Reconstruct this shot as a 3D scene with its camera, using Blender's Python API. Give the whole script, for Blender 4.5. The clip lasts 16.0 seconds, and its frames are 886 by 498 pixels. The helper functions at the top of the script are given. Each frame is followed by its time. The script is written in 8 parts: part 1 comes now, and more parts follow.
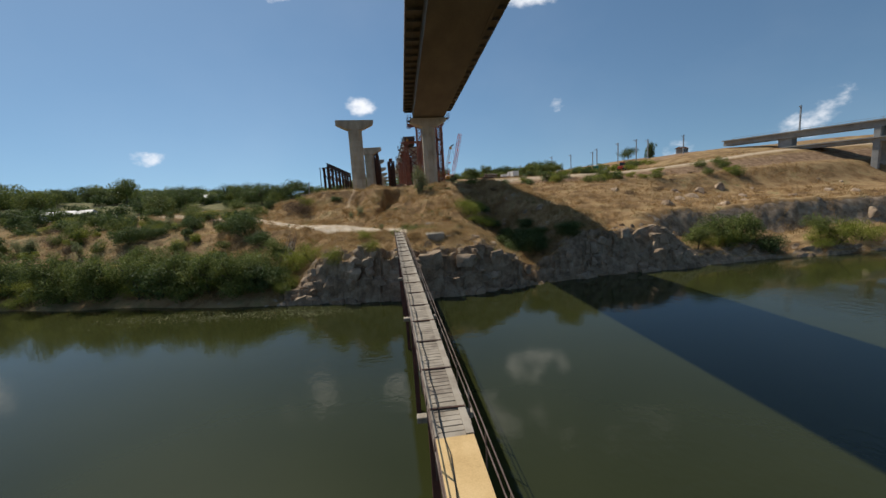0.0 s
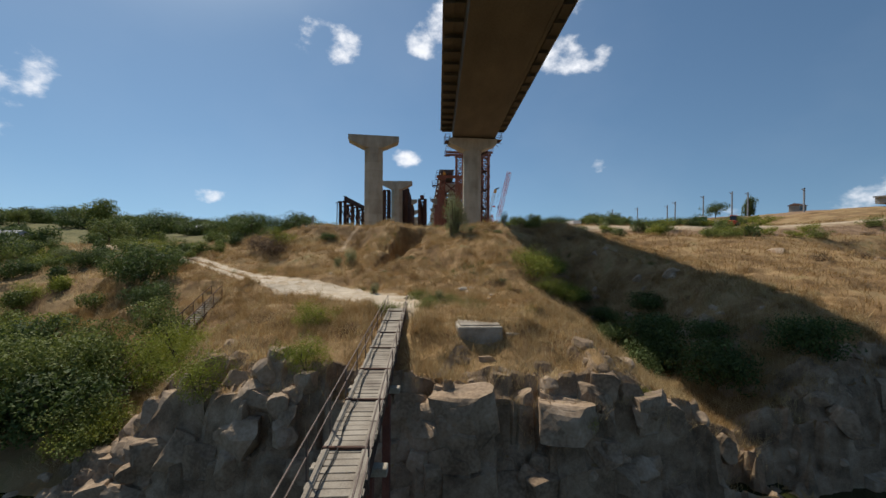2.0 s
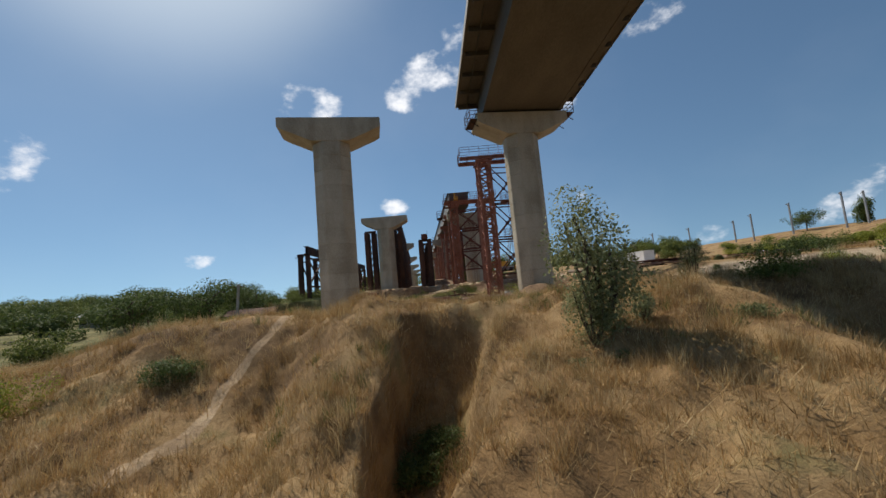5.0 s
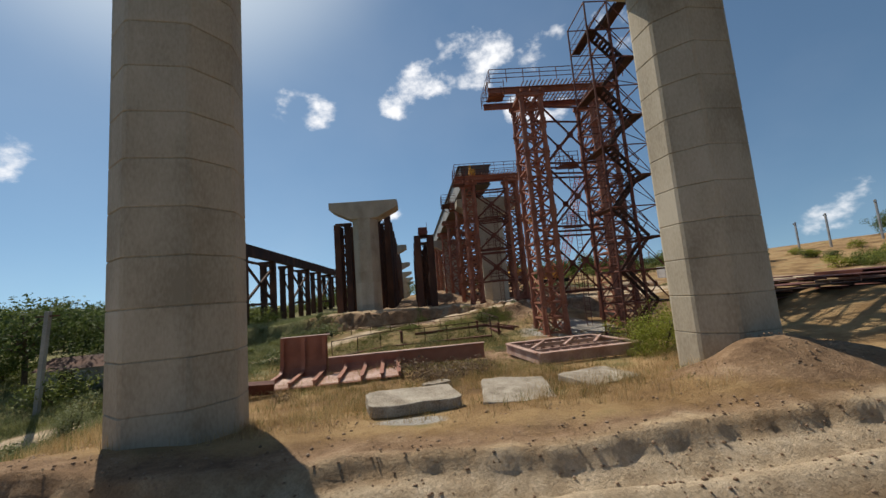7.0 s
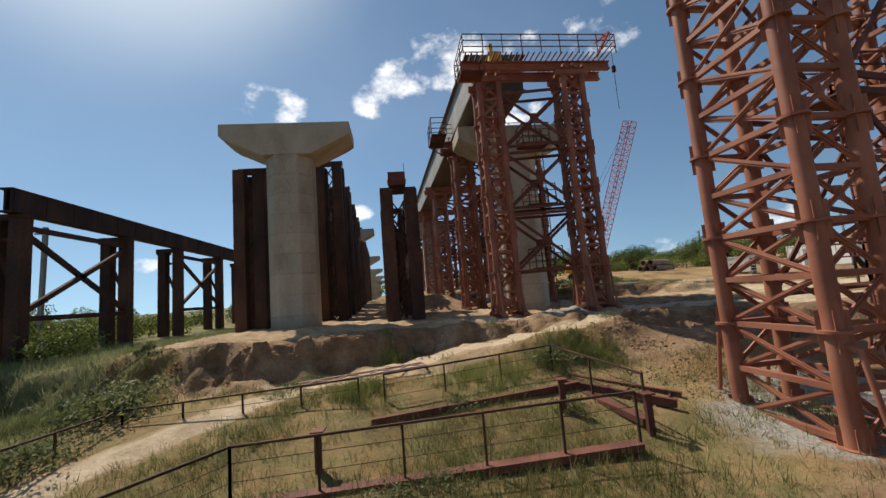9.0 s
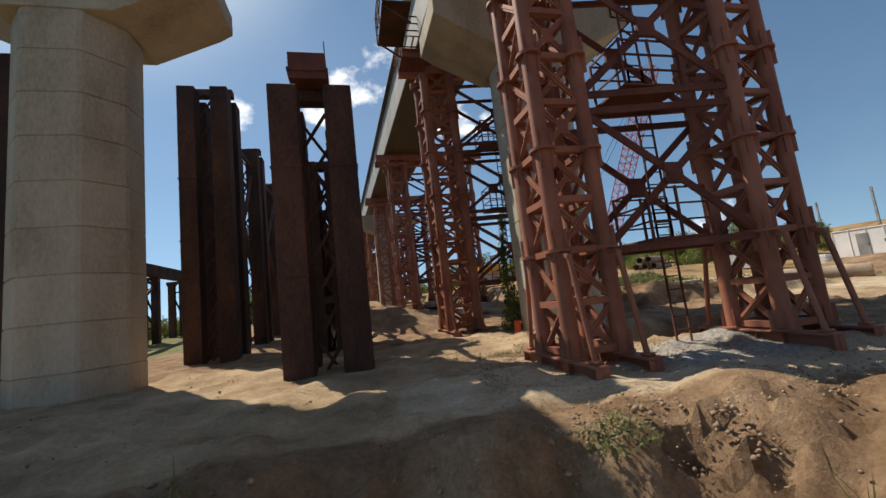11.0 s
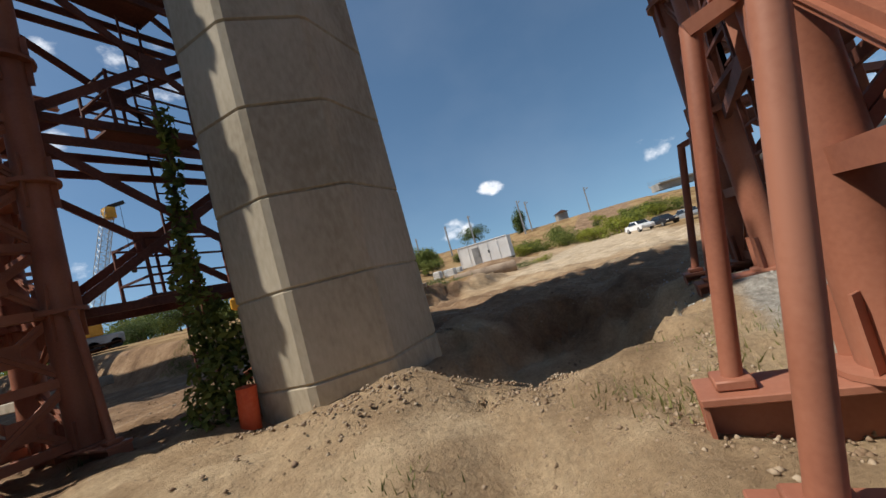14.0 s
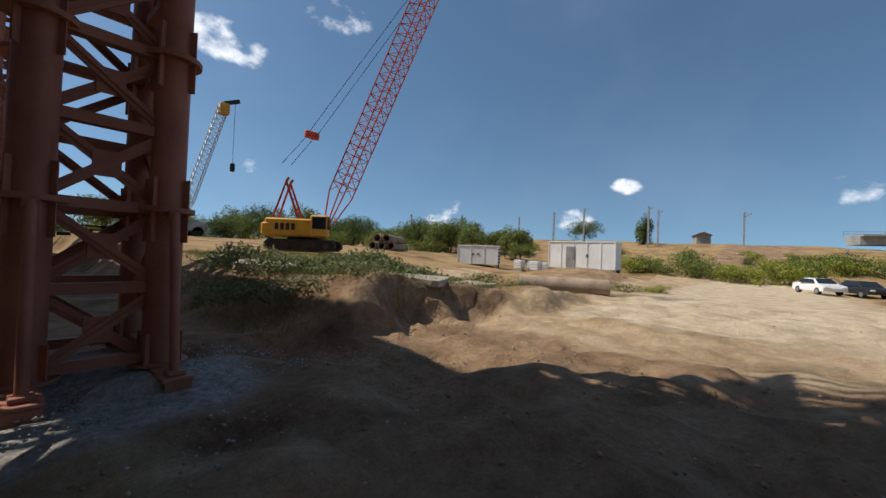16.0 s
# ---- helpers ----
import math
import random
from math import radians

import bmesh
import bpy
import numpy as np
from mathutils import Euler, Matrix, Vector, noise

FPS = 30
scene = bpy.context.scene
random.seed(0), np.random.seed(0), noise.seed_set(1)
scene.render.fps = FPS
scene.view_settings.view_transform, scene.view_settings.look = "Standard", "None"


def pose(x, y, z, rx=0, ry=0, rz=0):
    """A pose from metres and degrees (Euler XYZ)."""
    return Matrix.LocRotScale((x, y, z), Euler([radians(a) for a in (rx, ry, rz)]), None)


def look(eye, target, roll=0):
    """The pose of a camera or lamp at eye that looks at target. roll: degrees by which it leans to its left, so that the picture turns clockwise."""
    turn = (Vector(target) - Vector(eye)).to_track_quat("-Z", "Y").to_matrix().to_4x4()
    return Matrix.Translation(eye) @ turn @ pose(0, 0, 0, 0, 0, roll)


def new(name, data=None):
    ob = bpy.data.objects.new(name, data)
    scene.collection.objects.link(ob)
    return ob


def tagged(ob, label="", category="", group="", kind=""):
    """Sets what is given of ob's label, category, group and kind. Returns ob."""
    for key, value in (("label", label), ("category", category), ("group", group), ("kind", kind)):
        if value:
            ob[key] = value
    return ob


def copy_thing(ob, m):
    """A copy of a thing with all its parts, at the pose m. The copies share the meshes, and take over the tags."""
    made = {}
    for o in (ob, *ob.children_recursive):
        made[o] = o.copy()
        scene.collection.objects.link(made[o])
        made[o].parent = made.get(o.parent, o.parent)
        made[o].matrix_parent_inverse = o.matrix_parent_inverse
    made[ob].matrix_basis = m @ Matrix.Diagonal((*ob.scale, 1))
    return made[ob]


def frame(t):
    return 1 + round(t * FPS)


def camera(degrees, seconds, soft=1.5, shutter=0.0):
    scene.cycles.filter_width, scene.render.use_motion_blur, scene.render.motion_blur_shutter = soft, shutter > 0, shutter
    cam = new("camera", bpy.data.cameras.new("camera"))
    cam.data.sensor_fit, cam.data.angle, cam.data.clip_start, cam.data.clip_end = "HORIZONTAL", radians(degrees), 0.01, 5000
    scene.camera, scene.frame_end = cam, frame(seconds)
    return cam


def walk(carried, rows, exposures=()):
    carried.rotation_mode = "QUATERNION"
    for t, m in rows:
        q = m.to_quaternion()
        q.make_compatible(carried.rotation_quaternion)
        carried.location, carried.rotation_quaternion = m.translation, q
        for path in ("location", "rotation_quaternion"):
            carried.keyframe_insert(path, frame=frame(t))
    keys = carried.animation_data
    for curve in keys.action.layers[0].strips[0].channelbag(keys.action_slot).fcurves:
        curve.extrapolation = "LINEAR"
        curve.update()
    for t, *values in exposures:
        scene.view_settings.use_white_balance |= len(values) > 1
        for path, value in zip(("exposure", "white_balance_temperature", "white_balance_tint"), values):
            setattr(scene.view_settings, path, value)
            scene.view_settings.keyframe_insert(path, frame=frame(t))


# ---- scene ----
cam = camera(98.1, 16.0)

PATH = [
    (0, (4.756, -139.162, -5.943), (4.943, -137.191, -6.226), -3.47),
    (0.5, (5.450, -131.417, -6.662), (5.579, -129.432, -6.866), -1.76),
    (1, (6.075, -124.199, -6.847), (6.152, -122.207, -6.997), -0.45),
    (1.5, (6.384, -116.678, -6.862), (6.426, -114.680, -6.952), 0.25),
    (2, (6.473, -109.752, -6.772), (6.490, -107.752, -6.791), 0.42),
    (2.5, (6.282, -102.400, -6.170), (6.281, -100.400, -6.115), 0.23),
    (3, (5.741, -95.767, -5.670), (5.734, -93.771, -5.550), -0.39),
    (3.5, (4.939, -89.058, -4.654), (4.934, -87.064, -4.506), -1.68),
    (4, (4.184, -83.191, -3.925), (4.188, -81.198, -3.759), -3.09),
    (4.2, (3.772, -80.865, -3.748), (3.782, -78.873, -3.574), -3.82),
    (6.3, (1.674, -57.966, -1.733), (1.774, -55.981, -1.504), -5.44),
    (6.5, (1.612, -55.199, -1.493), (1.710, -53.215, -1.265), -5.22),
    (7, (1.257, -48.699, -1.258), (1.362, -46.716, -1.022), -4.62),
    (7.5, (1.108, -42.070, -1.011), (1.225, -40.087, -0.775), -4.28),
    (8, (0.976, -36.533, -0.765), (1.122, -34.551, -0.544), -3.99),
    (8.5, (0.895, -30.896, -0.893), (1.093, -28.918, -0.670), -4.23),
    (9, (1.034, -26.341, -1.027), (1.278, -24.369, -0.800), -4.62),
    (9.5, (1.061, -22.054, -0.992), (1.364, -20.090, -0.773), -4.63),
    (10, (1.438, -18.612, -0.978), (1.761, -16.650, -0.766), -4.64),
    (10.2, (1.601, -17.371, -0.926), (1.936, -15.411, -0.716), -4.61),
    (12.3, (2.842, -7.461, -0.776), (3.815, -5.750, -0.419), -9.95),
    (12.5, (2.881, -6.896, -0.796), (3.951, -5.245, -0.439), -9.83),
    (13, (3.406, -5.497, -0.905), (4.735, -4.036, -0.589), -12.19),
    (13.5, (4.162, -4.223, -1.133), (5.769, -3.056, -0.899), -14.38),
    (14, (4.907, -3.245, -1.267), (6.725, -2.420, -1.141), -15.56),
    (14.5, (6.272, -2.410, -1.355), (8.199, -1.876, -1.315), -13.95),
    (15, (7.995, -2.190, -1.253), (9.912, -1.621, -1.224), -9.98),
    (15.2, (8.828, -2.218, -1.077), (10.707, -1.534, -1.046), -6.78),
    (15.5, (9.960, -2.590, -0.887), (11.748, -1.694, -0.858), -3.52),
    (16, (12.063, -2.232, -0.720), (13.585, -0.935, -0.680), 2.19),
]
walk(cam, [(t, look(eye, target, roll)) for t, eye, target, roll in PATH],
     [(0, 0.26, 6550, 10), (4.2, 0.28, 6600, 10), (7, 0.36, 6800, 10), (9, 0.55, 6900, 10), (10.2, 0.65, 6900, 10), (12.5, 0.7, 6800, 10), (13.3, 0.5, 6600, 10), (14, 0.5, 6550, 10), (14.5, 0.5, 6600, 10), (15, 0.22, 6500, 10), (15.5, 0.36, 6500, 10), (16, 0.46, 6500, 10)])

# ---- world, sun, exposure ----
SUN_AZ, SUN_EL = radians(36.5), radians(52.5)      # left of the bridge's way, above the horizon
SUN_WAY = Vector((-math.sin(SUN_AZ) * math.cos(SUN_EL), math.cos(SUN_AZ) * math.cos(SUN_EL), math.sin(SUN_EL)))
scene.view_settings.exposure = 0.3


def build_world():
    world = bpy.data.worlds.new("sky")
    scene.world = world
    world.use_nodes = True
    nt = world.node_tree
    nt.nodes.clear()
    out = nt.nodes.new("ShaderNodeOutputWorld")
    sky = nt.nodes.new("ShaderNodeTexSky")
    sky.sky_type = "NISHITA"
    sky.sun_disc = False
    sky.sun_elevation = SUN_EL
    sky.sun_rotation = -SUN_AZ
    sky.air_density, sky.dust_density, sky.ozone_density = 0.92, 0.2, 1.7
    tint = nt.nodes.new("ShaderNodeMix")
    tint.data_type, tint.blend_type = "RGBA", "MULTIPLY"
    tint.inputs[0].default_value = 1.0
    tint.inputs[7].default_value = (0.86, 1.0, 0.985, 1)
    nt.links.new(sky.outputs[0], tint.inputs[6])
    geo = nt.nodes.new("ShaderNodeTexCoord")
    lift = nt.nodes.new("ShaderNodeVectorMath")
    lift.operation = "MULTIPLY_ADD"
    lift.inputs[1].default_value, lift.inputs[2].default_value = (1.0, 1.0, 0.9), (0.0, 0.0, 0.13)
    nt.links.new(geo.outputs["Generated"], lift.inputs[0])
    nt.links.new(lift.outputs[0], sky.inputs["Vector"])

    def blob(way, lo, hi):
        """A flattened patch of sky about a direction, 1 in its core."""
        off = nt.nodes.new("ShaderNodeVectorMath")
        off.operation = "SUBTRACT"
        nt.links.new(geo.outputs["Generated"], off.inputs[0])
        off.inputs[1].default_value = Vector(way).normalized()
        flat = nt.nodes.new("ShaderNodeVectorMath")
        flat.operation = "MULTIPLY"
        flat.inputs[1].default_value = (1.0, 1.0, 1.6)
        nt.links.new(off.outputs[0], flat.inputs[0])
        size = nt.nodes.new("ShaderNodeVectorMath")
        size.operation = "LENGTH"
        nt.links.new(flat.outputs[0], size.inputs[0])
        ramp = nt.nodes.new("ShaderNodeMapRange")
        ramp.interpolation_type = "SMOOTHSTEP"
        ramp.inputs[1].default_value, ramp.inputs[2].default_value = math.sqrt(2 * (1 - lo)) * 1.25, math.sqrt(2 * (1 - hi)) * 1.25
        nt.links.new(size.outputs["Value"], ramp.inputs[0])
        return ramp.outputs[0]

    def math_node(op, a, b):
        n = nt.nodes.new("ShaderNodeMath")
        n.operation = op
        for k, v in ((0, a), (1, b)):
            if hasattr(v, "links"):
                nt.links.new(v, n.inputs[k])
            else:
                n.inputs[k].default_value = v
        return n.outputs[0]
    # banks of fair-weather cumulus
    total = None
    ahead = [((-0.02, 0.87, 0.465), 0.9962, 0.9993, 0.85),
              ((0.05, 0.85, 0.505), 0.9948, 0.9988, 0.85),
              ((0.15, 0.83, 0.53), 0.992, 0.9986, 1),
              ((0.29, 0.86, 0.43), 0.9956, 0.9992, 0.95),
              ((0.31, 0.8, 0.52), 0.9956, 0.999, 0.85),
              ((-0.25, 0.864, 0.45), 0.9962, 0.99936, 0.85),
              ((-0.7, 0.64, 0.311), 0.9951, 0.99944, 0.75),
              ((-0.726, 0.639, 0.253), 0.9979, 0.99968, 0.8),
              ((-0.738, 0.652, 0.173), 0.9979, 0.99968, 0.8),
              ((-0.09, 0.972, 0.216), 0.9987, 0.99992, 0.95)]
    around = [((-0.514, 0.852, 0.103), 0.999, 0.99992, 0.8),
              ((0.755, 0.645, 0.13), 0.9983, 0.99984, 0.7),
              ((0.745, 0.661, 0.085), 0.997, 0.99976, 0.7),
              ((0.596, 0.8, 0.064), 0.9986, 0.99992, 0.8),
              ((0.45, 0.72, 0.53), 0.9944, 0.9992, 0.85),
              ((0.95, 0.256, 0.18), 0.9992, 0.99992, 0.95),
              ((0.981, -0.115, 0.155), 0.9972, 0.99976, 0.95),
              ((0.92, 0.378, 0.098), 0.9976, 0.99976, 0.95),
              ((0.361, 0.912, 0.193), 0.999, 0.99992, 0.85),
              ((0.903, -0.301, 0.307), 0.9979, 0.99976, 0.9),
              ((0.873, -0.471, 0.127), 0.9944, 0.9996, 0.9)]
    for way, lo, hi, top in ahead + around:
        m = math_node("MULTIPLY", blob(way, lo, hi), top)
        total = m if total is None else math_node("MAXIMUM", total, m)
    stretch = nt.nodes.new("ShaderNodeVectorMath")
    stretch.operation = "MULTIPLY"
    stretch.inputs[1].default_value = (1.0, 1.0, 1.45)
    nt.links.new(geo.outputs["Generated"], stretch.inputs[0])
    puff = nt.nodes.new("ShaderNodeTexNoise")
    puff.inputs["Scale"].default_value, puff.inputs["Detail"].default_value = 11.0, 8.0
    puff.inputs["Roughness"].default_value = 0.58
    nt.links.new(stretch.outputs[0], puff.inputs["Vector"])
    dense = math_node("ADD", puff.outputs["Fac"], math_node("MULTIPLY", total, 0.335))
    cov = nt.nodes.new("ShaderNodeMapRange")
    cov.interpolation_type = "SMOOTHSTEP"
    cov.inputs[1].default_value, cov.inputs[2].default_value = 0.73, 0.99
    nt.links.new(dense, cov.inputs[0])
    # thin high haze, thicker towards the sun's side
    veil = nt.nodes.new("ShaderNodeTexNoise")
    veil.inputs["Scale"].default_value, veil.inputs["Detail"].default_value = 2.6, 6.0
    nt.links.new(stretch.outputs[0], veil.inputs["Vector"])
    vr = nt.nodes.new("ShaderNodeMapRange")
    vr.inputs[1].default_value, vr.inputs[2].default_value, vr.inputs[4].default_value = 0.42, 0.75, 0.04
    nt.links.new(veil.outputs["Fac"], vr.inputs[0])
    both = math_node("MAXIMUM", cov.outputs[0], vr.outputs[0])
    # the pale haze round the sun
    near = nt.nodes.new("ShaderNodeVectorMath")
    near.operation = "DOT_PRODUCT"
    near.inputs[1].default_value = SUN_WAY
    nt.links.new(geo.outputs["Generated"], near.inputs[0])
    halo = nt.nodes.new("ShaderNodeMapRange")
    halo.interpolation_type = "SMOOTHSTEP"
    halo.inputs[1].default_value, halo.inputs[2].default_value, halo.inputs[4].default_value = 0.865, 1.0, 0.54
    nt.links.new(near.outputs["Value"], halo.inputs[0])
    cloud = nt.nodes.new("ShaderNodeMix")
    cloud.data_type = "RGBA"
    nt.links.new(both, cloud.inputs[0])
    nt.links.new(tint.outputs[2], cloud.inputs[6])
    cloud.inputs[7].default_value = (10.5, 10.8, 11.4, 1)
    glow = nt.nodes.new("ShaderNodeMix")
    glow.data_type = "RGBA"
    nt.links.new(math_node("POWER", halo.outputs[0], 1.5), glow.inputs[0])
    nt.links.new(cloud.outputs[2], glow.inputs[6])
    glow.inputs[7].default_value = (12.2, 13.2, 13.6, 1)
    bg = nt.nodes.new("ShaderNodeBackground")
    bg.inputs["Strength"].default_value = 0.077
    nt.links.new(glow.outputs[2], bg.inputs["Color"])
    nt.links.new(bg.outputs[0], out.inputs["Surface"])


build_world()
sun = new("sun", bpy.data.lights.new("sun", "SUN"))
sun.data.energy, sun.data.angle, sun.data.color = 3.3, radians(0.53), (1.0, 0.93, 0.82)
sun.matrix_world = look(SUN_WAY * 100, (0, 0, 0))


# ---- materials ----
def ramp_mat(name, cols, scale=3.0, fine=40.0, rough=0.85, metal=0.0, bump=0.25, mix_fine=0.35, island=0.0, rnd=0.0, spec=0.4, stretch=(1, 1, 1), dist=0.02):
    """A surface whose colour wanders between the given ones at two scales, with a fine relief."""
    m = bpy.data.materials.new(name)
    m.use_nodes = True
    nt = m.node_tree
    b = nt.nodes["Principled BSDF"]
    b.inputs["Roughness"].default_value, b.inputs["Metallic"].default_value = rough, metal
    b.inputs["Specular IOR Level"].default_value = spec
    geo = nt.nodes.new("ShaderNodeNewGeometry")
    mul = nt.nodes.new("ShaderNodeVectorMath")
    mul.operation = "MULTIPLY"
    mul.inputs[1].default_value = stretch
    nt.links.new(geo.outputs["Position"], mul.inputs[0])
    big, small = nt.nodes.new("ShaderNodeTexNoise"), nt.nodes.new("ShaderNodeTexNoise")
    big.inputs["Scale"].default_value, big.inputs["Detail"].default_value = scale, 5.0
    small.inputs["Scale"].default_value, small.inputs["Detail"].default_value = fine, 3.0
    for n in (big, small):
        nt.links.new(mul.outputs[0], n.inputs["Vector"])
    mix = nt.nodes.new("ShaderNodeMix")
    mix.inputs[0].default_value = mix_fine
    nt.links.new(big.outputs["Fac"], mix.inputs[2])
    nt.links.new(small.outputs["Fac"], mix.inputs[3])
    fac = mix.outputs[0]
    for amount, source in ((island, geo.outputs["Random Per Island"]), (rnd, None)):
        if amount:
            if source is None:
                source = nt.nodes.new("ShaderNodeObjectInfo").outputs["Random"]
            sh = nt.nodes.new("ShaderNodeMapRange")
            sh.inputs[3].default_value, sh.inputs[4].default_value = -amount, amount
            nt.links.new(source, sh.inputs[0])
            ad = nt.nodes.new("ShaderNodeMath")
            nt.links.new(fac, ad.inputs[0])
            nt.links.new(sh.outputs[0], ad.inputs[1])
            fac = ad.outputs[0]
    ramp = nt.nodes.new("ShaderNodeValToRGB")
    els = ramp.color_ramp.elements
    lo, hi = 0.34, 0.66
    els[0].position, els[0].color = lo, (*cols[0], 1)
    els[1].position, els[1].color = hi, (*cols[-1], 1)
    for k, c in enumerate(cols[1:-1], 1):
        e = els.new(lo + (hi - lo) * k / (len(cols) - 1))
        e.color = (*c, 1)
    nt.links.new(fac, ramp.inputs[0])
    nt.links.new(ramp.outputs[0], b.inputs["Base Color"])
    if bump:
        bp = nt.nodes.new("ShaderNodeBump")
        bp.inputs["Strength"].default_value, bp.inputs["Distance"].default_value = bump, dist
        nt.links.new(mix.outputs[0], bp.inputs["Height"])
        nt.links.new(bp.outputs[0], b.inputs["Normal"])
    return m


CONCRETE = ramp_mat("pier_concrete", [(0.31, 0.263, 0.192), (0.43, 0.373, 0.282), (0.51, 0.453, 0.354)], 0.7, 14, 0.9, bump=0.2, rnd=0.055, stretch=(1, 1, 0.45))
SLABC = ramp_mat("slab_concrete", [(0.22, 0.185, 0.145), (0.36, 0.315, 0.25), (0.48, 0.43, 0.355)], 1.5, 20, 0.95, bump=0.4)
RED = ramp_mat("red_oxide_paint", [(0.235, 0.085, 0.052), (0.315, 0.122, 0.074), (0.375, 0.16, 0.102)], 0.9, 34, 0.58, bump=0.08, mix_fine=0.2, rnd=0.05)
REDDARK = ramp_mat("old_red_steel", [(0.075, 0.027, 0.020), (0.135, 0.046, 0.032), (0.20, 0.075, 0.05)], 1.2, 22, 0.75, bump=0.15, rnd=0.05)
RUST = ramp_mat("dark_rusty_steel", [(0.028, 0.017, 0.014), (0.066, 0.032, 0.022), (0.125, 0.056, 0.033)], 0.8, 18, 0.85, bump=0.25, rnd=0.06, stretch=(1, 1, 0.4))
RUSTPALE = ramp_mat("weathered_rail_steel", [(0.075, 0.05, 0.04), (0.14, 0.10, 0.08), (0.24, 0.19, 0.16)], 1.4, 24, 0.8, bump=0.15)
GIRDER = ramp_mat("girder_paint", [(0.078, 0.066, 0.05), (0.11, 0.093, 0.071), (0.15, 0.125, 0.095)], 0.35, 9, 0.7, bump=0.1, stretch=(1, 0.35, 1))
FASCIA = ramp_mat("girder_fascia", [(0.22, 0.215, 0.20), (0.31, 0.305, 0.285), (0.38, 0.37, 0.35)], 0.5, 12, 0.75, bump=0.1)
PLANK = ramp_mat("weathered_plank", [(0.20, 0.165, 0.13), (0.31, 0.27, 0.215), (0.40, 0.35, 0.285)], 1.5, 30, 0.9, bump=0.4, rnd=0.07)
PLYWOOD = ramp_mat("fresh_plywood", [(0.50, 0.33, 0.14), (0.62, 0.43, 0.20), (0.70, 0.50, 0.25)], 1.0, 25, 0.8, bump=0.15)
WHITE = ramp_mat("white_sheet_metal", [(0.58, 0.58, 0.57), (0.72, 0.72, 0.71), (0.80, 0.80, 0.79)], 0.6, 10, 0.55, bump=0.05)
YELLOW = ramp_mat("yellow_paint", [(0.50, 0.24, 0.02), (0.66, 0.33, 0.03), (0.72, 0.40, 0.06)], 1.0, 15, 0.5, bump=0.05)
ORANGE = ramp_mat("orange_red_paint", [(0.42, 0.045, 0.015), (0.55, 0.075, 0.025), (0.62, 0.12, 0.05)], 1.0, 15, 0.5, bump=0.05)
BLACK = ramp_mat("black_rubber", [(0.012, 0.012, 0.012), (0.025, 0.024, 0.022), (0.05, 0.045, 0.04)], 2.0, 30, 0.8, bump=0.2)
GREYST = ramp_mat("galvanised_steel", [(0.22, 0.22, 0.22), (0.33, 0.33, 0.33), (0.42, 0.42, 0.41)], 1.0, 20, 0.5, metal=0.5, bump=0.05)
ROCK = ramp_mat("granite", [(0.18, 0.124, 0.08), (0.36, 0.262, 0.175), (0.50, 0.385, 0.28)], 0.6, 7, 0.95, bump=0.7, island=0.06, dist=0.08)
BARK = ramp_mat("bark", [(0.05, 0.035, 0.025), (0.10, 0.075, 0.05), (0.15, 0.115, 0.08)], 2.0, 20, 0.95, bump=0.4)


def leaf_mat(name, cols):
    m = ramp_mat(name, cols, 0.5, 4.0, 0.7, bump=0, island=0.13, spec=0.3)
    nt = m.node_tree
    b = nt.nodes["Principled BSDF"]
    ramp = [n for n in nt.nodes if n.type == "VALTORGB"][0]
    tr = nt.nodes.new("ShaderNodeBsdfTranslucent")
    nt.links.new(ramp.outputs[0], tr.inputs["Color"])
    mx = nt.nodes.new("ShaderNodeMixShader")
    mx.inputs[0].default_value = 0.30
    nt.links.new(b.outputs[0], mx.inputs[1])
    nt.links.new(tr.outputs[0], mx.inputs[2])
    nt.links.new(mx.outputs[0], nt.nodes["Material Output"].inputs["Surface"])
    return m


DRYGRASS = leaf_mat("dry_grass", [(0.26, 0.155, 0.06), (0.42, 0.27, 0.115), (0.55, 0.39, 0.19)])
STRAW = leaf_mat("straw_grass", [(0.32, 0.215, 0.095), (0.50, 0.36, 0.175), (0.64, 0.50, 0.28)])
OLIVE = leaf_mat("olive_grass", [(0.10, 0.115, 0.035), (0.18, 0.19, 0.062), (0.29, 0.27, 0.105)])
FRESH = leaf_mat("fresh_grass", [(0.12, 0.15, 0.04), (0.21, 0.235, 0.07), (0.33, 0.32, 0.12)])
LEAF = leaf_mat("leaf_green", [(0.07, 0.095, 0.02), (0.145, 0.18, 0.04), (0.255, 0.28, 0.075)])
LEAFLIGHT = leaf_mat("leaf_yellow_green", [(0.14, 0.165, 0.02), (0.25, 0.275, 0.035), (0.36, 0.37, 0.07)])
LEAFGREY = leaf_mat("leaf_grey_green", [(0.09, 0.11, 0.042), (0.16, 0.185, 0.075), (0.26, 0.27, 0.125)])
LEAFPALE = leaf_mat("leaf_pale_green", [(0.15, 0.17, 0.075), (0.26, 0.28, 0.125), (0.38, 0.39, 0.20)])
LEAFDARK = leaf_mat("leaf_dark_green", [(0.042, 0.068, 0.018), (0.088, 0.125, 0.034), (0.15, 0.195, 0.06)])


def glass_mat():
    m = bpy.data.materials.new("dark_glass")
    m.use_nodes = True
    b = m.node_tree.nodes["Principled BSDF"]
    b.inputs["Base Color"].default_value, b.inputs["Roughness"].default_value = (0.02, 0.025, 0.03, 1), 0.06
    return m


GLASS = glass_mat()


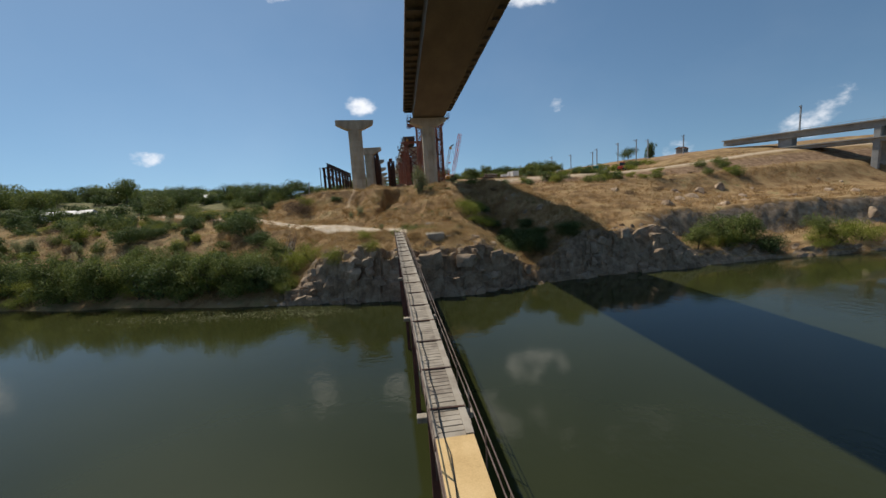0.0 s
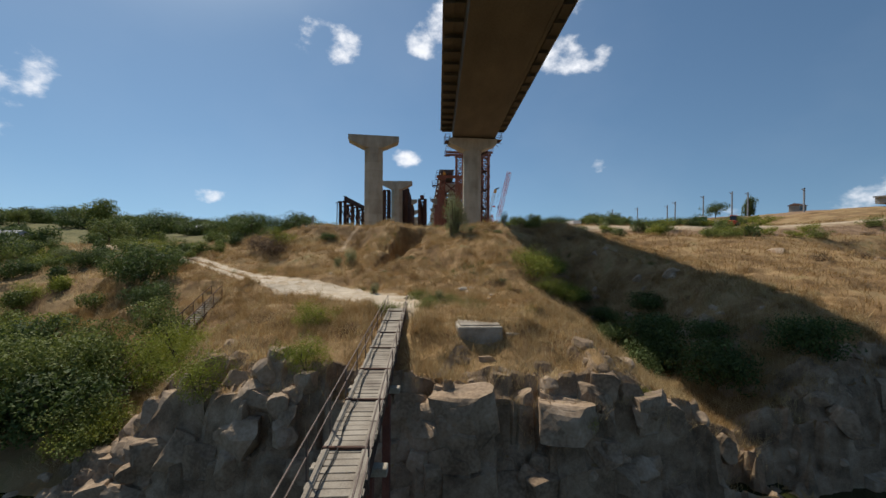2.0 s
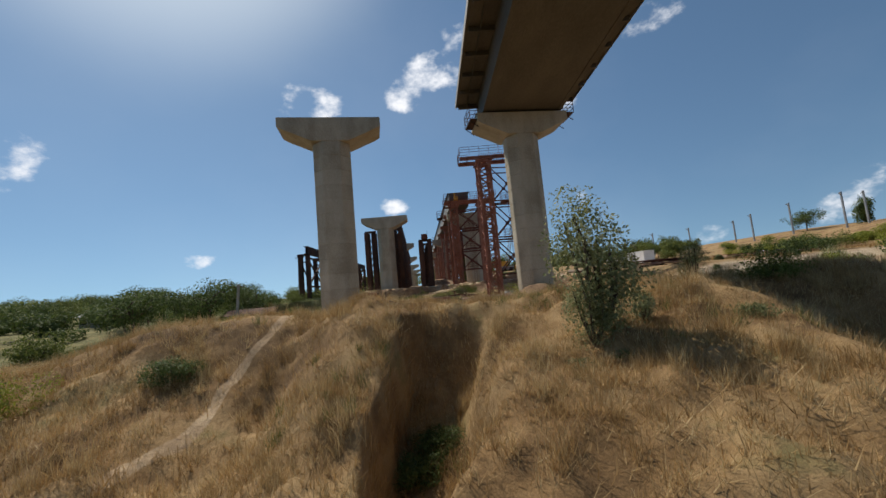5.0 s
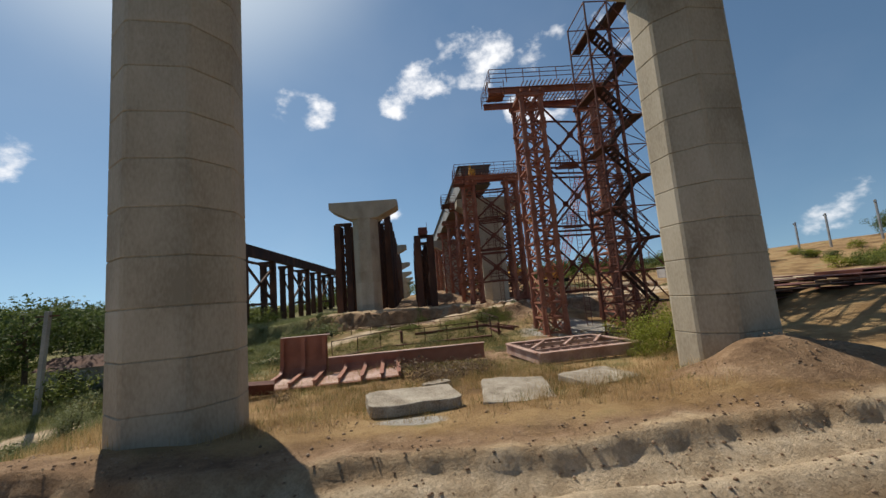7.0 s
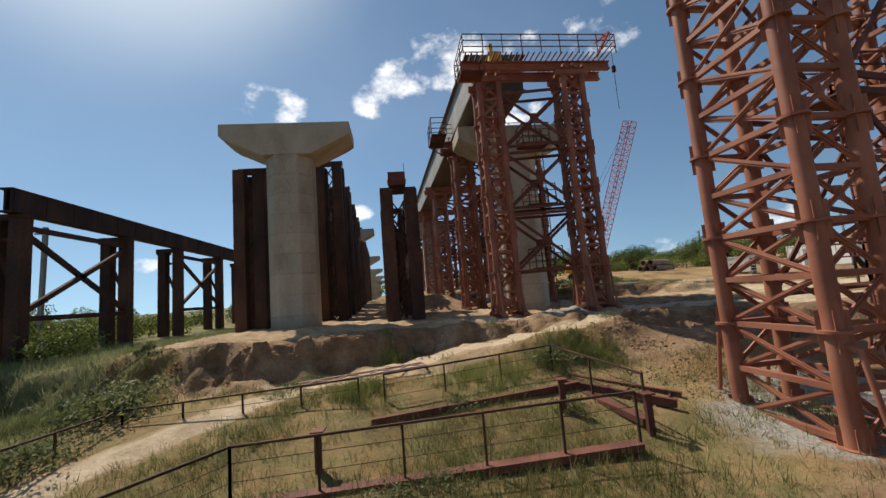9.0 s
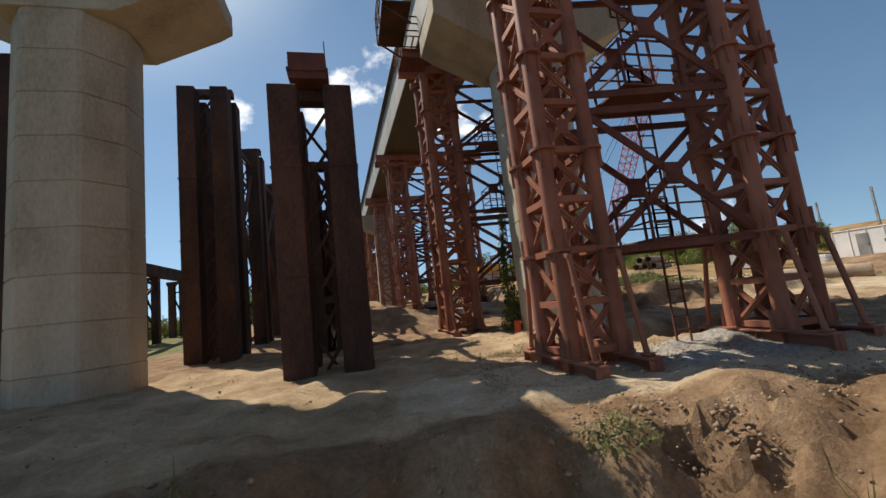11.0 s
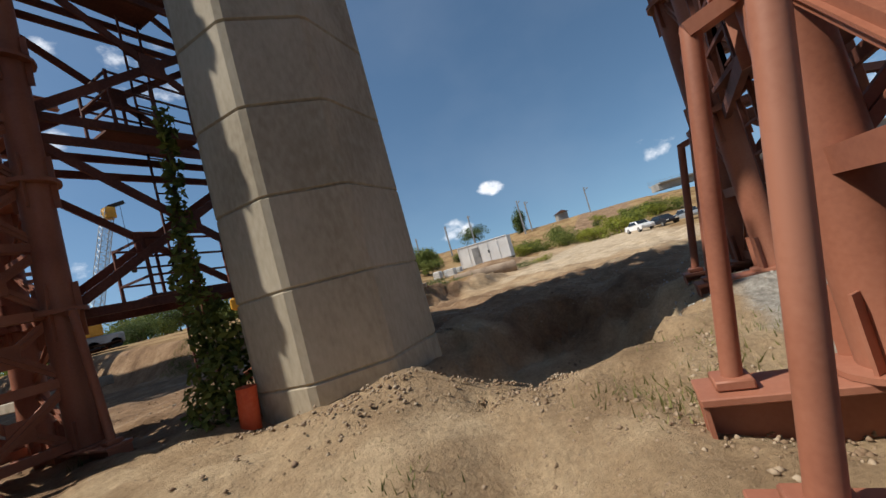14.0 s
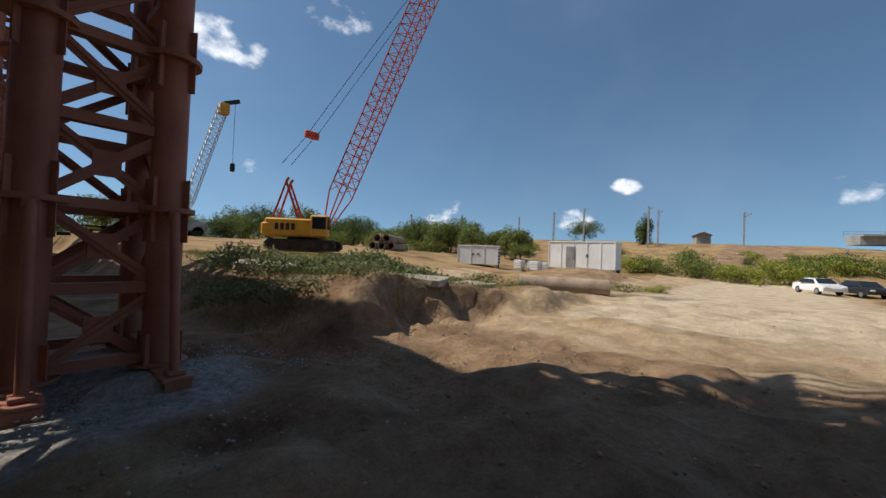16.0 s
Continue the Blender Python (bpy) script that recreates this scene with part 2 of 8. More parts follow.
def water_mat():
    m = bpy.data.materials.new("river_water")
    m.use_nodes = True
    nt = m.node_tree
    b = nt.nodes["Principled BSDF"]
    b.inputs["Roughness"].default_value, b.inputs["IOR"].default_value = 0.05, 1.333
    geo = nt.nodes.new("ShaderNodeNewGeometry")
    tone = nt.nodes.new("ShaderNodeTexNoise")
    tone.inputs["Scale"].default_value, tone.inputs["Detail"].default_value = 0.03, 4
    nt.links.new(geo.outputs["Position"], tone.inputs["Vector"])
    ramp = nt.nodes.new("ShaderNodeValToRGB")
    ramp.color_ramp.elements[0].position, ramp.color_ramp.elements[0].color = 0.35, (0.022, 0.026, 0.008, 1)
    ramp.color_ramp.elements[1].position, ramp.color_ramp.elements[1].color = 0.65, (0.040, 0.044, 0.014, 1)
    nt.links.new(tone.outputs["Fac"], ramp.inputs[0])
    nt.links.new(ramp.outputs[0], b.inputs["Base Color"])
    ripple = nt.nodes.new("ShaderNodeTexNoise")
    ripple.inputs["Scale"].default_value, ripple.inputs["Detail"].default_value = 1.6, 4
    patch = nt.nodes.new("ShaderNodeTexNoise")
    patch.inputs["Scale"].default_value = 0.05
    nt.links.new(geo.outputs["Position"], patch.inputs["Vector"])
    nt.links.new(geo.outputs["Position"], ripple.inputs["Vector"])
    k = nt.nodes.new("ShaderNodeMapRange")
    k.inputs[1].default_value, k.inputs[2].default_value, k.inputs[3].default_value, k.inputs[4].default_value = 0.42, 0.62, 0.02, 0.22
    nt.links.new(patch.outputs["Fac"], k.inputs[0])
    bp = nt.nodes.new("ShaderNodeBump")
    bp.inputs["Distance"].default_value = 0.10
    nt.links.new(k.outputs[0], bp.inputs["Strength"])
    nt.links.new(ripple.outputs["Fac"], bp.inputs["Height"])
    nt.links.new(bp.outputs[0], b.inputs["Normal"])
    return m


WATER = water_mat()
PIPEC = ramp_mat("weathered_pipe", [(0.20, 0.14, 0.095), (0.33, 0.245, 0.175), (0.44, 0.34, 0.25)], 1.0, 14, 0.85, bump=0.25)


# ---- mesh helpers ----
def box(bm, c, size, rot=None, bevel=0.0):
    """A box about c; rot: a Matrix that turns it; bevel: its edges' width."""
    made = bmesh.ops.create_cube(bm, size=1.0)["verts"]
    bmesh.ops.scale(bm, vec=size, verts=made)
    if bevel:
        edges = list({e for v in made for e in v.link_edges})
        made = list({v for f in bmesh.ops.bevel(bm, geom=edges, offset=bevel, segments=1, affect="EDGES", profile=0.5)["faces"] for v in f.verts} | {v for v in made if v.is_valid})
    if rot is not None:
        bmesh.ops.transform(bm, matrix=rot.to_4x4(), verts=made)
    bmesh.ops.translate(bm, vec=c, verts=made)


def bar(bm, a, b, w, h=None, n=0):
    """A straight bar from a to b: n-sided and w wide, or (n = 0) of a w x h section."""
    a, b = Vector(a), Vector(b)
    d = b - a
    q = d.to_track_quat("Z", "Y").to_matrix().to_4x4()
    if n:
        made = bmesh.ops.create_cone(bm, cap_ends=True, segments=n, radius1=w / 2, radius2=w / 2, depth=d.length)["verts"]
    else:
        made = bmesh.ops.create_cube(bm, size=1.0)["verts"]
        bmesh.ops.scale(bm, vec=(w, h or w, d.length), verts=made)
    bmesh.ops.transform(bm, matrix=Matrix.Translation((a + b) / 2) @ q, verts=made)


def mesh_of(bm, name, material, smooth=False):
    if smooth:
        for e in bm.edges:
            if len(e.link_faces) == 2 and e.calc_face_angle(0.0) > 0.7:
                e.smooth = False
    me = bpy.data.meshes.new(name)
    bm.to_mesh(me)
    bm.free()
    me.materials.append(material)
    if smooth:
        me.polygons.foreach_set("use_smooth", [True] * len(me.polygons))
    return me


def part(name, bm, material, parent, label="", smooth=False):
    """Links a bmesh (or a ready mesh) as ONE mesh object under a thing."""
    me = bm if isinstance(bm, bpy.types.Mesh) else mesh_of(bm, name, material, smooth)
    ob = new(name, me)
    ob.parent = parent
    if label:
        tagged(ob, label)
    return ob


def thing(name, loc, label, category, group="", kind="", rz=0.0):
    ob = new(name)
    ob.matrix_basis = pose(*loc, 0, 0, rz)
    return tagged(ob, label, category, group, kind)


def solid(name, bm, material, label, category, group="", kind="", loc=(0, 0, 0), rz=0.0, smooth=False):
    """A thing of one mesh."""
    ob = new(name, mesh_of(bm, name, material, smooth))
    ob.matrix_basis = pose(*loc, 0, 0, rz)
    return tagged(ob, label, category, group, kind)


def soup(name, verts, faces, material, label, category, kind="stuff", parent=None):
    """One mesh from arrays of vertices and faces."""
    me = bpy.data.meshes.new(name)
    v = np.asarray(verts, dtype=np.float32)
    f = np.asarray(faces, dtype=np.int32)
    me.vertices.add(len(v))
    me.vertices.foreach_set("co", v.ravel())
    me.loops.add(f.size)
    me.loops.foreach_set("vertex_index", f.ravel())
    me.polygons.add(len(f))
    me.polygons.foreach_set("loop_start", np.arange(0, f.size, f.shape[1], dtype=np.int32))
    me.update(calc_edges=True)
    me.materials.append(material)
    ob = new(name, me)
    if parent is not None:
        ob.parent = parent
        return ob
    return tagged(ob, label, category, "", kind)


# ---- the ground ----
WATER_Z = -17.9


def ss(a, b, v):
    u = np.clip((v - a) / (b - a), 0, 1)
    return u * u * (3 - 2 * u)


def wob(x, y, s, seed=0.0):
    """Smooth wandering values in -1..1, for arrays."""
    return (np.sin(x / s + seed + 1.3 * np.sin(y / s * 0.7 + seed)) + np.sin(y / s * 1.1 - 2.1 * seed + 1.1 * np.sin(x / s * 0.8 + 2 * seed))
            + np.sin((x + y) / s * 0.63 + 0.7 * seed)) / 3


def shore(x):
    return -95.6 + 0.25 * np.clip(-1 - x, 0, 60) + 0.16 * np.clip(x - 5, 0, 30) + 1.1 * wob(x, x * 0.3, 4.0, 2.0)


def cell(u, v):
    """A chance value for each cell of a grid, 0..1."""
    return np.modf(np.abs(np.sin(np.floor(u) * 12.9898 + np.floor(v) * 78.233)) * 43758.5453)[0]


def rough(x, y, s, seed=0.0):
    """Value noise in -1..1 with cells of size s."""
    u, v = x / s + 37.7 + seed, y / s + 91.3 - seed
    a, b = np.floor(u), np.floor(v)
    p, q = u - a, v - b
    p, q = p * p * (3 - 2 * p), q * q * (3 - 2 * q)
    low = cell(a, b) * (1 - p) + cell(a + 1, b) * p
    top = cell(a, b + 1) * (1 - p) + cell(a + 1, b + 1) * p
    return 2 * (low * (1 - q) + top * q) - 1


def hump(x, y, cx, cy, wx, wy):
    return np.exp(-((x - cx) / wx) ** 2 - ((y - cy) / wy) ** 2)


def edge_line(x):
    """Where the upper working level breaks off towards the river."""
    return -8.6 + 0.8 * wob(x, x * 0.2, 3.0, 0.4) + 0.6 * ss(-5, -10, x) - 0.8 * ss(6, 11, x) - 4.0 * ss(15, 22, x)


def lip_line(x, y):
    """The foot of the yard's bank."""
    return 4.9 + 0.6 * wob(x, y, 1.6, 2.0) + 0.3 * wob(x, y, 0.6, 1.0) - 0.9 * ss(22, 27, x) + 3.0 * ss(31, 38, x)


# the footway that climbs from the rails to the upper level, with its heights
RAMP = [(-3.4, -10.9, -4.05), (-1.0, -10.6, -4.0), (1.8, -9.9, -3.74), (3.6, -10.1, -3.45), (5.2, -10.7, -3.15), (7.0, -11.0, -2.82), (9.2, -10.5, -2.64), (12.5, -8.6, -2.6), (17.0, -6.0, -2.6)]


def ramp_off(x, y):
    """Distance to the footway's middle, and its height there."""
    dist, up = np.full(np.shape(x), 99.0), np.zeros(np.shape(x))
    for (ax, ay, az), (bx, by, bz) in zip(RAMP, RAMP[1:]):
        u = np.clip(((x - ax) * (bx - ax) + (y - ay) * (by - ay)) / ((bx - ax) ** 2 + (by - ay) ** 2), 0, 1)
        d = np.hypot(x - ax - u * (bx - ax), y - ay - u * (by - ay))
        up = np.where(d < dist, az + u * (bz - az), up)
        dist = np.minimum(dist, d)
    return dist, up


# the stone path: middle line and half width
LANE = [(-60, -38, 1.4), (-47, -47, 1.3), (-29, -58.4, 1.0), (-19.6, -65.0, 1.0), (-12, -70.9, 1.1), (-7.4, -74.2, 1.4), (-2.6, -77.0, 1.75), (1.0, -79.5, 2.1), (3.4, -82.4, 1.8), (3.8, -85.1, 1.0)]


def lane_off(x, y):
    """How far outside the stone path's edge, and how far from its middle."""
    off, mid = np.full(np.shape(x), 99.0), np.full(np.shape(x), 99.0)
    for (ax, ay, aw), (bx, by, bw) in zip(LANE, LANE[1:]):
        u = np.clip(((x - ax) * (bx - ax) + (y - ay) * (by - ay)) / ((bx - ax) ** 2 + (by - ay) ** 2), 0, 1)
        d = np.hypot(x - ax - u * (bx - ax), y - ay - u * (by - ay))
        off, mid = np.minimum(off, d - aw - u * (bw - aw)), np.minimum(mid, d)
    return off, mid


def ground(x, y):
    x, y = np.asarray(x, float), np.asarray(y, float)
    d = y - shore(x)
    left = np.maximum(ss(-4.5, -10.5, x), 0.85 * ss(39, 46, x))
    # the bank: a rock face in the middle, a soft slope upstream
    sx, sy = x + 0.5 * wob(x, y, 1.9, 3.0), y + 0.5 * wob(x, y, 1.7, 6.0)
    broken = d + 0.5 * wob(x, y, 2.3, 1.0) + 1.3 * (cell(sx / 2.4 + 0.3, sy / 3.1) - 0.5) + 0.6 * (cell(sx / 0.9, sy / 1.3) - 0.5)
    cliff = -17.9 + 2.3 * ss(-0.5, 0.4, broken) + 2.2 * ss(0.7, 1.3, broken) + 1.1 * ss(1.6, 2.3, broken) + 1.4 * ss(2.2, 7.5, d)
    soft = -17.9 + 7.0 * np.clip(d / 19, 0, 1) ** 0.9
    bank = cliff * (1 - left) + soft * left
    # the slope behind the path, up to the crest and the working level
    crest = -3.9 + 0.3 * wob(x, y, 6.0, 4.0)
    up = np.clip((y + 76.5) / 25, 0, 1)
    up = up * 0.8 + 0.2 * up * up * (3 - 2 * up)
    z = bank + (crest - bank) * up
    z = z + 0.15 * np.clip(x - 5, -11, 10) * ss(-74, -64, y) * ss(-49, -57, y)
    # lower ground upstream
    low = -11.0 + 3.6 * np.clip((y + 75) / 28, 0, 1) + 0.4 * wob(x, y, 5.0, 1.1)
    fall = ss(-66, -60, y)
    z = z + (np.minimum(z, low) - z) * (ss(-6.5, -15, x) * (1 - fall) + ss(-9, -34, x) * fall) * ss(-78, -68, y)
    # a narrow ditch down the slope and a gully downstream
    ux, uw = x - 2.0 - 0.22 * (y + 59) - 0.3 * np.sin(y * 0.7) + 0.35 * rough(x, y, 1.1, 3.0), 0.35 + 1.15 * ss(-66, -57.5, y)
    z = z - (0.9 + 2.5 * ss(-66, -59, y)) * ss(-uw - 0.5, -uw + 0.05, ux) * ss(uw + 1.2, uw - 0.5, ux) * ss(-72, -65, y) * ss(-51.5, -55.0, y)
    z = z + 0.7 * np.exp(-((x + 1.6 - 0.05 * (y + 60)) / 1.6) ** 2) * ss(-74, -64, y) * ss(-46, -54, y) - 0.6 * np.exp(-((x + 4.6) / 1.0) ** 2) * ss(-70, -62, y) * ss(-46, -54, y)
    gx = 21.5 - 0.12 * (y + 66) - 3.5 * ss(-74, -86, y)
    z = z - 4.3 * np.exp(-((x - gx) / 4.6) ** 2) * ss(-98, -88, y) * ss(-49, -64, y)
    rightland = -10.4 + 5.7 * np.clip((y + 82) / 36, 0, 1) + 0.5 * wob(x, y, 6.0, 2.4)
    z = np.where(d > 6, z + (rightland - z) * ss(24, 31, x) * ss(6, 10, d), z)
    z = z - 3.2 * ss(48, 75, x) * ss(-46, -56, y) * ss(6, 14, d) * ss(-84, -70, y)
    # working ground between the first piers and the edge of the upper level
    flat = -5.0 + 0.12 * wob(x, y, 3.0, 3.0) + 1.0 * ss(-19, -11.5, y)
    z = z + (flat - z) * ss(-50, -43, y) * ss(-20, -9, x)
    leftlow = -7.2 + 2.0 * ss(-35, -12, y) + 0.4 * wob(x, y, 7.0, 1.5)
    z = z + (leftlow - z) * ss(-50, -40, y) * ss(-9, -19, x)
    high = -2.55 + 0.10 * wob(x, y, 3.4, 5.0) - 0.5 * ss(-8, -16, x)
    rise = 1.35 * ss(8, 13, y) * ss(-2, 3, x) * ss(9, 5, x) + 1.0 * ss(20, 50, y)
    z = z + (high + rise - z) * ss(-1.2 - 5.0 * ss(6.5, 10, x), 0.3 + 1.8 * ss(6.5, 10, x), y - edge_line(x) + 0.4 * wob(x, y, 0.9, 3.0) + 0.5 * rough(x, y, 1.7, 7.0) + 0.3 * rough(x, y, 0.65, 8.0)) * ss(-40, -26, x)
    near, up = ramp_off(x, y)
    z = z + (up + 0.04 * rough(x, y, 0.9, 2.0) - z) * ss(2.1, 0.75, near + 0.2 * rough(x, y, 0.7, 6.0) + 0.9 * ss(0.3, 1.0, y - edge_line(x) + 0.9) * ss(7, 4, x))
    # the yard downstream: a bank along its inner side, mounds, and the rail embankment behind
    right = -4.6 + 1.9 * ss(20, 27, x)
    z = z + (right - z) * ss(13, 21, x) * ss(-46, -36, y) * (1 - ss(-1.7, 0.5, y - edge_line(x)))
    lip = lip_line(x, y)
    z = z + ((1.25 - 0.55 * ss(19, 25, x)) * (1 - ss(9, 14, y)) + (1.25 + 0.8 * ss(9, 26, y)) * ss(9, 14, y) - 0.35 * ss(40, 60, x)) * ss(-0.35, 0.6, y - lip) * ss(15.2, 17.6, x + 0.4 * wob(y, x, 1.3, 1.0)) * ss(110, 60, x) * (1 - 0.85 * ss(26.5, 31, x) * ss(34, 14, y))
    z = z + 1.15 * hump(x, y, 46.5, 10.5, 5.0, 5.0) - 0.3 * ss(36, 50, x) * ss(5, 0, y) * ss(-30, -10, y)
    z = z + 7.2 * ss(62, 124, x) * ss(-62, -8, y) + 2.0 * ss(90, 260, y) + 3.0 * ss(124, 190, x) * ss(-60, 20, y)
    z = z + 3.6 * ss(-45, -110, x) * ss(-60, -10, y)
    # soil heaps, a hole by the pier and wheel ruts
    z = z + 0.22 * hump(x, y, 8.2, -0.7, 1.2, 0.8)
    z = z - 1.15 * ss(0.27, 0.75, hump(x, y, 11.7, -1.75, 3.0, 2.05) + 0.10 * rough(x, y, 0.7) + 0.07 * rough(x, y, 0.3, 3.0))
    dug = ss(-15, -11, x) * ss(44, 30, x) * ss(-13, -9, y) * ss(10, 4, y)
    z = z + dug * (0.10 * rough(x, y, 1.1) + 0.075 * rough(x, y, 0.5, 5.0) + 0.045 * rough(x, y, 0.24, 9.0) * ss(26, 18, x)) * (1 - 0.5 * ss(7.2, 6.2, x) * ss(-3.0, -1.6, y))
    z = z + 1.25 * hump(x, y, 12.2, -36.4, 2.3, 1.7) + 0.5 * hump(x, y, 15.5, -37.0, 2.5, 1.4) + 0.5 * hump(x, y, -8.8, -39.4, 3.0, 1.5)
    ruts = np.exp(-((y + 41.1 - 0.06 * x) / 0.42) ** 2) + np.exp(-((y + 43.0 - 0.06 * x) / 0.42) ** 2)
    z = z - 0.34 * ruts * ss(-16, -8, x) * ss(40, 25, x) + 0.18 * np.exp(-((y + 42.05 - 0.06 * x) / 0.35) ** 2) * ss(-16, -8, x) * ss(40, 25, x)
    cut = y + 40.0 - 0.02 * x + 0.22 * rough(x, y, 2.6, 1.0) + 0.08 * rough(x, y, 0.8, 1.0) + 0.1 * rough(x, y, 0.36, 6.0)
    z = z + 0.42 * ss(-0.22, 0.16, cut) * ss(-33, -38.5, y) * ss(-14, -7, x) * ss(22, 12, x)
    z = z + 0.06 * wob(x, y, 0.8, 2.2) * ss(0, 6, d) + (0.34 * wob(x, y, 2.1, 7.0) + 0.30 * rough(x, y, 1.7, 2.0) + 0.20 * rough(x, y, 0.8, 4.0)) * ss(-2, 3, d) * ss(-45, -55, y) * ss(120, 60, np.abs(x)) * (1 - 0.92 * ss(1.0, -0.2, lane_off(x, y)[0]))
    # a shallow cutting under the footbridge's end
    along = (y + 150) / 65.0
    deck = -13.0 + 2.17 * along
    z = z + (np.minimum(z, deck - 0.5) - z) * ss(1.6, 0.85, np.abs(x - 6.47 + 2.69 * along)) * ss(-84.9, -85.9, y)
    # under the river, and its other bank behind
    z = np.where(d < 0, -17.9 + np.maximum(d * 0.5, -4.0), z)
    z = np.where(y < -260.0, -17.9 + np.minimum((-260.0 - y) * 0.5, 12.0), z)
    return z


def ground_mat():
    m = bpy.data.materials.new("ground_cover")
    m.use_nodes = True
    nt = m.node_tree
    b = nt.nodes["Principled BSDF"]
    b.inputs["Roughness"].default_value = 0.95
    b.inputs["Specular IOR Level"].default_value = 0.2
    geo = nt.nodes.new("ShaderNodeNewGeometry")
    P = geo.outputs["Position"]

    def noise_tex(scale, detail=5.0, rough=0.55):
        n = nt.nodes.new("ShaderNodeTexNoise")
        n.inputs["Scale"].default_value, n.inputs["Detail"].default_value, n.inputs["Roughness"].default_value = scale, detail, rough
        nt.links.new(P, n.inputs["Vector"])
        return n.outputs["Fac"]

    def ramp(fac, *stops):
        r = nt.nodes.new("ShaderNodeValToRGB")
        e = r.color_ramp.elements
        e[0].position, e[0].color = stops[0][0], (*stops[0][1], 1)
        e[1].position, e[1].color = stops[-1][0], (*stops[-1][1], 1)
        for p, c in stops[1:-1]:
            e.new(p).color = (*c, 1)
        nt.links.new(fac, r.inputs[0])
        return r.outputs[0]

    def blend(fac, a, c):
        x = nt.nodes.new("ShaderNodeMix")
        x.data_type = "RGBA"
        nt.links.new(fac, x.inputs[0])
        nt.links.new(a, x.inputs[6])
        nt.links.new(c, x.inputs[7])
        return x.outputs[2]

    def attr(name):
        a = nt.nodes.new("ShaderNodeAttribute")
        a.attribute_name = name
        return a.outputs["Fac"]

    def feather(mask, amount=0.5):
        a = nt.nodes.new("ShaderNodeMath")
        a.operation = "MULTIPLY_ADD"
        nt.links.new(noise_tex(0.9, 6), a.inputs[0])
        a.inputs[1].default_value = amount
        nt.links.new(mask, a.inputs[2])
        r = nt.nodes.new("ShaderNodeMapRange")
        r.inputs[1].default_value, r.inputs[2].default_value = 0.5 + amount * 0.3, 0.5 + amount * 0.72
        nt.links.new(a.outputs[0], r.inputs[0])
        return r.outputs[0]
    dry = ramp(noise_tex(0.28, 8, 0.65), (0.30, (0.10, 0.06, 0.03)), (0.44, (0.22, 0.135, 0.062)), (0.58, (0.34, 0.23, 0.115)), (0.70, (0.19, 0.165, 0.07)))
    soil = ramp(noise_tex(0.8, 10, 0.72), (0.30, (0.105, 0.062, 0.037)), (0.5, (0.245, 0.157, 0.093)), (0.70, (0.385, 0.273, 0.175)))
    track = ramp(noise_tex(0.9, 10, 0.68), (0.30, (0.22, 0.148, 0.086)), (0.5, (0.37, 0.265, 0.163)), (0.70, (0.51, 0.39, 0.255)))
    rock = ramp(noise_tex(0.9, 9, 0.65), (0.30, (0.11, 0.076, 0.05)), (0.5, (0.29, 0.21, 0.14)), (0.70, (0.46, 0.36, 0.26)))
    green = ramp(noise_tex(0.5, 8, 0.6), (0.32, (0.075, 0.076, 0.03)), (0.52, (0.15, 0.142, 0.06)), (0.70, (0.255, 0.21, 0.10)))
    col = blend(feather(attr("green")), dry, green)
    col = blend(feather(attr("soil")), col, soil)
    col = blend(feather(attr("track"), 0.35), col, track)
    dust = ramp(noise_tex(1.1, 10, 0.68), (0.30, (0.30, 0.225, 0.148)), (0.5, (0.46, 0.362, 0.25)), (0.70, (0.60, 0.495, 0.365)))
    col = blend(feather(attr("dust"), 0.35), col, dust)
    col = blend(feather(attr("rock"), 0.3), col, rock)
    grit = ramp(noise_tex(9.0, 8, 0.75), (0.30, (0.17, 0.155, 0.135)), (0.5, (0.33, 0.31, 0.28)), (0.70, (0.50, 0.475, 0.44)))
    col = blend(feather(attr("gravel"), 0.35), col, grit)
    speck = ramp(noise_tex(16.0, 8, 0.8), (0.32, (0.76, 0.745, 0.725)), (0.5, (1.15, 1.145, 1.13)), (0.68, (1.46, 1.445, 1.42)))
    fleck = nt.nodes.new("ShaderNodeMix")
    fleck.data_type, fleck.blend_type = "RGBA", "MULTIPLY"
    fleck.inputs[0].default_value = 0.8
    nt.links.new(col, fleck.inputs[6])
    nt.links.new(speck, fleck.inputs[7])
    nt.links.new(fleck.outputs[2], b.inputs["Base Color"])
    bp = nt.nodes.new("ShaderNodeBump")
    bp.inputs["Strength"].default_value, bp.inputs["Distance"].default_value = 0.75, 0.17
    nt.links.new(noise_tex(3.2, 9, 0.7), bp.inputs["Height"])
    grain = nt.nodes.new("ShaderNodeBump")
    grain.inputs["Strength"].default_value, grain.inputs["Distance"].default_value = 0.7, 0.035
    nt.links.new(noise_tex(15.0, 9, 0.8), grain.inputs["Height"])
    nt.links.new(bp.outputs[0], grain.inputs["Normal"])
    nt.links.new(grain.outputs[0], b.inputs["Normal"])
    return m


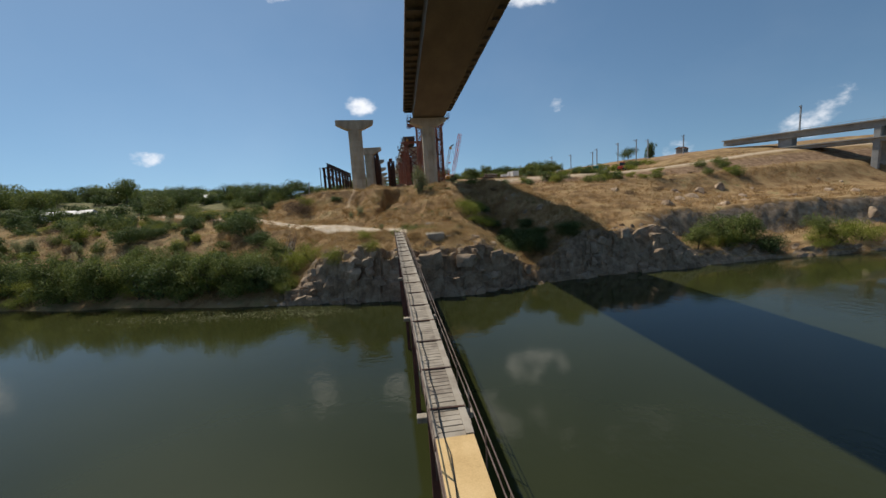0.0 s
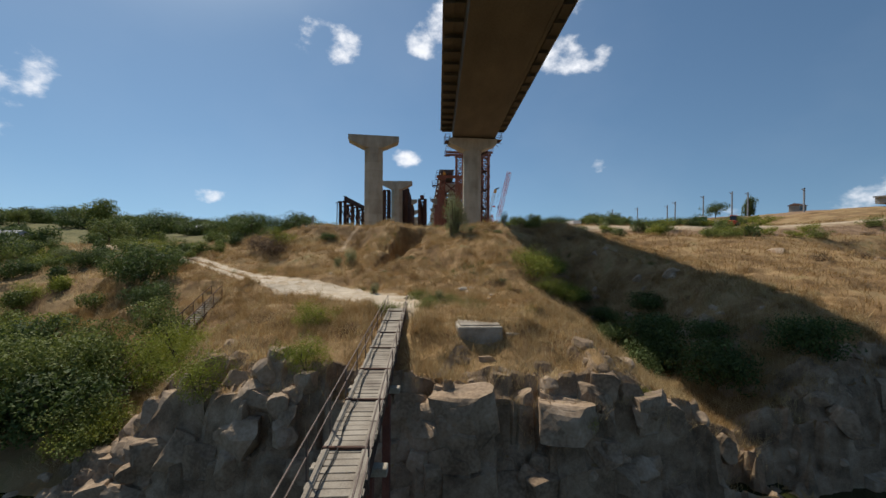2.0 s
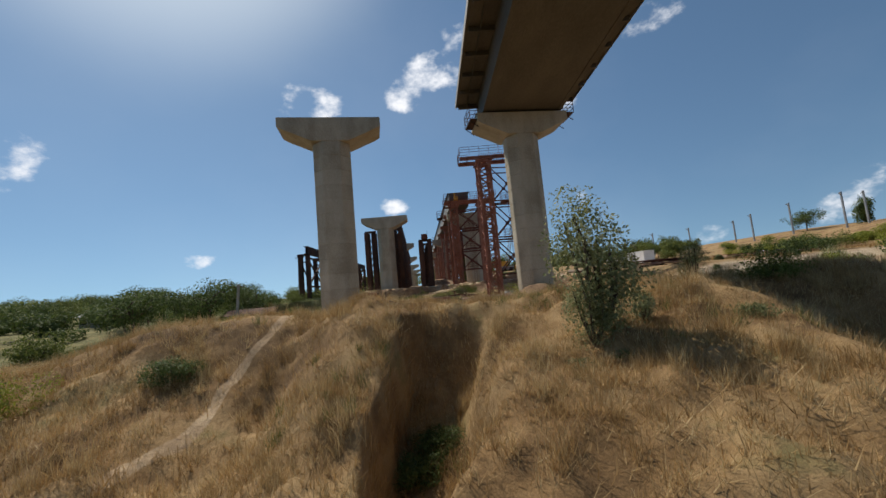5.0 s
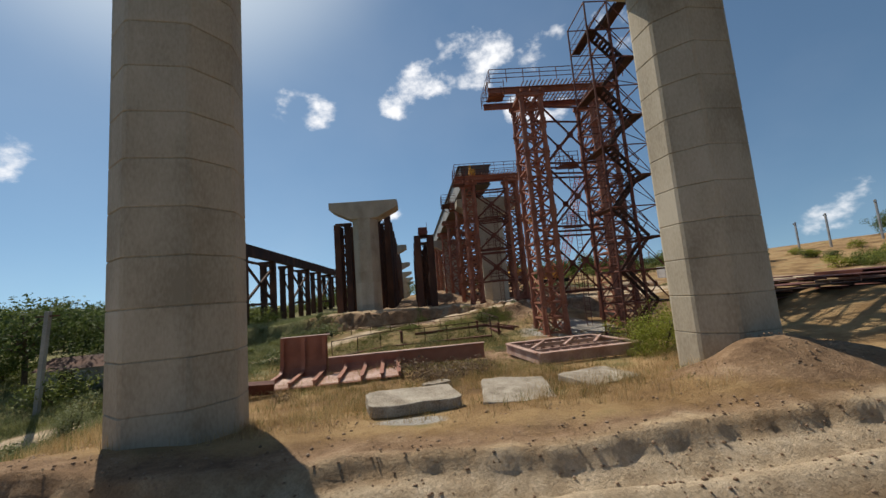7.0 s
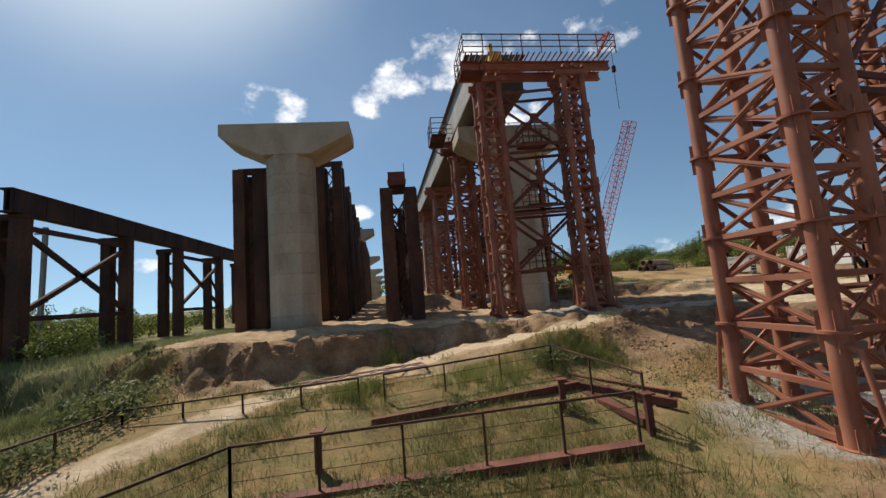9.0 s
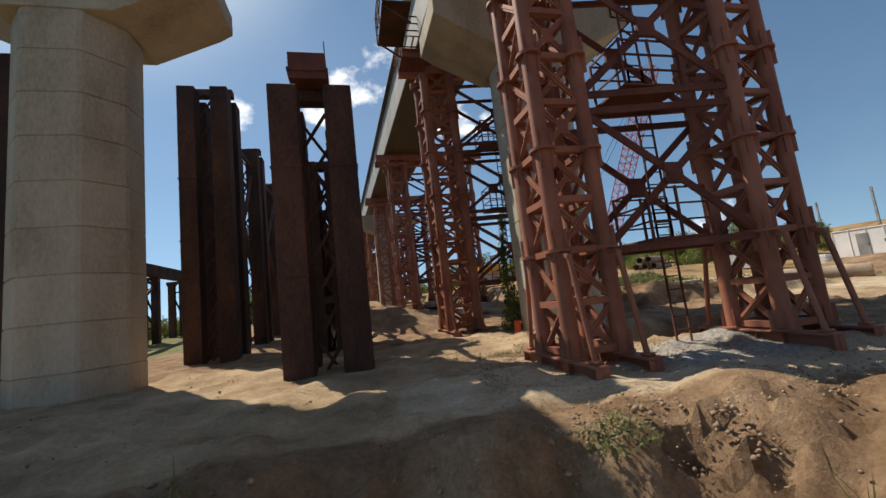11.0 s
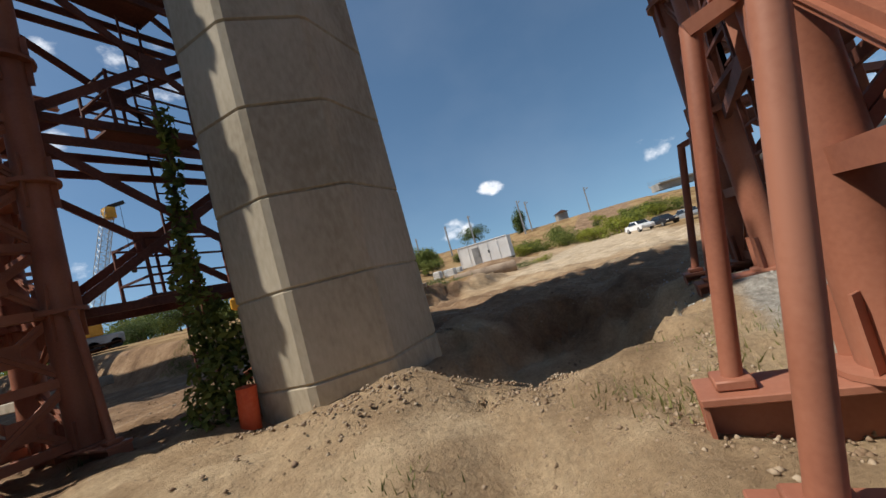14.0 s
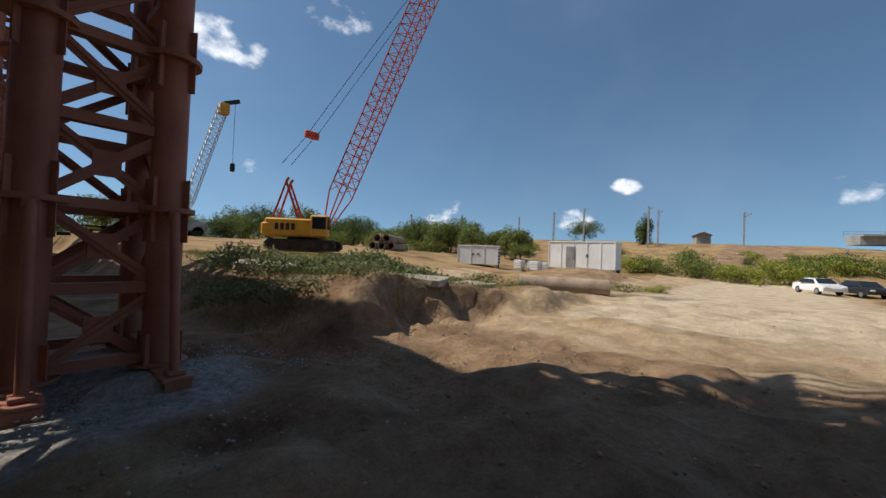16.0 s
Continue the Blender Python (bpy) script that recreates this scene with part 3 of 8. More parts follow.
def path_mask(x, y):
    """Where carts and feet have bared the ground."""
    off, mid = lane_off(x, y)
    m = ss(0.5, -0.15, off + 0.25 * rough(x, y, 0.9, 5.0)) * (1 - 0.7 * ss(0.4, 0.15, mid) * ss(-8, -11, x))
    m = np.maximum(m, 0.8 * np.exp(-((x + 6.05 + 0.12 * np.clip(-51 - y, 0, 9) + 0.2 * np.sin(y)) / 0.38) ** 2) * ss(-63, -60, y) * ss(-46, -50, y))
    m = np.maximum(m, np.exp(-((y + 41.7 - 0.06 * x) / 2.3) ** 2) * ss(-24, -14, x))
    lane2 = -11.2 + 0.32 * (-2 - x) * ss(0, -5, x) - 8.0 * ss(-8, -22, x)
    m = np.maximum(m, np.exp(-((y - lane2) / 0.65) ** 2) * ss(8, 5, x) * ss(-5, -2, x))
    m = np.maximum(m, np.exp(-((x + 2.6 - 1.05 * (y + 11.6)) / (1.1 + 0.03 * (-11 - y))) ** 2) * ss(-10.8, -12.5, y) * ss(-42, -34, y))
    m = np.maximum(m, ss(17, 24, x) * ss(-12, -4, y) * ss(6.0, 3.5, y - 0.12 * np.clip(x - 30, 0, 60)) * ss(78, 66, x))
    m = np.maximum(m, 0.9 * ss(0.2, 1.6, y - edge_line(x)) * ss(5.5, 1.5, y) * ss(-15, -9, x) * ss(16, 11, x))
    m = np.maximum(m, 0.8 * np.exp(-((y - 11 - 0.2 * x) / 3.0) ** 2) * ss(24, 30, x) * ss(50, 40, x))
    m = np.maximum(m, np.exp(-(ramp_off(x, y)[0] / 0.8) ** 4))
    return np.clip(m, 0, 1)


def pale_mask(x, y):
    """Dry pale dust on the beaten ways."""
    off, mid = lane_off(x, y)
    m = ss(0.45, -0.1, off + 0.2 * rough(x, y, 0.9, 5.0)) * (1 - 0.8 * ss(0.42, 0.18, mid) * ss(-8, -11, x))
    m = np.maximum(m, 0.8 * np.exp(-((y + 41.4 - 0.06 * x) / 1.7) ** 2) * ss(-24, -14, x))
    m = np.maximum(m, 0.9 * np.exp(-((x + 2.6 - 1.05 * (y + 11.6)) / (0.9 + 0.03 * (-11 - y))) ** 2) * ss(-10.8, -12.5, y) * ss(-42, -34, y))
    m = np.maximum(m, 0.75 * ss(0.6, 1.4, y - edge_line(x)) * ss(4.6, 3.0, y - edge_line(x)) * ss(1, 4, x) * ss(30, 22, x))
    m = np.maximum(m, 0.7 * ss(20, 27, x) * ss(-12, -4, y) * ss(5.0, 2.5, y) * ss(78, 66, x))
    m = np.maximum(m, 0.8 * np.exp(-((ramp_off(x, y)[0] + 0.2 * rough(x, y, 0.8, 3.0)) / 0.8) ** 4))
    return np.clip(m, 0, 1)


def bare(x, y):
    """Loose dug soil."""
    m = ss(-2.6, -1.2, y - edge_line(x)) * ss(2.0, 0.4, y - edge_line(x)) * ss(-9.5, -6, x) * ss(26, 20, x)
    m = np.maximum(m, ss(-1.0, 1.0, y - edge_line(x)) * ss(-13, -9, x) * ss(19, 16, x) * ss(60, 30, y))
    m = np.maximum(m, 0.95 * ss(13, 18, x) * ss(-9, -5, y) * ss(5.6, 4.4, y))
    m = np.maximum(m, hump(x, y, 12.6, -36.4, 3.4, 2.4) * 1.3)
    m = np.maximum(m, np.exp(-((y + 41.5) / 3.4) ** 2) * ss(-20, -12, x) * 0.95)
    m = np.maximum(m, hump(x, y, 10.8, -12.2, 2.6, 1.9) * 1.1)
    m = np.maximum(m, 0.9 * ss(0.25, 0.75, hump(x, y, 6.5, -25.0, 4.5, 2.6) + 0.35 * wob(x, y, 1.3, 3.0)) + 0.8 * hump(x, y, 11.0, -20.5, 4.0, 2.0))
    m = np.maximum(m, hump(x, y, 44.5, 8.0, 7.0, 5.0) * 1.2)
    m = np.maximum(m, np.exp(-((y - lip_line(x, y) - 0.2) / 0.75) ** 2) * ss(15, 17, x) * ss(42, 34, x))
    return np.clip(m, 0, 1)


def build_ground():
    def axis(*runs):
        out = []
        for a, b, n in runs:
            out.extend(np.linspace(a, b, n, endpoint=False))
        out.append(runs[-1][1])
        return np.array(out)
    xs = axis((-3000, -400, 8), (-400, -90, 24), (-90, -30, 44), (-30, -12, 52), (-12, 2, 84), (2, 20, 115), (20, 36, 56), (36, 90, 60), (90, 260, 44), (260, 3000, 10))
    ys = axis((-3000, -320, 6), (-320, -110, 20), (-110, -98, 12), (-98, -76, 95), (-76, -44, 100), (-44, -38.5, 44), (-38.5, -12, 58), (-12, 7, 120), (7, 14, 24), (14, 60, 56), (60, 260, 32), (260, 3000, 8))
    X, Y = np.meshgrid(xs, ys)
    Z = ground(X, Y)
    nx, ny = len(xs), len(ys)
    # broken rock face
    d = Y - shore(X)
    face = ss(-0.5, 0.6, d) * ss(5.0, 2.5, d) * ss(-14, -8, X) * ss(75, 45, X)
    Z = Z + face * (0.35 * (cell(X / 0.8 + 0.3 * np.sin(Y), Y / 0.7) - 0.5) + 0.3 * wob(X, Y, 0.7, 1.2))
    # clods on dug soil
    clod = bare(X, Y) * ss(-30, -26, X) * ss(36, 30, X) * (1 - 0.7 * path_mask(X, Y))
    Z = Z + clod * (0.09 * wob(X, Y, 0.31, 3.3) + 0.09 * wob(X, Y, 0.55, 1.7) + 0.42 * (cell(X / 0.5 + 0.4 * np.sin(Y * 3), Y / 0.4) - 0.5) * ss(-2.2, -1.2, Y - edge_line(X)) * ss(0.4, -0.1, Y - edge_line(X)) + 0.38 * (cell(X / 0.55 + 0.4 * np.sin(Y * 3), Y / 0.4) - 0.5) * np.exp(-((Y - lip_line(X, Y) - 0.1) / 0.6) ** 2) * ss(15, 17, X))
    vs = np.stack([X.ravel(), Y.ravel(), Z.ravel()], 1)
    idx = np.arange(nx * ny).reshape(ny, nx)
    faces = np.stack([idx[:-1, :-1].ravel(), idx[:-1, 1:].ravel(), idx[1:, 1:].ravel(), idx[1:, :-1].ravel()], 1)
    ob = soup("ground", vs, faces, ground_mat(), "dry grass, bare soil and rock of a river bank", "ground", "structure")
    steep = np.hypot(np.gradient(Z, xs, axis=1), np.gradient(Z, ys, axis=0))
    rockm = np.clip(np.maximum(face * 0.95 * ss(4.2, 2.6, d), ss(0.7, 1.2, steep) * ss(-74, -84, Y) * ss(-14, -8, X)), 0, 1)
    rockm = np.maximum(rockm, 0.8 * ss(40, 55, X) * ss(-60, -75, Y) * ss(1, 3, d) * ss(0.0, 0.6, wob(X, Y, 4.0, 3.0)))
    rockm = rockm * (0.25 + 0.75 * ss(0.35, 0.8, steep))
    soilm = np.clip(bare(X, Y), 0, 1)
    greenm = np.clip(0.95 * ss(-8, -14, X) * ss(-38, -26, Y) + 0.5 * ss(-33, -28, Y) * ss(-8, -13, Y) * ss(14, 8, X) + 0.45 * ss(-22, -34, X)
                     + 0.4 * ss(16, 26, X) * ss(-66, -50, Y) * ss(-10, -20, Y) 
                     + 0.85 * ss(16, 18, X) * ss(5.5, 7, Y) * ss(16, 12, Y) * ss(34, 30, X), 0, 1)
    for name, vals in (("rock", rockm), ("soil", soilm), ("green", greenm), ("track", path_mask(X, Y)), ("dust", pale_mask(X, Y)), ("gravel", np.maximum(np.maximum(hump(X, Y, 12.4, 3.9, 2.8, 2.0), hump(X, Y, 10.2, -5.6, 3.2, 1.5)), np.maximum(0.95 * hump(X, Y, 12.5, -17.5, 4.6, 3.0), 0.85 * hump(X, Y, 0.6, -37.4, 1.5, 0.6))))):
        a = ob.data.attributes.new(name, "FLOAT", "POINT")
        a.data.foreach_set("value", vals.ravel().astype(np.float32))
    rough = rockm[:-1, :-1].ravel() + 0.6 * (cell(X / 0.5, Y / 0.45) > 0.5)[:-1, :-1].ravel() * clod[:-1, :-1].ravel()
    ob.data.polygons.foreach_set("use_smooth", rough < 0.4)
    return ob


build_ground()


def gz(x, y):
    return float(ground(x, y))


bm = bmesh.new()
bmesh.ops.create_grid(bm, x_segments=2, y_segments=2, size=1.0)
bmesh.ops.scale(bm, vec=(3000, 170, 1), verts=bm.verts)
solid("water", bm, WATER, "calm olive-green river water with faint ripples", "river", "", "structure", (0, -210, WATER_Z))


# ---- piers ----
LIFT = 1.37


def octagon(hw, hd, cx, cy):
    """A section with cut corners, each cut rounded by one more point."""
    out = []
    for sx, sy in ((1, -1), (1, 1), (-1, 1), (-1, -1)):
        a, b = Vector((sx * (hw - cx), sy * hd)), Vector((sx * hw, sy * (hd - cy)))
        u = (b - a).normalized()
        run = [a - Vector((sx * 0.07, 0)), a + u * 0.07, b - u * 0.07, b - Vector((0, sy * 0.07))]
        out += run if sx * sy < 0 else run[::-1]
    return [tuple(q) for q in out]


def prism(bm, pts, z0, z1, inset=0.0, ch=0.03):
    """An upright prism with its rims drawn in, so that stacked ones show a joint."""
    rings = []
    for z, k in ((z0, inset), (z0 + ch, 0.0), (z1 - ch, 0.0), (z1, inset)):
        rings.append([bm.verts.new((x - math.copysign(k, x), y - math.copysign(k, y), z)) for x, y in pts])
    n = len(pts)
    for a, b in zip(rings, rings[1:]):
        for i in range(n):
            bm.faces.new((a[i], a[(i + 1) % n], b[(i + 1) % n], b[i]))
    bm.faces.new(rings[0][::-1])
    bm.faces.new(rings[-1])


bm = bmesh.new()
prism(bm, octagon(1.58, 1.42, 0.82, 0.88), 0, LIFT, 0.03)
LIFT_MESH = mesh_of(bm, "lift", CONCRETE)


def cap_mesh():
    bm = bmesh.new()
    prof = [(-4.35, 0), (-4.35, -0.85), (-3.9, -1.15), (-1.62, -2.25), (1.62, -2.25), (3.9, -1.15), (4.35, -0.85), (4.35, 0)]
    a = [bm.verts.new((x, -1.45, z)) for x, z in prof]
    b = [bm.verts.new((x, 1.45, z)) for x, z in prof]
    bm.faces.new(a)
    bm.faces.new(b[::-1])
    for i in range(len(prof)):
        j = (i + 1) % len(prof)
        bm.faces.new((a[j], a[i], b[i], b[j]))
    bmesh.ops.recalc_face_normals(bm, faces=bm.faces)
    bmesh.ops.bevel(bm, geom=list(bm.edges), offset=0.05, segments=2, affect="EDGES", profile=0.6)
    return mesh_of(bm, "cap", CONCRETE)


CAP_MESH = cap_mesh()


def pier(x, y, top, label, rz=0.0, wide=1.0):
    base = gz(x, y) - 0.9
    ob = thing("pier", (x, y, 0), label, "bridge pier", "concrete bridge piers", rz=rz)
    ob.matrix_basis = ob.matrix_basis @ Matrix.Diagonal((wide, wide, 1, 1))
    part("cap", CAP_MESH, CONCRETE, ob, "hammerhead cap").location = (0, 0, top)
    z = top - 2.25
    while z > base:
        z -= LIFT
        part("lift", LIFT_MESH, CONCRETE, ob).location = (0, 0, z)
    for sx in (-3.2, 3.2):
        bm = bmesh.new()
        box(bm, (sx, 0, top + 0.09), (0.7, 0.7, 0.18), bevel=0.02)
        part("bearing_block", bm, SLABC, ob)
    return ob


BARE = "free-standing cast concrete pier with a hammerhead cap and horizontal lift joints"
CARRY = "cast concrete pier with a hammerhead cap carrying the girder"
pier(-6.15, -36.6, 13.6, BARE, 9, 1.07)
pier(-6.0, 1.45, 11.5, BARE)
for k in range(1, 6):
    pier(-6.0 - 0.9 * k, 1.45 + 40 * k, 11.5 - 0.5 * k, BARE)
pier(12.7, -34.0, 13.92, CARRY, 6, 1.08)
pier(10.45, 1.6, 10.95, CARRY)
for k in range(1, 6):
    pier(8.4 - 1.1 * k, 1.45 + 38 * k, 11.2 - 0.1 * k, CARRY)


# ---- girders ----
def sweep(ob, name, prof, a, b, material, lab=""):
    """A bar of the given profile (across, up) from a to b along the bridge."""
    bm = bmesh.new()
    p = [bm.verts.new((a[0] + u, a[1], a[2] + v)) for u, v in prof]
    q = [bm.verts.new((b[0] + u, b[1], b[2] + v)) for u, v in prof]
    bm.faces.new(p)
    bm.faces.new(q[::-1])
    for i in range(len(prof)):
        j = (i + 1) % len(prof)
        bm.faces.new((p[j], p[i], q[i], q[j]))
    bmesh.ops.recalc_face_normals(bm, faces=bm.faces)
    return part(name, bm, material, ob, lab)


def girder():
    """The finished deck over the river: a steel box with ribbed cantilevers."""
    ob = thing("box_girder", (0, 0, 0), "steel box girder with a ribbed cantilever deck, weathered brown underneath", "bridge girder")
    a, b = Vector((13.56, -190.6, 16.77)), Vector((12.95, -32.4, 14.11))
    hb, w = 3.97, 6.45
    sweep(ob, "box_body", [(-hb, 0), (hb, 0), (hb + 0.25, 2.2), (-hb - 0.25, 2.2)], a, b, GIRDER)
    sweep(ob, "bottom_lip", [(-hb - 0.15, -0.05), (-hb + 0.25, -0.05), (-hb + 0.25, -0.004), (-hb - 0.15, -0.004)], a, b, GIRDER)
    sweep(ob, "bottom_lip", [(hb - 0.25, -0.05), (hb + 0.15, -0.05), (hb + 0.15, -0.004), (hb - 0.25, -0.004)], a, b, GIRDER)
    sweep(ob, "deck_plate", [(-w, 2.204), (w, 2.204), (w, 2.55), (-w, 2.55)], a, b, GIRDER)
    sweep(ob, "edge_strip", [(-w - 0.06, 2.05), (-w - 0.004, 2.05), (-w - 0.004, 2.62), (-w - 0.06, 2.62)], a, b, FASCIA)
    sweep(ob, "edge_strip", [(w + 0.004, 2.05), (w + 0.06, 2.05), (w + 0.06, 2.62), (w + 0.004, 2.62)], a, b, FASCIA)
    for s in (-1, 1):
        sweep(ob, "stringer", [(s * 5.3 - 0.03, 1.9), (s * 5.3 + 0.03, 1.9), (s * 5.3 + 0.03, 2.2), (s * 5.3 - 0.03, 2.2)], a, b, GIRDER)
    bm = bmesh.new()
    box(bm, (0, 0, 0), (2.0, 0.05, 0.42))
    box(bm, (0, 0, -0.23), (2.0, 0.22, 0.04))
    rib = mesh_of(bm, "rib", GIRDER)
    n = 52
    for k in range(n):
        p = a.lerp(b, (k + 0.8) / n)
        for s in (-1, 1):
            part("rib", rib, GIRDER, ob).location = (p.x + s * 5.25, p.y, p.z + 1.96)
    bm = bmesh.new()
    for k in range(5):
        box(bm, (b.x - 3.0 + 1.5 * k, b.y - 0.06, b.z + 1.1), (0.06, 0.3, 2.1))
    part("end_stiffener", bm, GIRDER, ob)
    return ob


def girder_unfinished():
    """A single narrow box without its deck, launched over the red towers."""
    ob = thing("box_girder", (0, 0, 0), "unfinished steel box girder resting on the red towers and pier caps", "bridge girder")
    a, b = Vector((8.35, -3.5, 11.72)), Vector((-0.4, 230.0, 13.2))
    sweep(ob, "box_body", [(-1.62, 0), (1.62, 0), (1.7, 2.35), (-1.7, 2.35)], a, b, GIRDER)
    sweep(ob, "side_plate", [(-1.76, 0.06), (-1.72, 0.06), (-1.78, 2.5), (-1.82, 2.5)], a, b, FASCIA, "pale primed side plate")
    sweep(ob, "top_flange", [(-2.1, 2.354), (2.0, 2.354), (2.0, 2.42), (-2.1, 2.42)], a, b, GIRDER)
    for s in (-1.5, 1.5):
        sweep(ob, "bottom_lip", [(s - 0.25, -0.05), (s + 0.25, -0.05), (s + 0.25, -0.004), (s - 0.25, -0.004)], a, b, GIRDER)
    return ob


girder()
girder_unfinished()


# ---- lattice towers ----
def tower(left, right, spread, z0, top, label, full=True, knees=True, out=(1.7, 1.9), machine=False, tube_w=0.35, pitch=3.0):
    """A pair of four-tube lattice legs joined by frames; left and right are the legs' centres, spread their tubes' spacing."""
    (x0, y0), (x1, y1) = left, right
    hx, hy = spread[0] / 2, spread[1] / 2
    y = (y0 + y1) / 2
    ob = thing("lattice_tower", (0, 0, 0), label, "support tower", "red lattice support towers")
    h = top - z0
    n = max(4, 2 * round(h / pitch))
    step = h / n
    bm = bmesh.new()
    bar(bm, (0, 0, 0), (0, 0, h), tube_w, n=16)
    for k in range(0, n + 1, 2):
        bar(bm, (0, 0, max(0, k * step - 0.035)), (0, 0, k * step + 0.035), tube_w * 1.6, n=16)
        for a in range(4):
            c, s = math.cos(a * math.pi / 2 + 0.785), math.sin(a * math.pi / 2 + 0.785)
            for up in (0.24, -0.24):
                if 0 < k * step + up < h:
                    box(bm, (tube_w * 0.58 * c, tube_w * 0.58 * s, k * step + up), (0.10, 0.018, 0.42), Matrix.Rotation(a * math.pi / 2 + 0.785, 3, "Z"))
    tube = mesh_of(bm, "tube_column", RED, True)

    def shared(name, a, b, w, hgt):
        bm = bmesh.new()
        bar(bm, a, b, w, hgt)
        bar(bm, Vector(a), Vector(b), hgt * 0.8, w * 0.35)
        return mesh_of(bm, name, RED)
    d1 = shared("brace", (-hx, 0, 0), (hx, 0, step), 0.05, 0.13)
    d2 = shared("brace", (hx, 0, 0), (-hx, 0, step), 0.05, 0.13)
    e1 = shared("brace", (0, -hy, 0), (0, hy, step), 0.05, 0.13)
    e2 = shared("brace", (0, hy, 0), (0, -hy, step), 0.05, 0.13)
    hxm = shared("strut", (-hx, 0, 0), (hx, 0, 0), 0.16, 0.14)
    hym = shared("strut", (0, -hy, 0), (0, hy, 0), 0.16, 0.14)
    bm = bmesh.new()
    box(bm, (0, 0, 0), (0.3, 0.02, 0.34), bevel=0.004)
    gusset = mesh_of(bm, "gusset", RED)
    joined = bmesh.new() if not full else None

    def put(me, loc, name):
        if full:
            part(name, me, RED, ob).location = loc
        else:
            before = len(joined.verts)
            joined.from_mesh(me)
            joined.verts.ensure_lookup_table()
            bmesh.ops.translate(joined, vec=loc, verts=joined.verts[before:])
    for cx, cy in (left, right):
        for ax in (-hx, hx):
            for ay in (-hy, hy):
                part("tube_column", tube, RED, ob).location = (cx + ax, cy + ay, z0)
        for k in range(n):
            z = z0 + k * step
            one = k % 2
            for me, px, py in ((d2 if one else d1, 0, -hy - 0.02), (d1 if one else d2, 0, hy + 0.02), (e1 if one else e2, -hx - 0.02, 0), (e2 if one else e1, hx + 0.02, 0)):
                put(me, (cx + px, cy + py, z), "brace")
            for me, px, py in ((d1 if one else d2, 0, -hy + 0.05), (e2 if one else e1, -hx + 0.05, 0)):
                put(me, (cx + px, cy + py, z), "brace")
            if full:
                put(gusset, (cx, cy - hy, z + step / 2), "gusset")
            for me, px, py in ((hxm, 0, -hy), (hxm, 0, hy), (hym, -hx, 0), (hym, hx, 0)):
                put(me, (cx + px, cy + py, z + (0.12 if k == 0 else 0)), "strut")
        # base: two I-beams along the bridge on a concrete pad
        run = hy * 2 + 1.9
        for ax in (-hx, hx):
            bm = bmesh.new()
            box(bm, (0, 0, -0.03), (0.34, run, 0.05), bevel=0.008)
            box(bm, (0, 0, -0.27), (0.03, run, 0.42))
            box(bm, (0, 0, -0.50), (0.34, run, 0.04), bevel=0.008)
            for q in (-run / 2 + 0.02, -hy, 0, hy, run / 2 - 0.02):
                box(bm, (0, q, -0.27), (0.30, 0.025, 0.42))
            part("base_beam", bm, RED, ob).location = (cx + ax, cy, z0)
        bm = bmesh.new()
        box(bm, (0, 0, -0.72), (hx * 2 + 1.2, run + 0.6, 0.4), bevel=0.03)
        part("footing", bm, SLABC, ob, "cast concrete footing").location = (cx, cy, z0)
        if knees:
            for ay in (-1, 1):
                for ax in (-hx, hx):
                    bm = bmesh.new()
                    bar(bm, (cx + ax, cy + ay * (hy + 0.75), z0), (cx + ax, cy + ay * (hy + 0.40), z0 + 2.12), 0.115, n=16)
                    bar(bm, (cx + ax, cy + ay * (hy + 0.44), z0 + 2.08), (cx + ax, cy + ay * hy, z0 + 2.2), 0.14, 0.09)
                    box(bm, (cx + ax, cy + ay * (hy + 0.75), z0 + 0.03), (0.2, 0.2, 0.06), bevel=0.01)
                    part("knee_strut", bm, RED, ob, "", True)
        bm = bmesh.new()
        for ay in (-hy, hy):
            box(bm, (0, ay, 0.16), (hx * 2 + 0.8, 0.26, 0.32), bevel=0.01)
        for ax in (-hx, 0, hx):
            box(bm, (ax, 0, 0.42), (0.2, hy * 2 + 0.8, 0.2), bevel=0.01)
        part("head_frame", bm, RED, ob).location = (cx, cy, top)
    if joined is not None:
        tagged(part("bracing", joined, RED, ob), kind="stuff")
    # cross frames between the legs
    xa, xb = x0 + hx, x1 - hx
    for k in range(3):
        za, zb = z0 + h * (0.16 + 0.27 * k), z0 + h * (0.16 + 0.27 * (k + 1)) - 0.4
        for ay in (-hy, hy):
            bm = bmesh.new()
            ya, yb = y0 + ay, y1 + ay
            bar(bm, (xa, ya, za), (xb, yb, zb), 0.06, 0.16)
            bar(bm, (xb, yb, za), (xa, ya, zb), 0.06, 0.16)
            bar(bm, (xa, ya, za), (xb, yb, za), 0.07, 0.16)
            bar(bm, (xa, ya, zb), (xb, yb, zb), 0.07, 0.16)
            box(bm, ((xa + xb) / 2, (ya + yb) / 2, (za + zb) / 2), (0.5, 0.09, 0.5), bevel=0.01)
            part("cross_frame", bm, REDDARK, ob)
        if not full:
            continue
        # small railed landing with a ladder
        xm, zl = xa + (xb - xa) * 0.5, za + 0.14
        bm = bmesh.new()
        box(bm, (xm, y, zl), (1.7, 1.2, 0.05))
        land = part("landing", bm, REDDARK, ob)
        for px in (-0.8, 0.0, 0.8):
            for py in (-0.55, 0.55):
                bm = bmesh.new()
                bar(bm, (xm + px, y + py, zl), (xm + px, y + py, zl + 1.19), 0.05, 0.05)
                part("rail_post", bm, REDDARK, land)
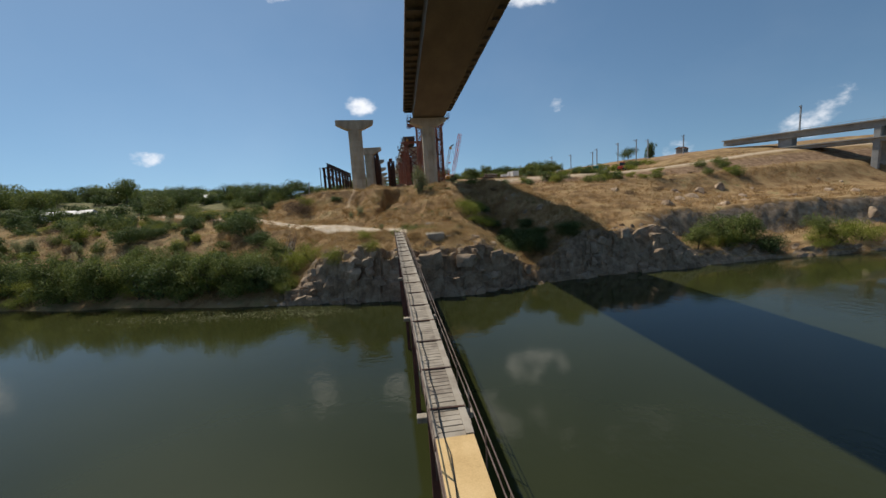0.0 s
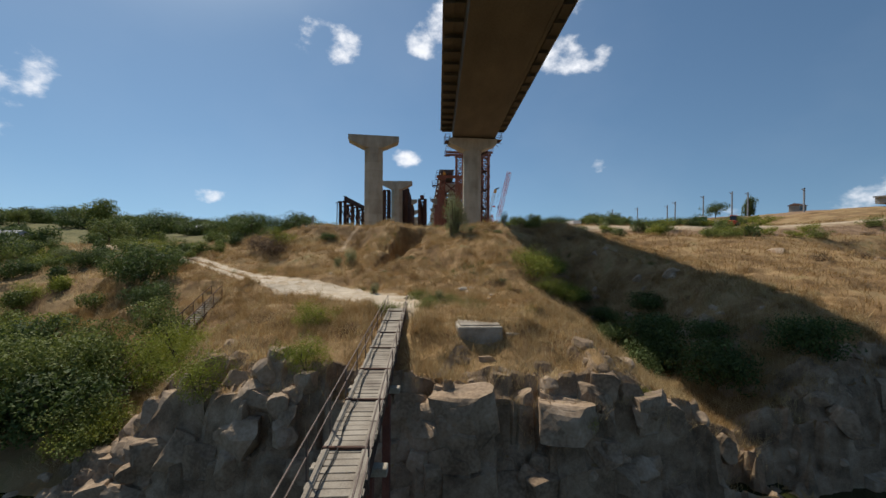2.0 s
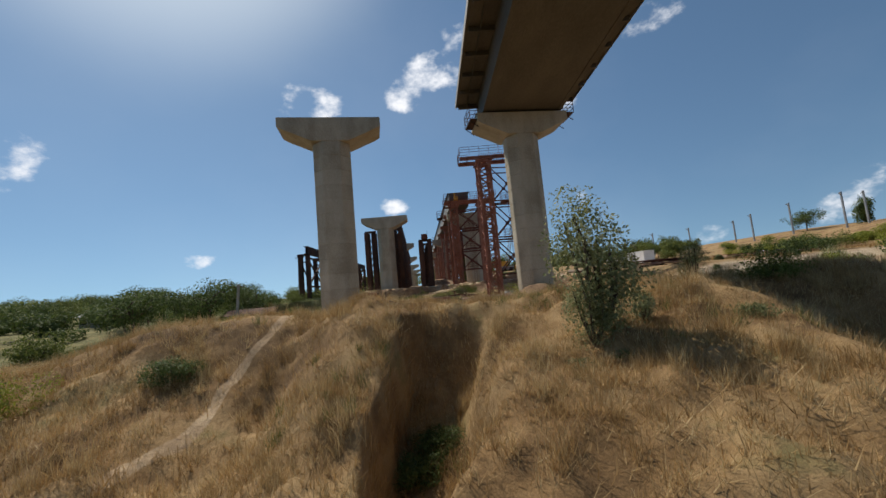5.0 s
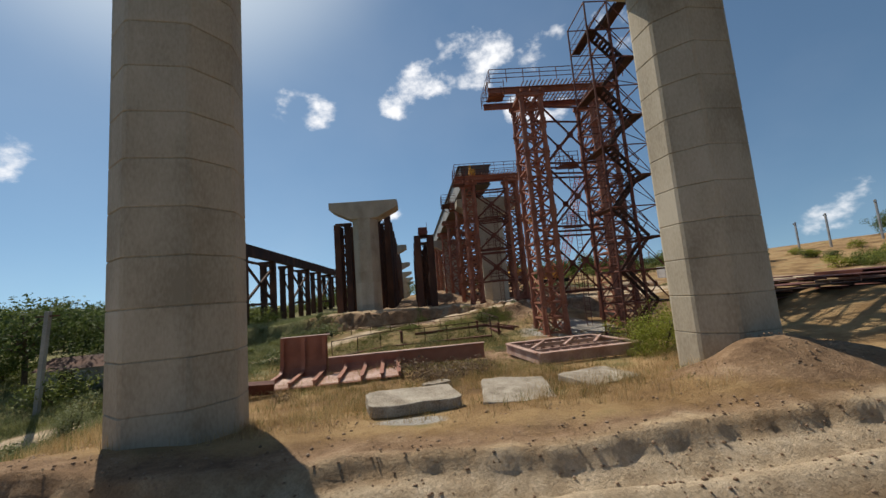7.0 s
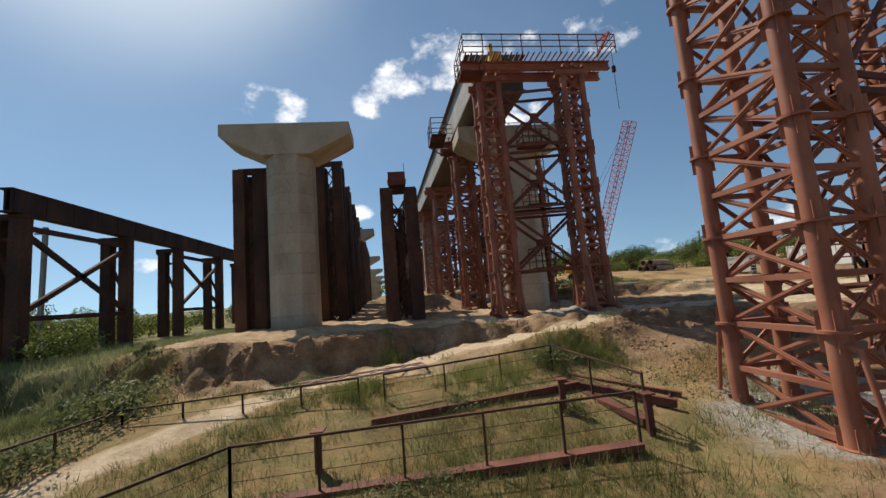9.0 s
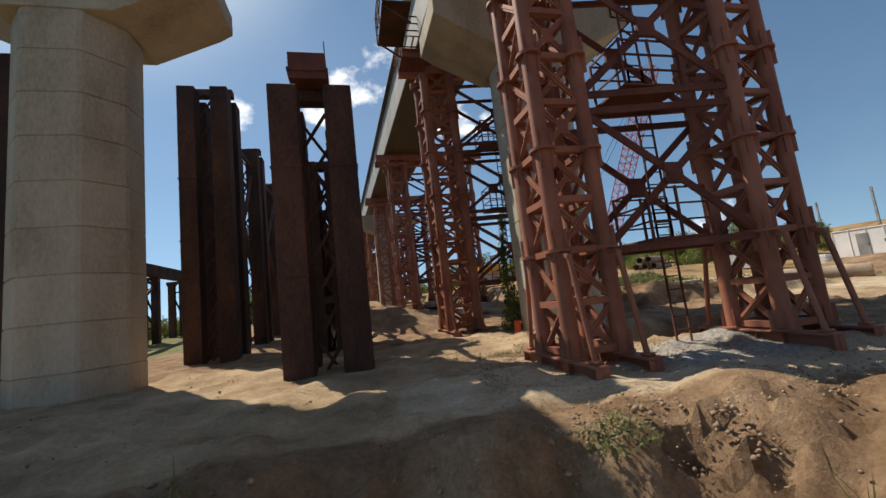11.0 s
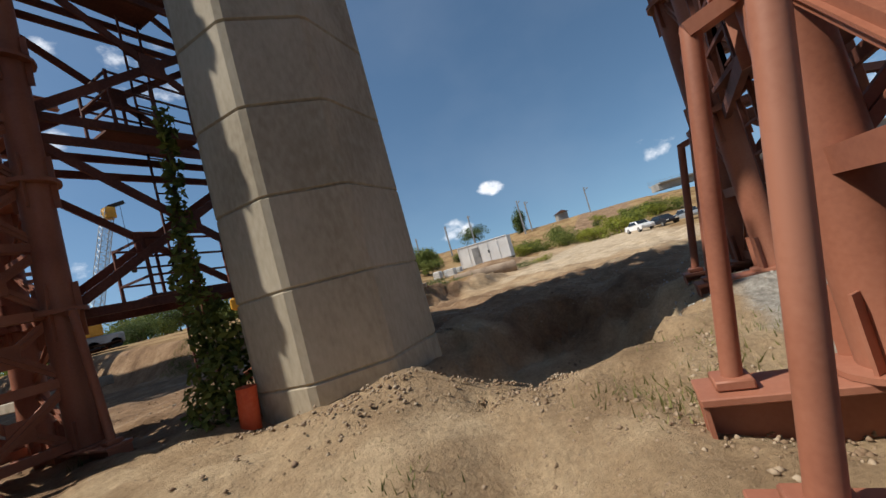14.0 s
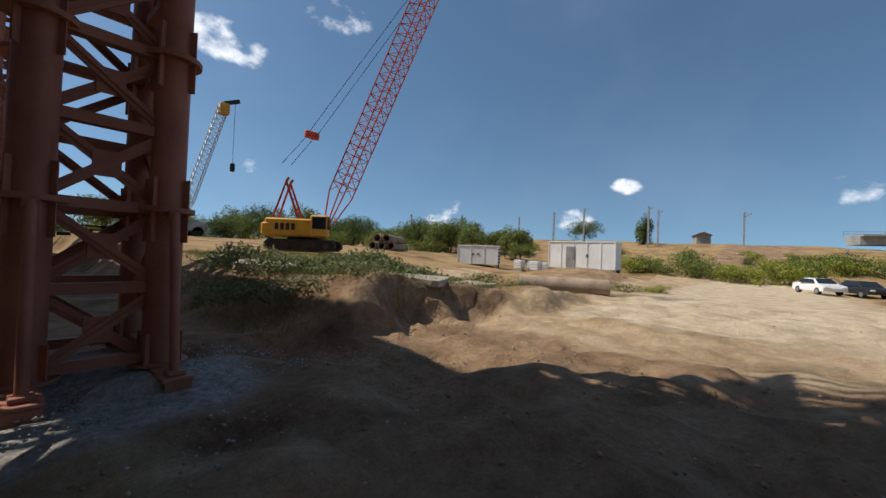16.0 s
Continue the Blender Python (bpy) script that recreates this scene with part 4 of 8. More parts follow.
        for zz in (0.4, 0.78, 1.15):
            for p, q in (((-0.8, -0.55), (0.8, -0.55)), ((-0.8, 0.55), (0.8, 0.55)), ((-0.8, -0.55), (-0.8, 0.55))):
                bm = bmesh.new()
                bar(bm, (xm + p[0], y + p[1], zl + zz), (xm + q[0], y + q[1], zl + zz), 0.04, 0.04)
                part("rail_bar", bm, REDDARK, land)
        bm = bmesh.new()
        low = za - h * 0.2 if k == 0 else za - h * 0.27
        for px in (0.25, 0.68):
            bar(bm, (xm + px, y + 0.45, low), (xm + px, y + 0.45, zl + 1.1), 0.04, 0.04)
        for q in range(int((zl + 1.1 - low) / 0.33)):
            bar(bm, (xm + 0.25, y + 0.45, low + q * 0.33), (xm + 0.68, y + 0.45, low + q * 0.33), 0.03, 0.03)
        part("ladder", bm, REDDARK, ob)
    # head: two long beams, a grating and a hand rail
    xl, xr = x0 - out[0], x1 + out[1]
    depth = hy + 0.9
    for ay in (-hy, hy):
        bm = bmesh.new()
        box(bm, ((xl + xr) / 2, y + ay, top + 0.54), (xr - xl, 0.3, 0.05))
        box(bm, ((xl + xr) / 2, y + ay, top + 0.76), (xr - xl, 0.03, 0.40))
        box(bm, ((xl + xr) / 2, y + ay, top + 0.98), (xr - xl, 0.3, 0.05))
        part("head_beam", bm, RED, ob)
    if full:
        bm = bmesh.new()
        for k in range(int((xr - xl) / 0.33)):
            px = xl + 0.15 + k * 0.33
            if abs(px - 8.3) < 1.95 and not machine:
                continue
            box(bm, (px, y - (1.0 if abs(px - 8.3) < 2.1 and machine else 0), top + 1.05), (0.07, 2 * depth - (2.0 if abs(px - 8.3) < 2.1 and machine else 0), 0.07))
        part("grating", bm, REDDARK, ob)
        bm = bmesh.new()
        for py in (-depth, depth):
            if py > 0 and not machine and x0 < 10:
                continue
            for k in range(9):
                px = xl + (xr - xl) * k / 8
                bar(bm, (px, y + py, top + 1.0), (px, y + py, top + 2.15), 0.05, 0.05)
            for zz in (1.4, 1.78, 2.15):
                bar(bm, (xl, y + py, top + zz), (xr, y + py, top + zz), 0.045, 0.045)
        for px in (xl, xr):
            for zz in (1.4, 1.78, 2.15):
                bar(bm, (px, y - depth, top + zz), (px, y + depth, top + zz), 0.045, 0.045)
        part("hand_rail", bm, REDDARK, ob)
        # a railed side step one storey lower
        zs, ys = top - 0.3, y - depth
        bm = bmesh.new()
        box(bm, (xl + 0.35, ys + 0.1, zs), (1.3, 1.1, 0.06))
        side = part("side_step", bm, REDDARK, ob)
        for px in (-0.3, 1.0):
            for py in (-0.4, 0.6):
                bm = bmesh.new()
                bar(bm, (xl + px, ys + py, zs), (xl + px, ys + py, zs + 1.3), 0.05, 0.05)
                part("rail_post", bm, REDDARK, side)
        for zz in (0.55, 1.1):
            for qx, qy in ((1.0, -0.4), (-0.3, 0.6)):
                bm = bmesh.new()
                bar(bm, (xl - 0.3, ys - 0.4, zs + zz), (xl + qx, ys + qy, zs + zz), 0.04, 0.04)
                part("rail_bar", bm, REDDARK, side)
    if machine:
        bm = bmesh.new()
        box(bm, (x0 + 0.55, y0 - 0.5, top + 1.5), (0.75, 0.5, 0.7), bevel=0.05)
        box(bm, (x0 + 0.35, y0 - 0.5, top + 2.0), (0.2, 0.3, 0.8), bevel=0.03)
        part("jack", bm, YELLOW, ob, "yellow hydraulic jack")
        bm = bmesh.new()
        bar(bm, (xr - 0.9, y1 - hy, top + 1.1), (xr - 0.5, y1 - hy - 0.9, top + 2.1), 0.12, 0.12)
        bar(bm, (xr - 0.9, y1 - hy, top + 2.0), (xr - 0.5, y1 - hy - 0.9, top + 2.1), 0.1, 0.1)
        part("davit", bm, ORANGE, ob, "orange lifting arm")
        bm = bmesh.new()
        bar(bm, (xr - 0.5, y1 - hy - 0.9, top - 2.6), (xr - 0.5, y1 - hy - 0.9, top + 2.1), 0.03, n=6)
        box(bm, (xr - 0.5, y1 - hy - 0.9, top - 0.2), (0.22, 0.16, 0.4), bevel=0.04)
        part("hoist_rope", bm, BLACK, ob)
    return ob


tower((11.1, -17.55), (17.25, -16.9), (1.6, 2.7), -4.95, 14.5, "tall red lattice tower of steel tubes with a railed head platform", out=(3.4, 1.6), tube_w=0.40, pitch=2.5)
tower((7.08, -4.92), (11.98, -5.52), (1.15, 1.17), -2.36, 11.1, "red lattice tower of steel tubes under the girder's end", out=(1.6, 2.6), machine=True, pitch=2.1)
tower((7.25, 5.75), (13.0, 5.2), (1.35, 1.6), -2.38, 10.62, "red lattice tower of steel tubes under the girder", out=(1.7, 1.6), tube_w=0.44, pitch=2.2)
for k, yy in enumerate((19.5, 33.0, 46.5, 58.0, 72.0, 84.0, 97.0)):
    cx = 7.25 - 0.035 * (yy - 5)
    tower((cx, yy), (cx + 5.8, yy), (1.3, 1.6), gz(cx, yy) + 0.6, 10.62 + 0.0063 * (yy - 5), "red lattice tower of steel tubes under the girder", False, False)


# ---- stair scaffold by the first pier ----
def stair_tower(x, y, z0, top, w=3.2, dpt=3.0):
    ob = thing("stair_scaffold", (x, y, z0), "dark rusty scaffold tower with zigzag stairs beside the red tower", "scaffold")
    h = top - z0
    bm = bmesh.new()
    bar(bm, (0, 0, -0.4), (0, 0, h), 0.13, n=8)
    tube = mesh_of(bm, "upright", REDDARK)
    for px in (0, w / 2, w):
        for py in (0, dpt):
            part("upright", tube, REDDARK, ob).location = (px, py, 0)
    n = round(h / 2.05)
    st = h / n
    for k in range(n + 1):
        z = k * st
        bm = bmesh.new()
        for py in (0, dpt):
            bar(bm, (0, py, z), (w, py, z), 0.09, n=6)
        for px in (0, w / 2, w):
            bar(bm, (px, 0, z), (px, dpt, z), 0.09, n=6)
        part("ledger", bm, REDDARK, ob)
        if k == n:
            break
        bm = bmesh.new()
        for py in (0, dpt):
            bar(bm, (0, py, z), (w / 2, py, z + st), 0.06, n=6)
            bar(bm, (w, py, z), (w / 2, py, z + st), 0.06, n=6)
        bar(bm, (w, 0, z), (w, dpt, z + st), 0.06, n=6)
        part("brace", bm, REDDARK, ob)
        s = 1 if k % 2 else -1
        cx = w / 2
        bm = bmesh.new()
        for py in (0.35, 1.15):
            bar(bm, (cx + s * 0.9, py, z + 0.1), (cx - s * 0.9, py, z + st + 0.1), 0.05, 0.22)
        for q in range(8):
            u = (q + 0.5) / 8
            box(bm, (cx + s * (0.9 - 1.8 * u), 0.75, z + 0.1 + st * u), (0.26, 0.75, 0.04))
        part("stair_flight", bm, RUST, ob)
        bm = bmesh.new()
        for py in (0.3, 1.2):
            bar(bm, (cx + s * 0.9, py, z + 1.1), (cx - s * 0.9, py, z + st + 1.1), 0.05, 0.05)
        part("stair_rail", bm, REDDARK, ob)
        bm = bmesh.new()
        box(bm, (cx - s * 1.25, dpt / 2, z + st + 0.06), (0.7, dpt - 0.2, 0.07))
        part("landing", bm, RUST, ob)
        bm = bmesh.new()
        for zz in (0.5, 1.0):
            bar(bm, (0, dpt, z + zz), (w, dpt, z + zz), 0.045, n=5)
            bar(bm, (0, 0, z + zz), (0, dpt, z + zz), 0.045, n=5)
        part("guard", bm, REDDARK, ob)
    return ob


stair_tower(13.7, -24.6, gz(15, -23), 18.2)


# ---- railed brackets on the pier caps ----
def cap_bracket(x, y, z, w=1.3, rz=0.0):
    ob = thing("cap_platform", (x, y, z), "small dark railed steel platform hung on a pier cap", "work platform", "railed platforms on the pier caps", rz=rz)
    bm = bmesh.new()
    box(bm, (0, 0, -0.03), (w, 2.6, 0.06))
    part("deck", bm, RUST, ob)
    bm = bmesh.new()
    box(bm, (0, 0, 0.022), (w, 0.05, 0.045))
    slat = mesh_of(bm, "slat", RUST)
    for q in range(8):
        part("slat", slat, RUST, ob).location = (0, -1.2 + q * 0.34, 0)
    bm = bmesh.new()
    for px in (-w / 2, w / 2):
        for py in (-1.28, 0, 1.28):
            bar(bm, (px, py, 0), (px, py, 1.25), 0.05, 0.05)
    for zz in (0.45, 0.85, 1.25):
        for py in (-1.28, 1.28):
            bar(bm, (-w / 2, py, zz), (w / 2, py, zz), 0.045, 0.045)
        for px in (-w / 2, w / 2):
            bar(bm, (px, -1.28, zz), (px, 1.28, zz), 0.045, 0.045)
    part("guard", bm, RUST, ob)
    bm = bmesh.new()
    for py in (-1.1, 1.1):
        bar(bm, (-w / 2, py, -0.05), (w / 2 - 0.05, py, -0.75), 0.06, 0.06)
    part("bracket", bm, RUST, ob)
    return ob


cap_bracket(7.75, -34.7, 13.34, 0.9, 6)
cap_bracket(17.75, -33.3, 13.92, 1.2, 6)
cap_bracket(4.7, 1.4, 10.4, 1.1)
cap_bracket(14.6, 1.4, 10.4, 1.1)
cap_bracket(3.3, 39.5, 10.6, 1.1)


# ---- dark trestle and box columns ----
def trestle():
    ob = thing("trestle", (0, 0, 0), "old rusty steel crane trestle on braced legs", "trestle")
    x0, x1, zt = -20.0, -21.3, 5.3
    rows = ((-2.2, 6.4), (13.6, 22.2), (30.0, 38.6), (46.0, 54.6))
    for ya, yb in rows:
        for yy in (ya, yb):
            for xx in (x0, x1):
                bm = bmesh.new()
                zg = gz(xx, yy) - 0.4
                zz = zt if xx == x0 else zt - 0.3
                box(bm, (xx, yy, (zg + zz) / 2), (0.72, 0.72, zz - zg), bevel=0.03)
                box(bm, (xx, yy, zz - 0.1), (0.9, 0.9, 0.2), bevel=0.02)
                part("leg", bm, RUST, ob)
        for xx in (x0,):
            for a, b in (((xx, ya, -0.4), (xx, yb, 4.4)), ((xx, ya, 4.4), (xx, yb, -0.4)), ((xx, ya, -0.6), (xx, yb, -0.6)), ((xx, ya, 4.6), (xx, yb, 4.6))):
                bm = bmesh.new()
                bar(bm, a, b, 0.22, 0.30)
                part("brace", bm, RUST, ob)
        for yy in (ya, yb):
            bm = bmesh.new()
            bar(bm, (x0, yy, 0.5), (x1, yy, 3.8), 0.14, 0.2)
            bar(bm, (x0, yy, 3.9), (x1, yy, 3.9), 0.14, 0.2)
            part("brace", bm, RUST, ob)
            bm = bmesh.new()
            box(bm, ((x0 + x1) / 2 - 0.1, yy, zt - 0.14), (x0 - x1 + 0.9, 0.62, 0.36), bevel=0.02)
            part("head_beam", bm, RUST, ob)
    bm = bmesh.new()
    mid, run = 25.8, 58.0
    box(bm, (x0, mid, 6.62), (0.75, run, 0.08), bevel=0.01)
    box(bm, (x0, mid, 6.0), (0.10, run, 1.2))
    box(bm, (x0 + 0.3, mid, 6.0), (0.06, run, 1.2))
    box(bm, (x0, mid, 5.35), (0.75, run, 0.08), bevel=0.01)
    for k in range(30):
        box(bm, (x0 + 0.34, -3.0 + 1.98 * k, 5.98), (0.03, 0.06, 1.16))
    part("runway_beam", bm, RUST, ob)
    return ob


trestle()


def column_frame(x, y, top, w=0.82, gap=1.55, label="pair of dark rusty steel box columns with a cap beam", lean=0.0, lattice=True, block=False, deep=1.7):
    ob = thing("column_frame", (x, y, 0), label, "steel column", "dark steel column frames", rz=lean)
    zg = gz(x, y) - 0.4
    for s in (-1, 1):
        for yy in (0.0, deep):
            bm = bmesh.new()
            box(bm, (s * gap / 2, yy, (zg + top) / 2), (w, w, top - zg), bevel=0.03)
            for zz in (3.2, 6.4, 9.6):
                if zg + zz < top:
                    box(bm, (s * gap / 2, yy, zg + zz), (w + 0.05, w + 0.05, 0.06))
            part("column", bm, RUST, ob)
    bm = bmesh.new()
    box(bm, (0, deep / 2, top + 0.2), (gap + w, 0.5, 0.4), bevel=0.02)
    part("cap_beam", bm, RUST, ob)
    if lattice:
        n = int((top - zg) / 1.2)
        bm = bmesh.new()
        for k in range(n):
            za, zb = zg + k * 1.2, zg + (k + 1) * 1.2
            bar(bm, (-gap / 2 + w / 2, 0.3, za), (gap / 2 - w / 2, 0.3, zb), 0.05, 0.1)
            bar(bm, (gap / 2 - w / 2, 1.2, za), (-gap / 2 + w / 2, 1.2, zb), 0.05, 0.1)
        part("lacing", bm, RUST, ob)
    if block:
        bm = bmesh.new()
        box(bm, (-0.05, 0.5, top + 0.85), (1.15, 1.1, 0.9), bevel=0.02)
        box(bm, (-0.05, 0.5, top + 0.7), (1.25, 1.2, 0.1))
        part("head_block", bm, REDDARK, ob, "red steel head block")
        bm = bmesh.new()
        bar(bm, (0.5, 0.4, top + 1.3), (0.5, 0.4, top + 2.0), 0.04, n=6)
        part("pin", bm, RUST, ob)
        bm = bmesh.new()
        bar(bm, (gap / 2 - 0.1, 0.2, 2.0), (-gap / 2 + 0.1, 0.2, 4.6), 0.1, 0.06)
        bar(bm, (-gap / 2, 0.3, -0.5), (gap / 2, 0.3, -0.5), 0.12, 0.2)
        part("brace", bm, RUST, ob)
    return ob


column_frame(-9.2, 2.4, 9.0, 0.8, 1.35)
for k in range(9):
    column_frame(-4.6 - 0.3 * k, 8.6 + 8.0 * k, 11.6 - 0.12 * k)
column_frame(1.45, -1.0, 6.05, 0.84, 1.6, "pair of dark steel box columns with a red head block", 0, True, True)
for k, yy in enumerate((5.6, 14.8, 24.3, 34.5)):
    column_frame(1.2 - 0.3 * k, yy, 6.1 - 0.1 * k, 1.05, 1.4)


def row_bracing(xa, za, pts, label):
    """Raking beams that tie a row of column frames together along the bridge."""
    ob = thing("row_bracing", (0, 0, 0), label, "steel bracing")
    for ya, yb in zip(pts, pts[1:]):
        for off in (-0.7, 0.7):
            for p, q in (((xa + off, ya, za[0]), (xa + off, yb, za[1])), ((xa + off, ya, za[1]), (xa + off, yb, za[0])), ((xa + off, ya, za[1] + 0.3), (xa + off, yb, za[1] + 0.3))):
                bm = bmesh.new()
                bar(bm, p, q, 0.16, 0.26)
                part("raking_beam", bm, RUST, ob)
    return ob


row_bracing(1.1, (-0.8, 5.2), (0.9, 5.6, 14.8, 24.3), "dark rusty raking beams between the box columns")
row_bracing(-4.9, (0.5, 9.8), (10.2, 16.6, 24.6, 32.6), "dark rusty raking beams between tall box columns")


# ---- footbridge ----
def footbridge():
    ob = thing("footbridge", (0, 0, 0), "narrow plank footbridge on rusty steel piles over the river", "footbridge")
    a, b = Vector((6.47, -150.0, -13.0)), Vector((3.78, -85.0, -10.83))

    def at(t, off=0.0, up=0.0):
        p = a.lerp(b, t)
        return Vector((p.x + off, p.y, p.z + up))
    length = (b - a).length
    hw = 0.56
    turn = math.atan2(a.x - b.x, b.y - a.y)
    for s in (-hw + 0.08, hw - 0.08):
        bm = bmesh.new()
        bar(bm, at(0, s, -0.24), at(1, s, -0.24), 0.14, 0.36)
        part("stringer", bm, RUST, ob)
    bm = bmesh.new()
    box(bm, (0, 0, 0), (2 * hw, 0.215, 0.05), bevel=0.008)
    plank = mesh_of(bm, "plank", PLANK)
    n = int(length / 0.24)
    ang = math.atan2(b.z - a.z, length)
    rng = random.Random(4)
    t1 = (-129.8 - a.y) / (b.y - a.y)
    for k in range(n):
        p = at((k + 0.5) / n)
        if p.y < -129.8:
            continue
        q = part("plank", plank, PLANK, ob)
        q.matrix_basis = Matrix.Translation(p + Vector((rng.uniform(-0.03, 0.03), 0, rng.uniform(-0.008, 0.008)))) @ Euler((ang, 0, turn + rng.uniform(-0.02, 0.02))).to_matrix().to_4x4()
    for k in range(7):
        bm = bmesh.new()
        ta, tb = t1 * k / 7, t1 * (k + 1) / 7 - 0.0008
        bar(bm, at(ta, 0, 0.02), at(tb, 0, 0.02), 2 * hw - 0.06, 0.03)
        part("plywood_sheet", bm, PLYWOOD, ob, "fresh yellow plywood sheet")
    for s, w in ((hw - 0.12, 0.22), (-hw + 0.09, 0.13)):
        for k in range(12):
            bm = bmesh.new()
            ta, tb = t1 + (1 - t1) * k / 12, t1 + (1 - t1) * (k + 1) / 12 - 0.0006
            bar(bm, at(ta, s, 0.042), at(tb, s, 0.042), w, 0.026)
            part("edge_board", bm, PLANK, ob)
    # battens across the planks and a cable along them
    for k in range(18):
        t = t1 + (1 - t1) * (k + 0.5) / 18
        bm = bmesh.new()
        bar(bm, at(t, -hw, 0.05), at(t, hw, 0.05), 0.07, 0.06)
        part("batten", bm, RUST, ob)
    bm = bmesh.new()
    pts = [at(k / 90, -0.25 + 0.05 * math.sin(k * 1.7), 0.06) for k in range(91)]
    for p, q in zip(pts, pts[1:]):
        bar(bm, p, q, 0.03, n=5)
    part("cable", bm, BLACK, ob)
    for s in (-hw - 0.05, hw + 0.05):
        for up in (0.85, 0.45):
            bm = bmesh.new()
            bar(bm, at(0, s, up), at(1, s, up), 0.028, 0.028)
            part("hand_rail", bm, RUSTPALE, ob)
        m = 34
        bm = bmesh.new()
        bar(bm, (0, 0, -0.3), (0, 0, 0.85), 0.032, 0.032)
        post = mesh_of(bm, "rail_post", RUSTPALE)
        for k in range(m + 1):
            part("rail_post", post, RUSTPALE, ob).location = at(k / m, s)
    for yy in (-146.0, -137.0, -128.0, -119.0, -110.0, -101.0, -96.5):
        t = (yy - a.y) / (b.y - a.y)
        p = at(t)
        bm = bmesh.new()
        box(bm, (p.x, p.y, p.z - 0.55), (1.75, 0.28, 0.2), bevel=0.02)
        part("cross_arm", bm, SLABC, ob, "pale timber cross arm")
        for s in (-0.42, 0.42):
            bm = bmesh.new()
            box(bm, (p.x + s, p.y, (p.z - 0.65 - 20) / 2), (0.26, 0.34, p.z - 0.65 + 20), bevel=0.03)
            part("pile", bm, REDDARK, ob)
    return ob


footbridge()


# ---- hand rails on the working ground ----
def rail_run(pts, up=1.15, posts=1.9, label="rusty steel hand rail with thin wires"):
    ob = thing("guard_rail", (0, 0, 0), label, "guard rail", "rusty guard rails")
    for p, q in zip(pts, pts[1:]):
        p, q = Vector(p), Vector(q)
        bm = bmesh.new()
        bar(bm, p + Vector((0, 0, up)), q + Vector((0, 0, up)), 0.05, 0.05)
        part("top_rail", bm, RUST, ob)
        for w in (0.4, 0.72):
            bm = bmesh.new()
            bar(bm, p + Vector((0, 0, up * w)), q + Vector((0, 0, up * w)), 0.016, n=5)
            part("wire", bm, RUST, ob)
        n = max(1, round((q - p).length / posts))
        for k in range(n + 1):
            c = p.lerp(q, k / n)
            bm = bmesh.new()
            bar(bm, (c.x, c.y, min(c.z, gz(c.x, c.y)) - 0.2), c + Vector((0, 0, up)), 0.05, 0.05)
            part("post", bm, RUST, ob)
        bm = bmesh.new()
        bar(bm, p + Vector((0, 0, -0.02)), q + Vector((0, 0, -0.02)), 0.30, 0.16)
        part("kerb_beam", bm, REDDARK, ob)
    return ob


def on_ground(x, y, up=0.0):
    return (x, y, gz(x, y) + up)


rail_run([(-8.4, -16.6, -4.95), (-7.4, -13.3, -4.9), (-0.4, -13.7, -4.6)])
rail_run([(0.4, -13.8, -4.55), (6.2, -13.0, -4.3), (7.0, -16.9, -4.6)])
rail_run([(-5.5, -21.2, -5.0), (-2.6, -17.6, -4.95), (6.2, -17.8, -4.75)])


def walkway(pts, w, label):
    """Red steel channels lying side by side along a rail."""
    ob = thing("steel_walkway", (0, 0, 0), label, "walkway")
    for p, q in zip(pts, pts[1:]):
        p, q = Vector(p), Vector(q)
        side = Vector((-(q - p).y, (q - p).x, 0)).normalized()
        for s in (-w / 2, w / 2):
            bm = bmesh.new()
            bar(bm, p + side * s, q + side * s, 0.14, 0.22)
            part("channel", bm, REDDARK, ob)
        n = int((q - p).length / 0.5)
        bm = bmesh.new()
        for k in range(n):
            c = p.lerp(q, (k + 0.5) / n)
            bar(bm, c - side * (w / 2 - 0.07), c + side * (w / 2 - 0.07), 0.05, 0.05)
        part("grating_bars", bm, REDDARK, ob)
    return ob


walkway([(0.0, -14.6, -4.42), (6.4, -13.9, -4.22)], 1.0, "rusty red steel walkway frame lying behind the hand rail")
walkway([(6.3, -13.6, -4.2), (8.6, -16.0, -4.5)], 0.8, "rusty red steel channels lying beside the rails")


def stub(x, y, h):
    ob = thing("steel_stub", on_ground(x, y), "short red steel post with a flat head", "steel post", "red steel stubs")
    bm = bmesh.new()
    box(bm, (0, 0, h / 2 - 0.1), (0.16, 0.05, h + 0.2))
    box(bm, (0, 0.08, h / 2 - 0.1), (0.05, 0.2, h + 0.2))
    part("shaft", bm, REDDARK, ob)
    bm = bmesh.new()
    box(bm, (0, 0.04, h), (0.3, 0.3, 0.04), bevel=0.005)
    part("head_plate", bm, REDDARK, ob)


for q in ((5.4, -15.6, 0.9), (6.9, -17.2, 1.0), (-1.0, -16.9, 0.9), (12.4, -33.6, 0.7)):
    stub(*q)


def lying_truss(a, b, w, label):
    """A light welded truss lying on the ground."""
    ob = thing("lying_truss", (0, 0, 0), label, "steel truss")
    a, b = Vector(a), Vector(b)
    side = Vector((-(b - a).y, (b - a).x, 0)).normalized() * w
    for off in (Vector(), side):
        bm = bmesh.new()
        bar(bm, a + off, b + off, 0.07, 0.07)
        part("chord", bm, PINK, ob)
    n = 8
    for k in range(n):
        bm = bmesh.new()
        p, q = a.lerp(b, k / n), a.lerp(b, (k + 1) / n)
        bar(bm, p + (side if k % 2 else Vector()), q + (Vector() if k % 2 else side), 0.045, 0.045)
        part("lacing_bar", bm, PINK, ob)
    bm = bmesh.new()
    bar(bm, b, b + side, 0.08, 0.08)
    part("end_bar", bm, PINK, ob)


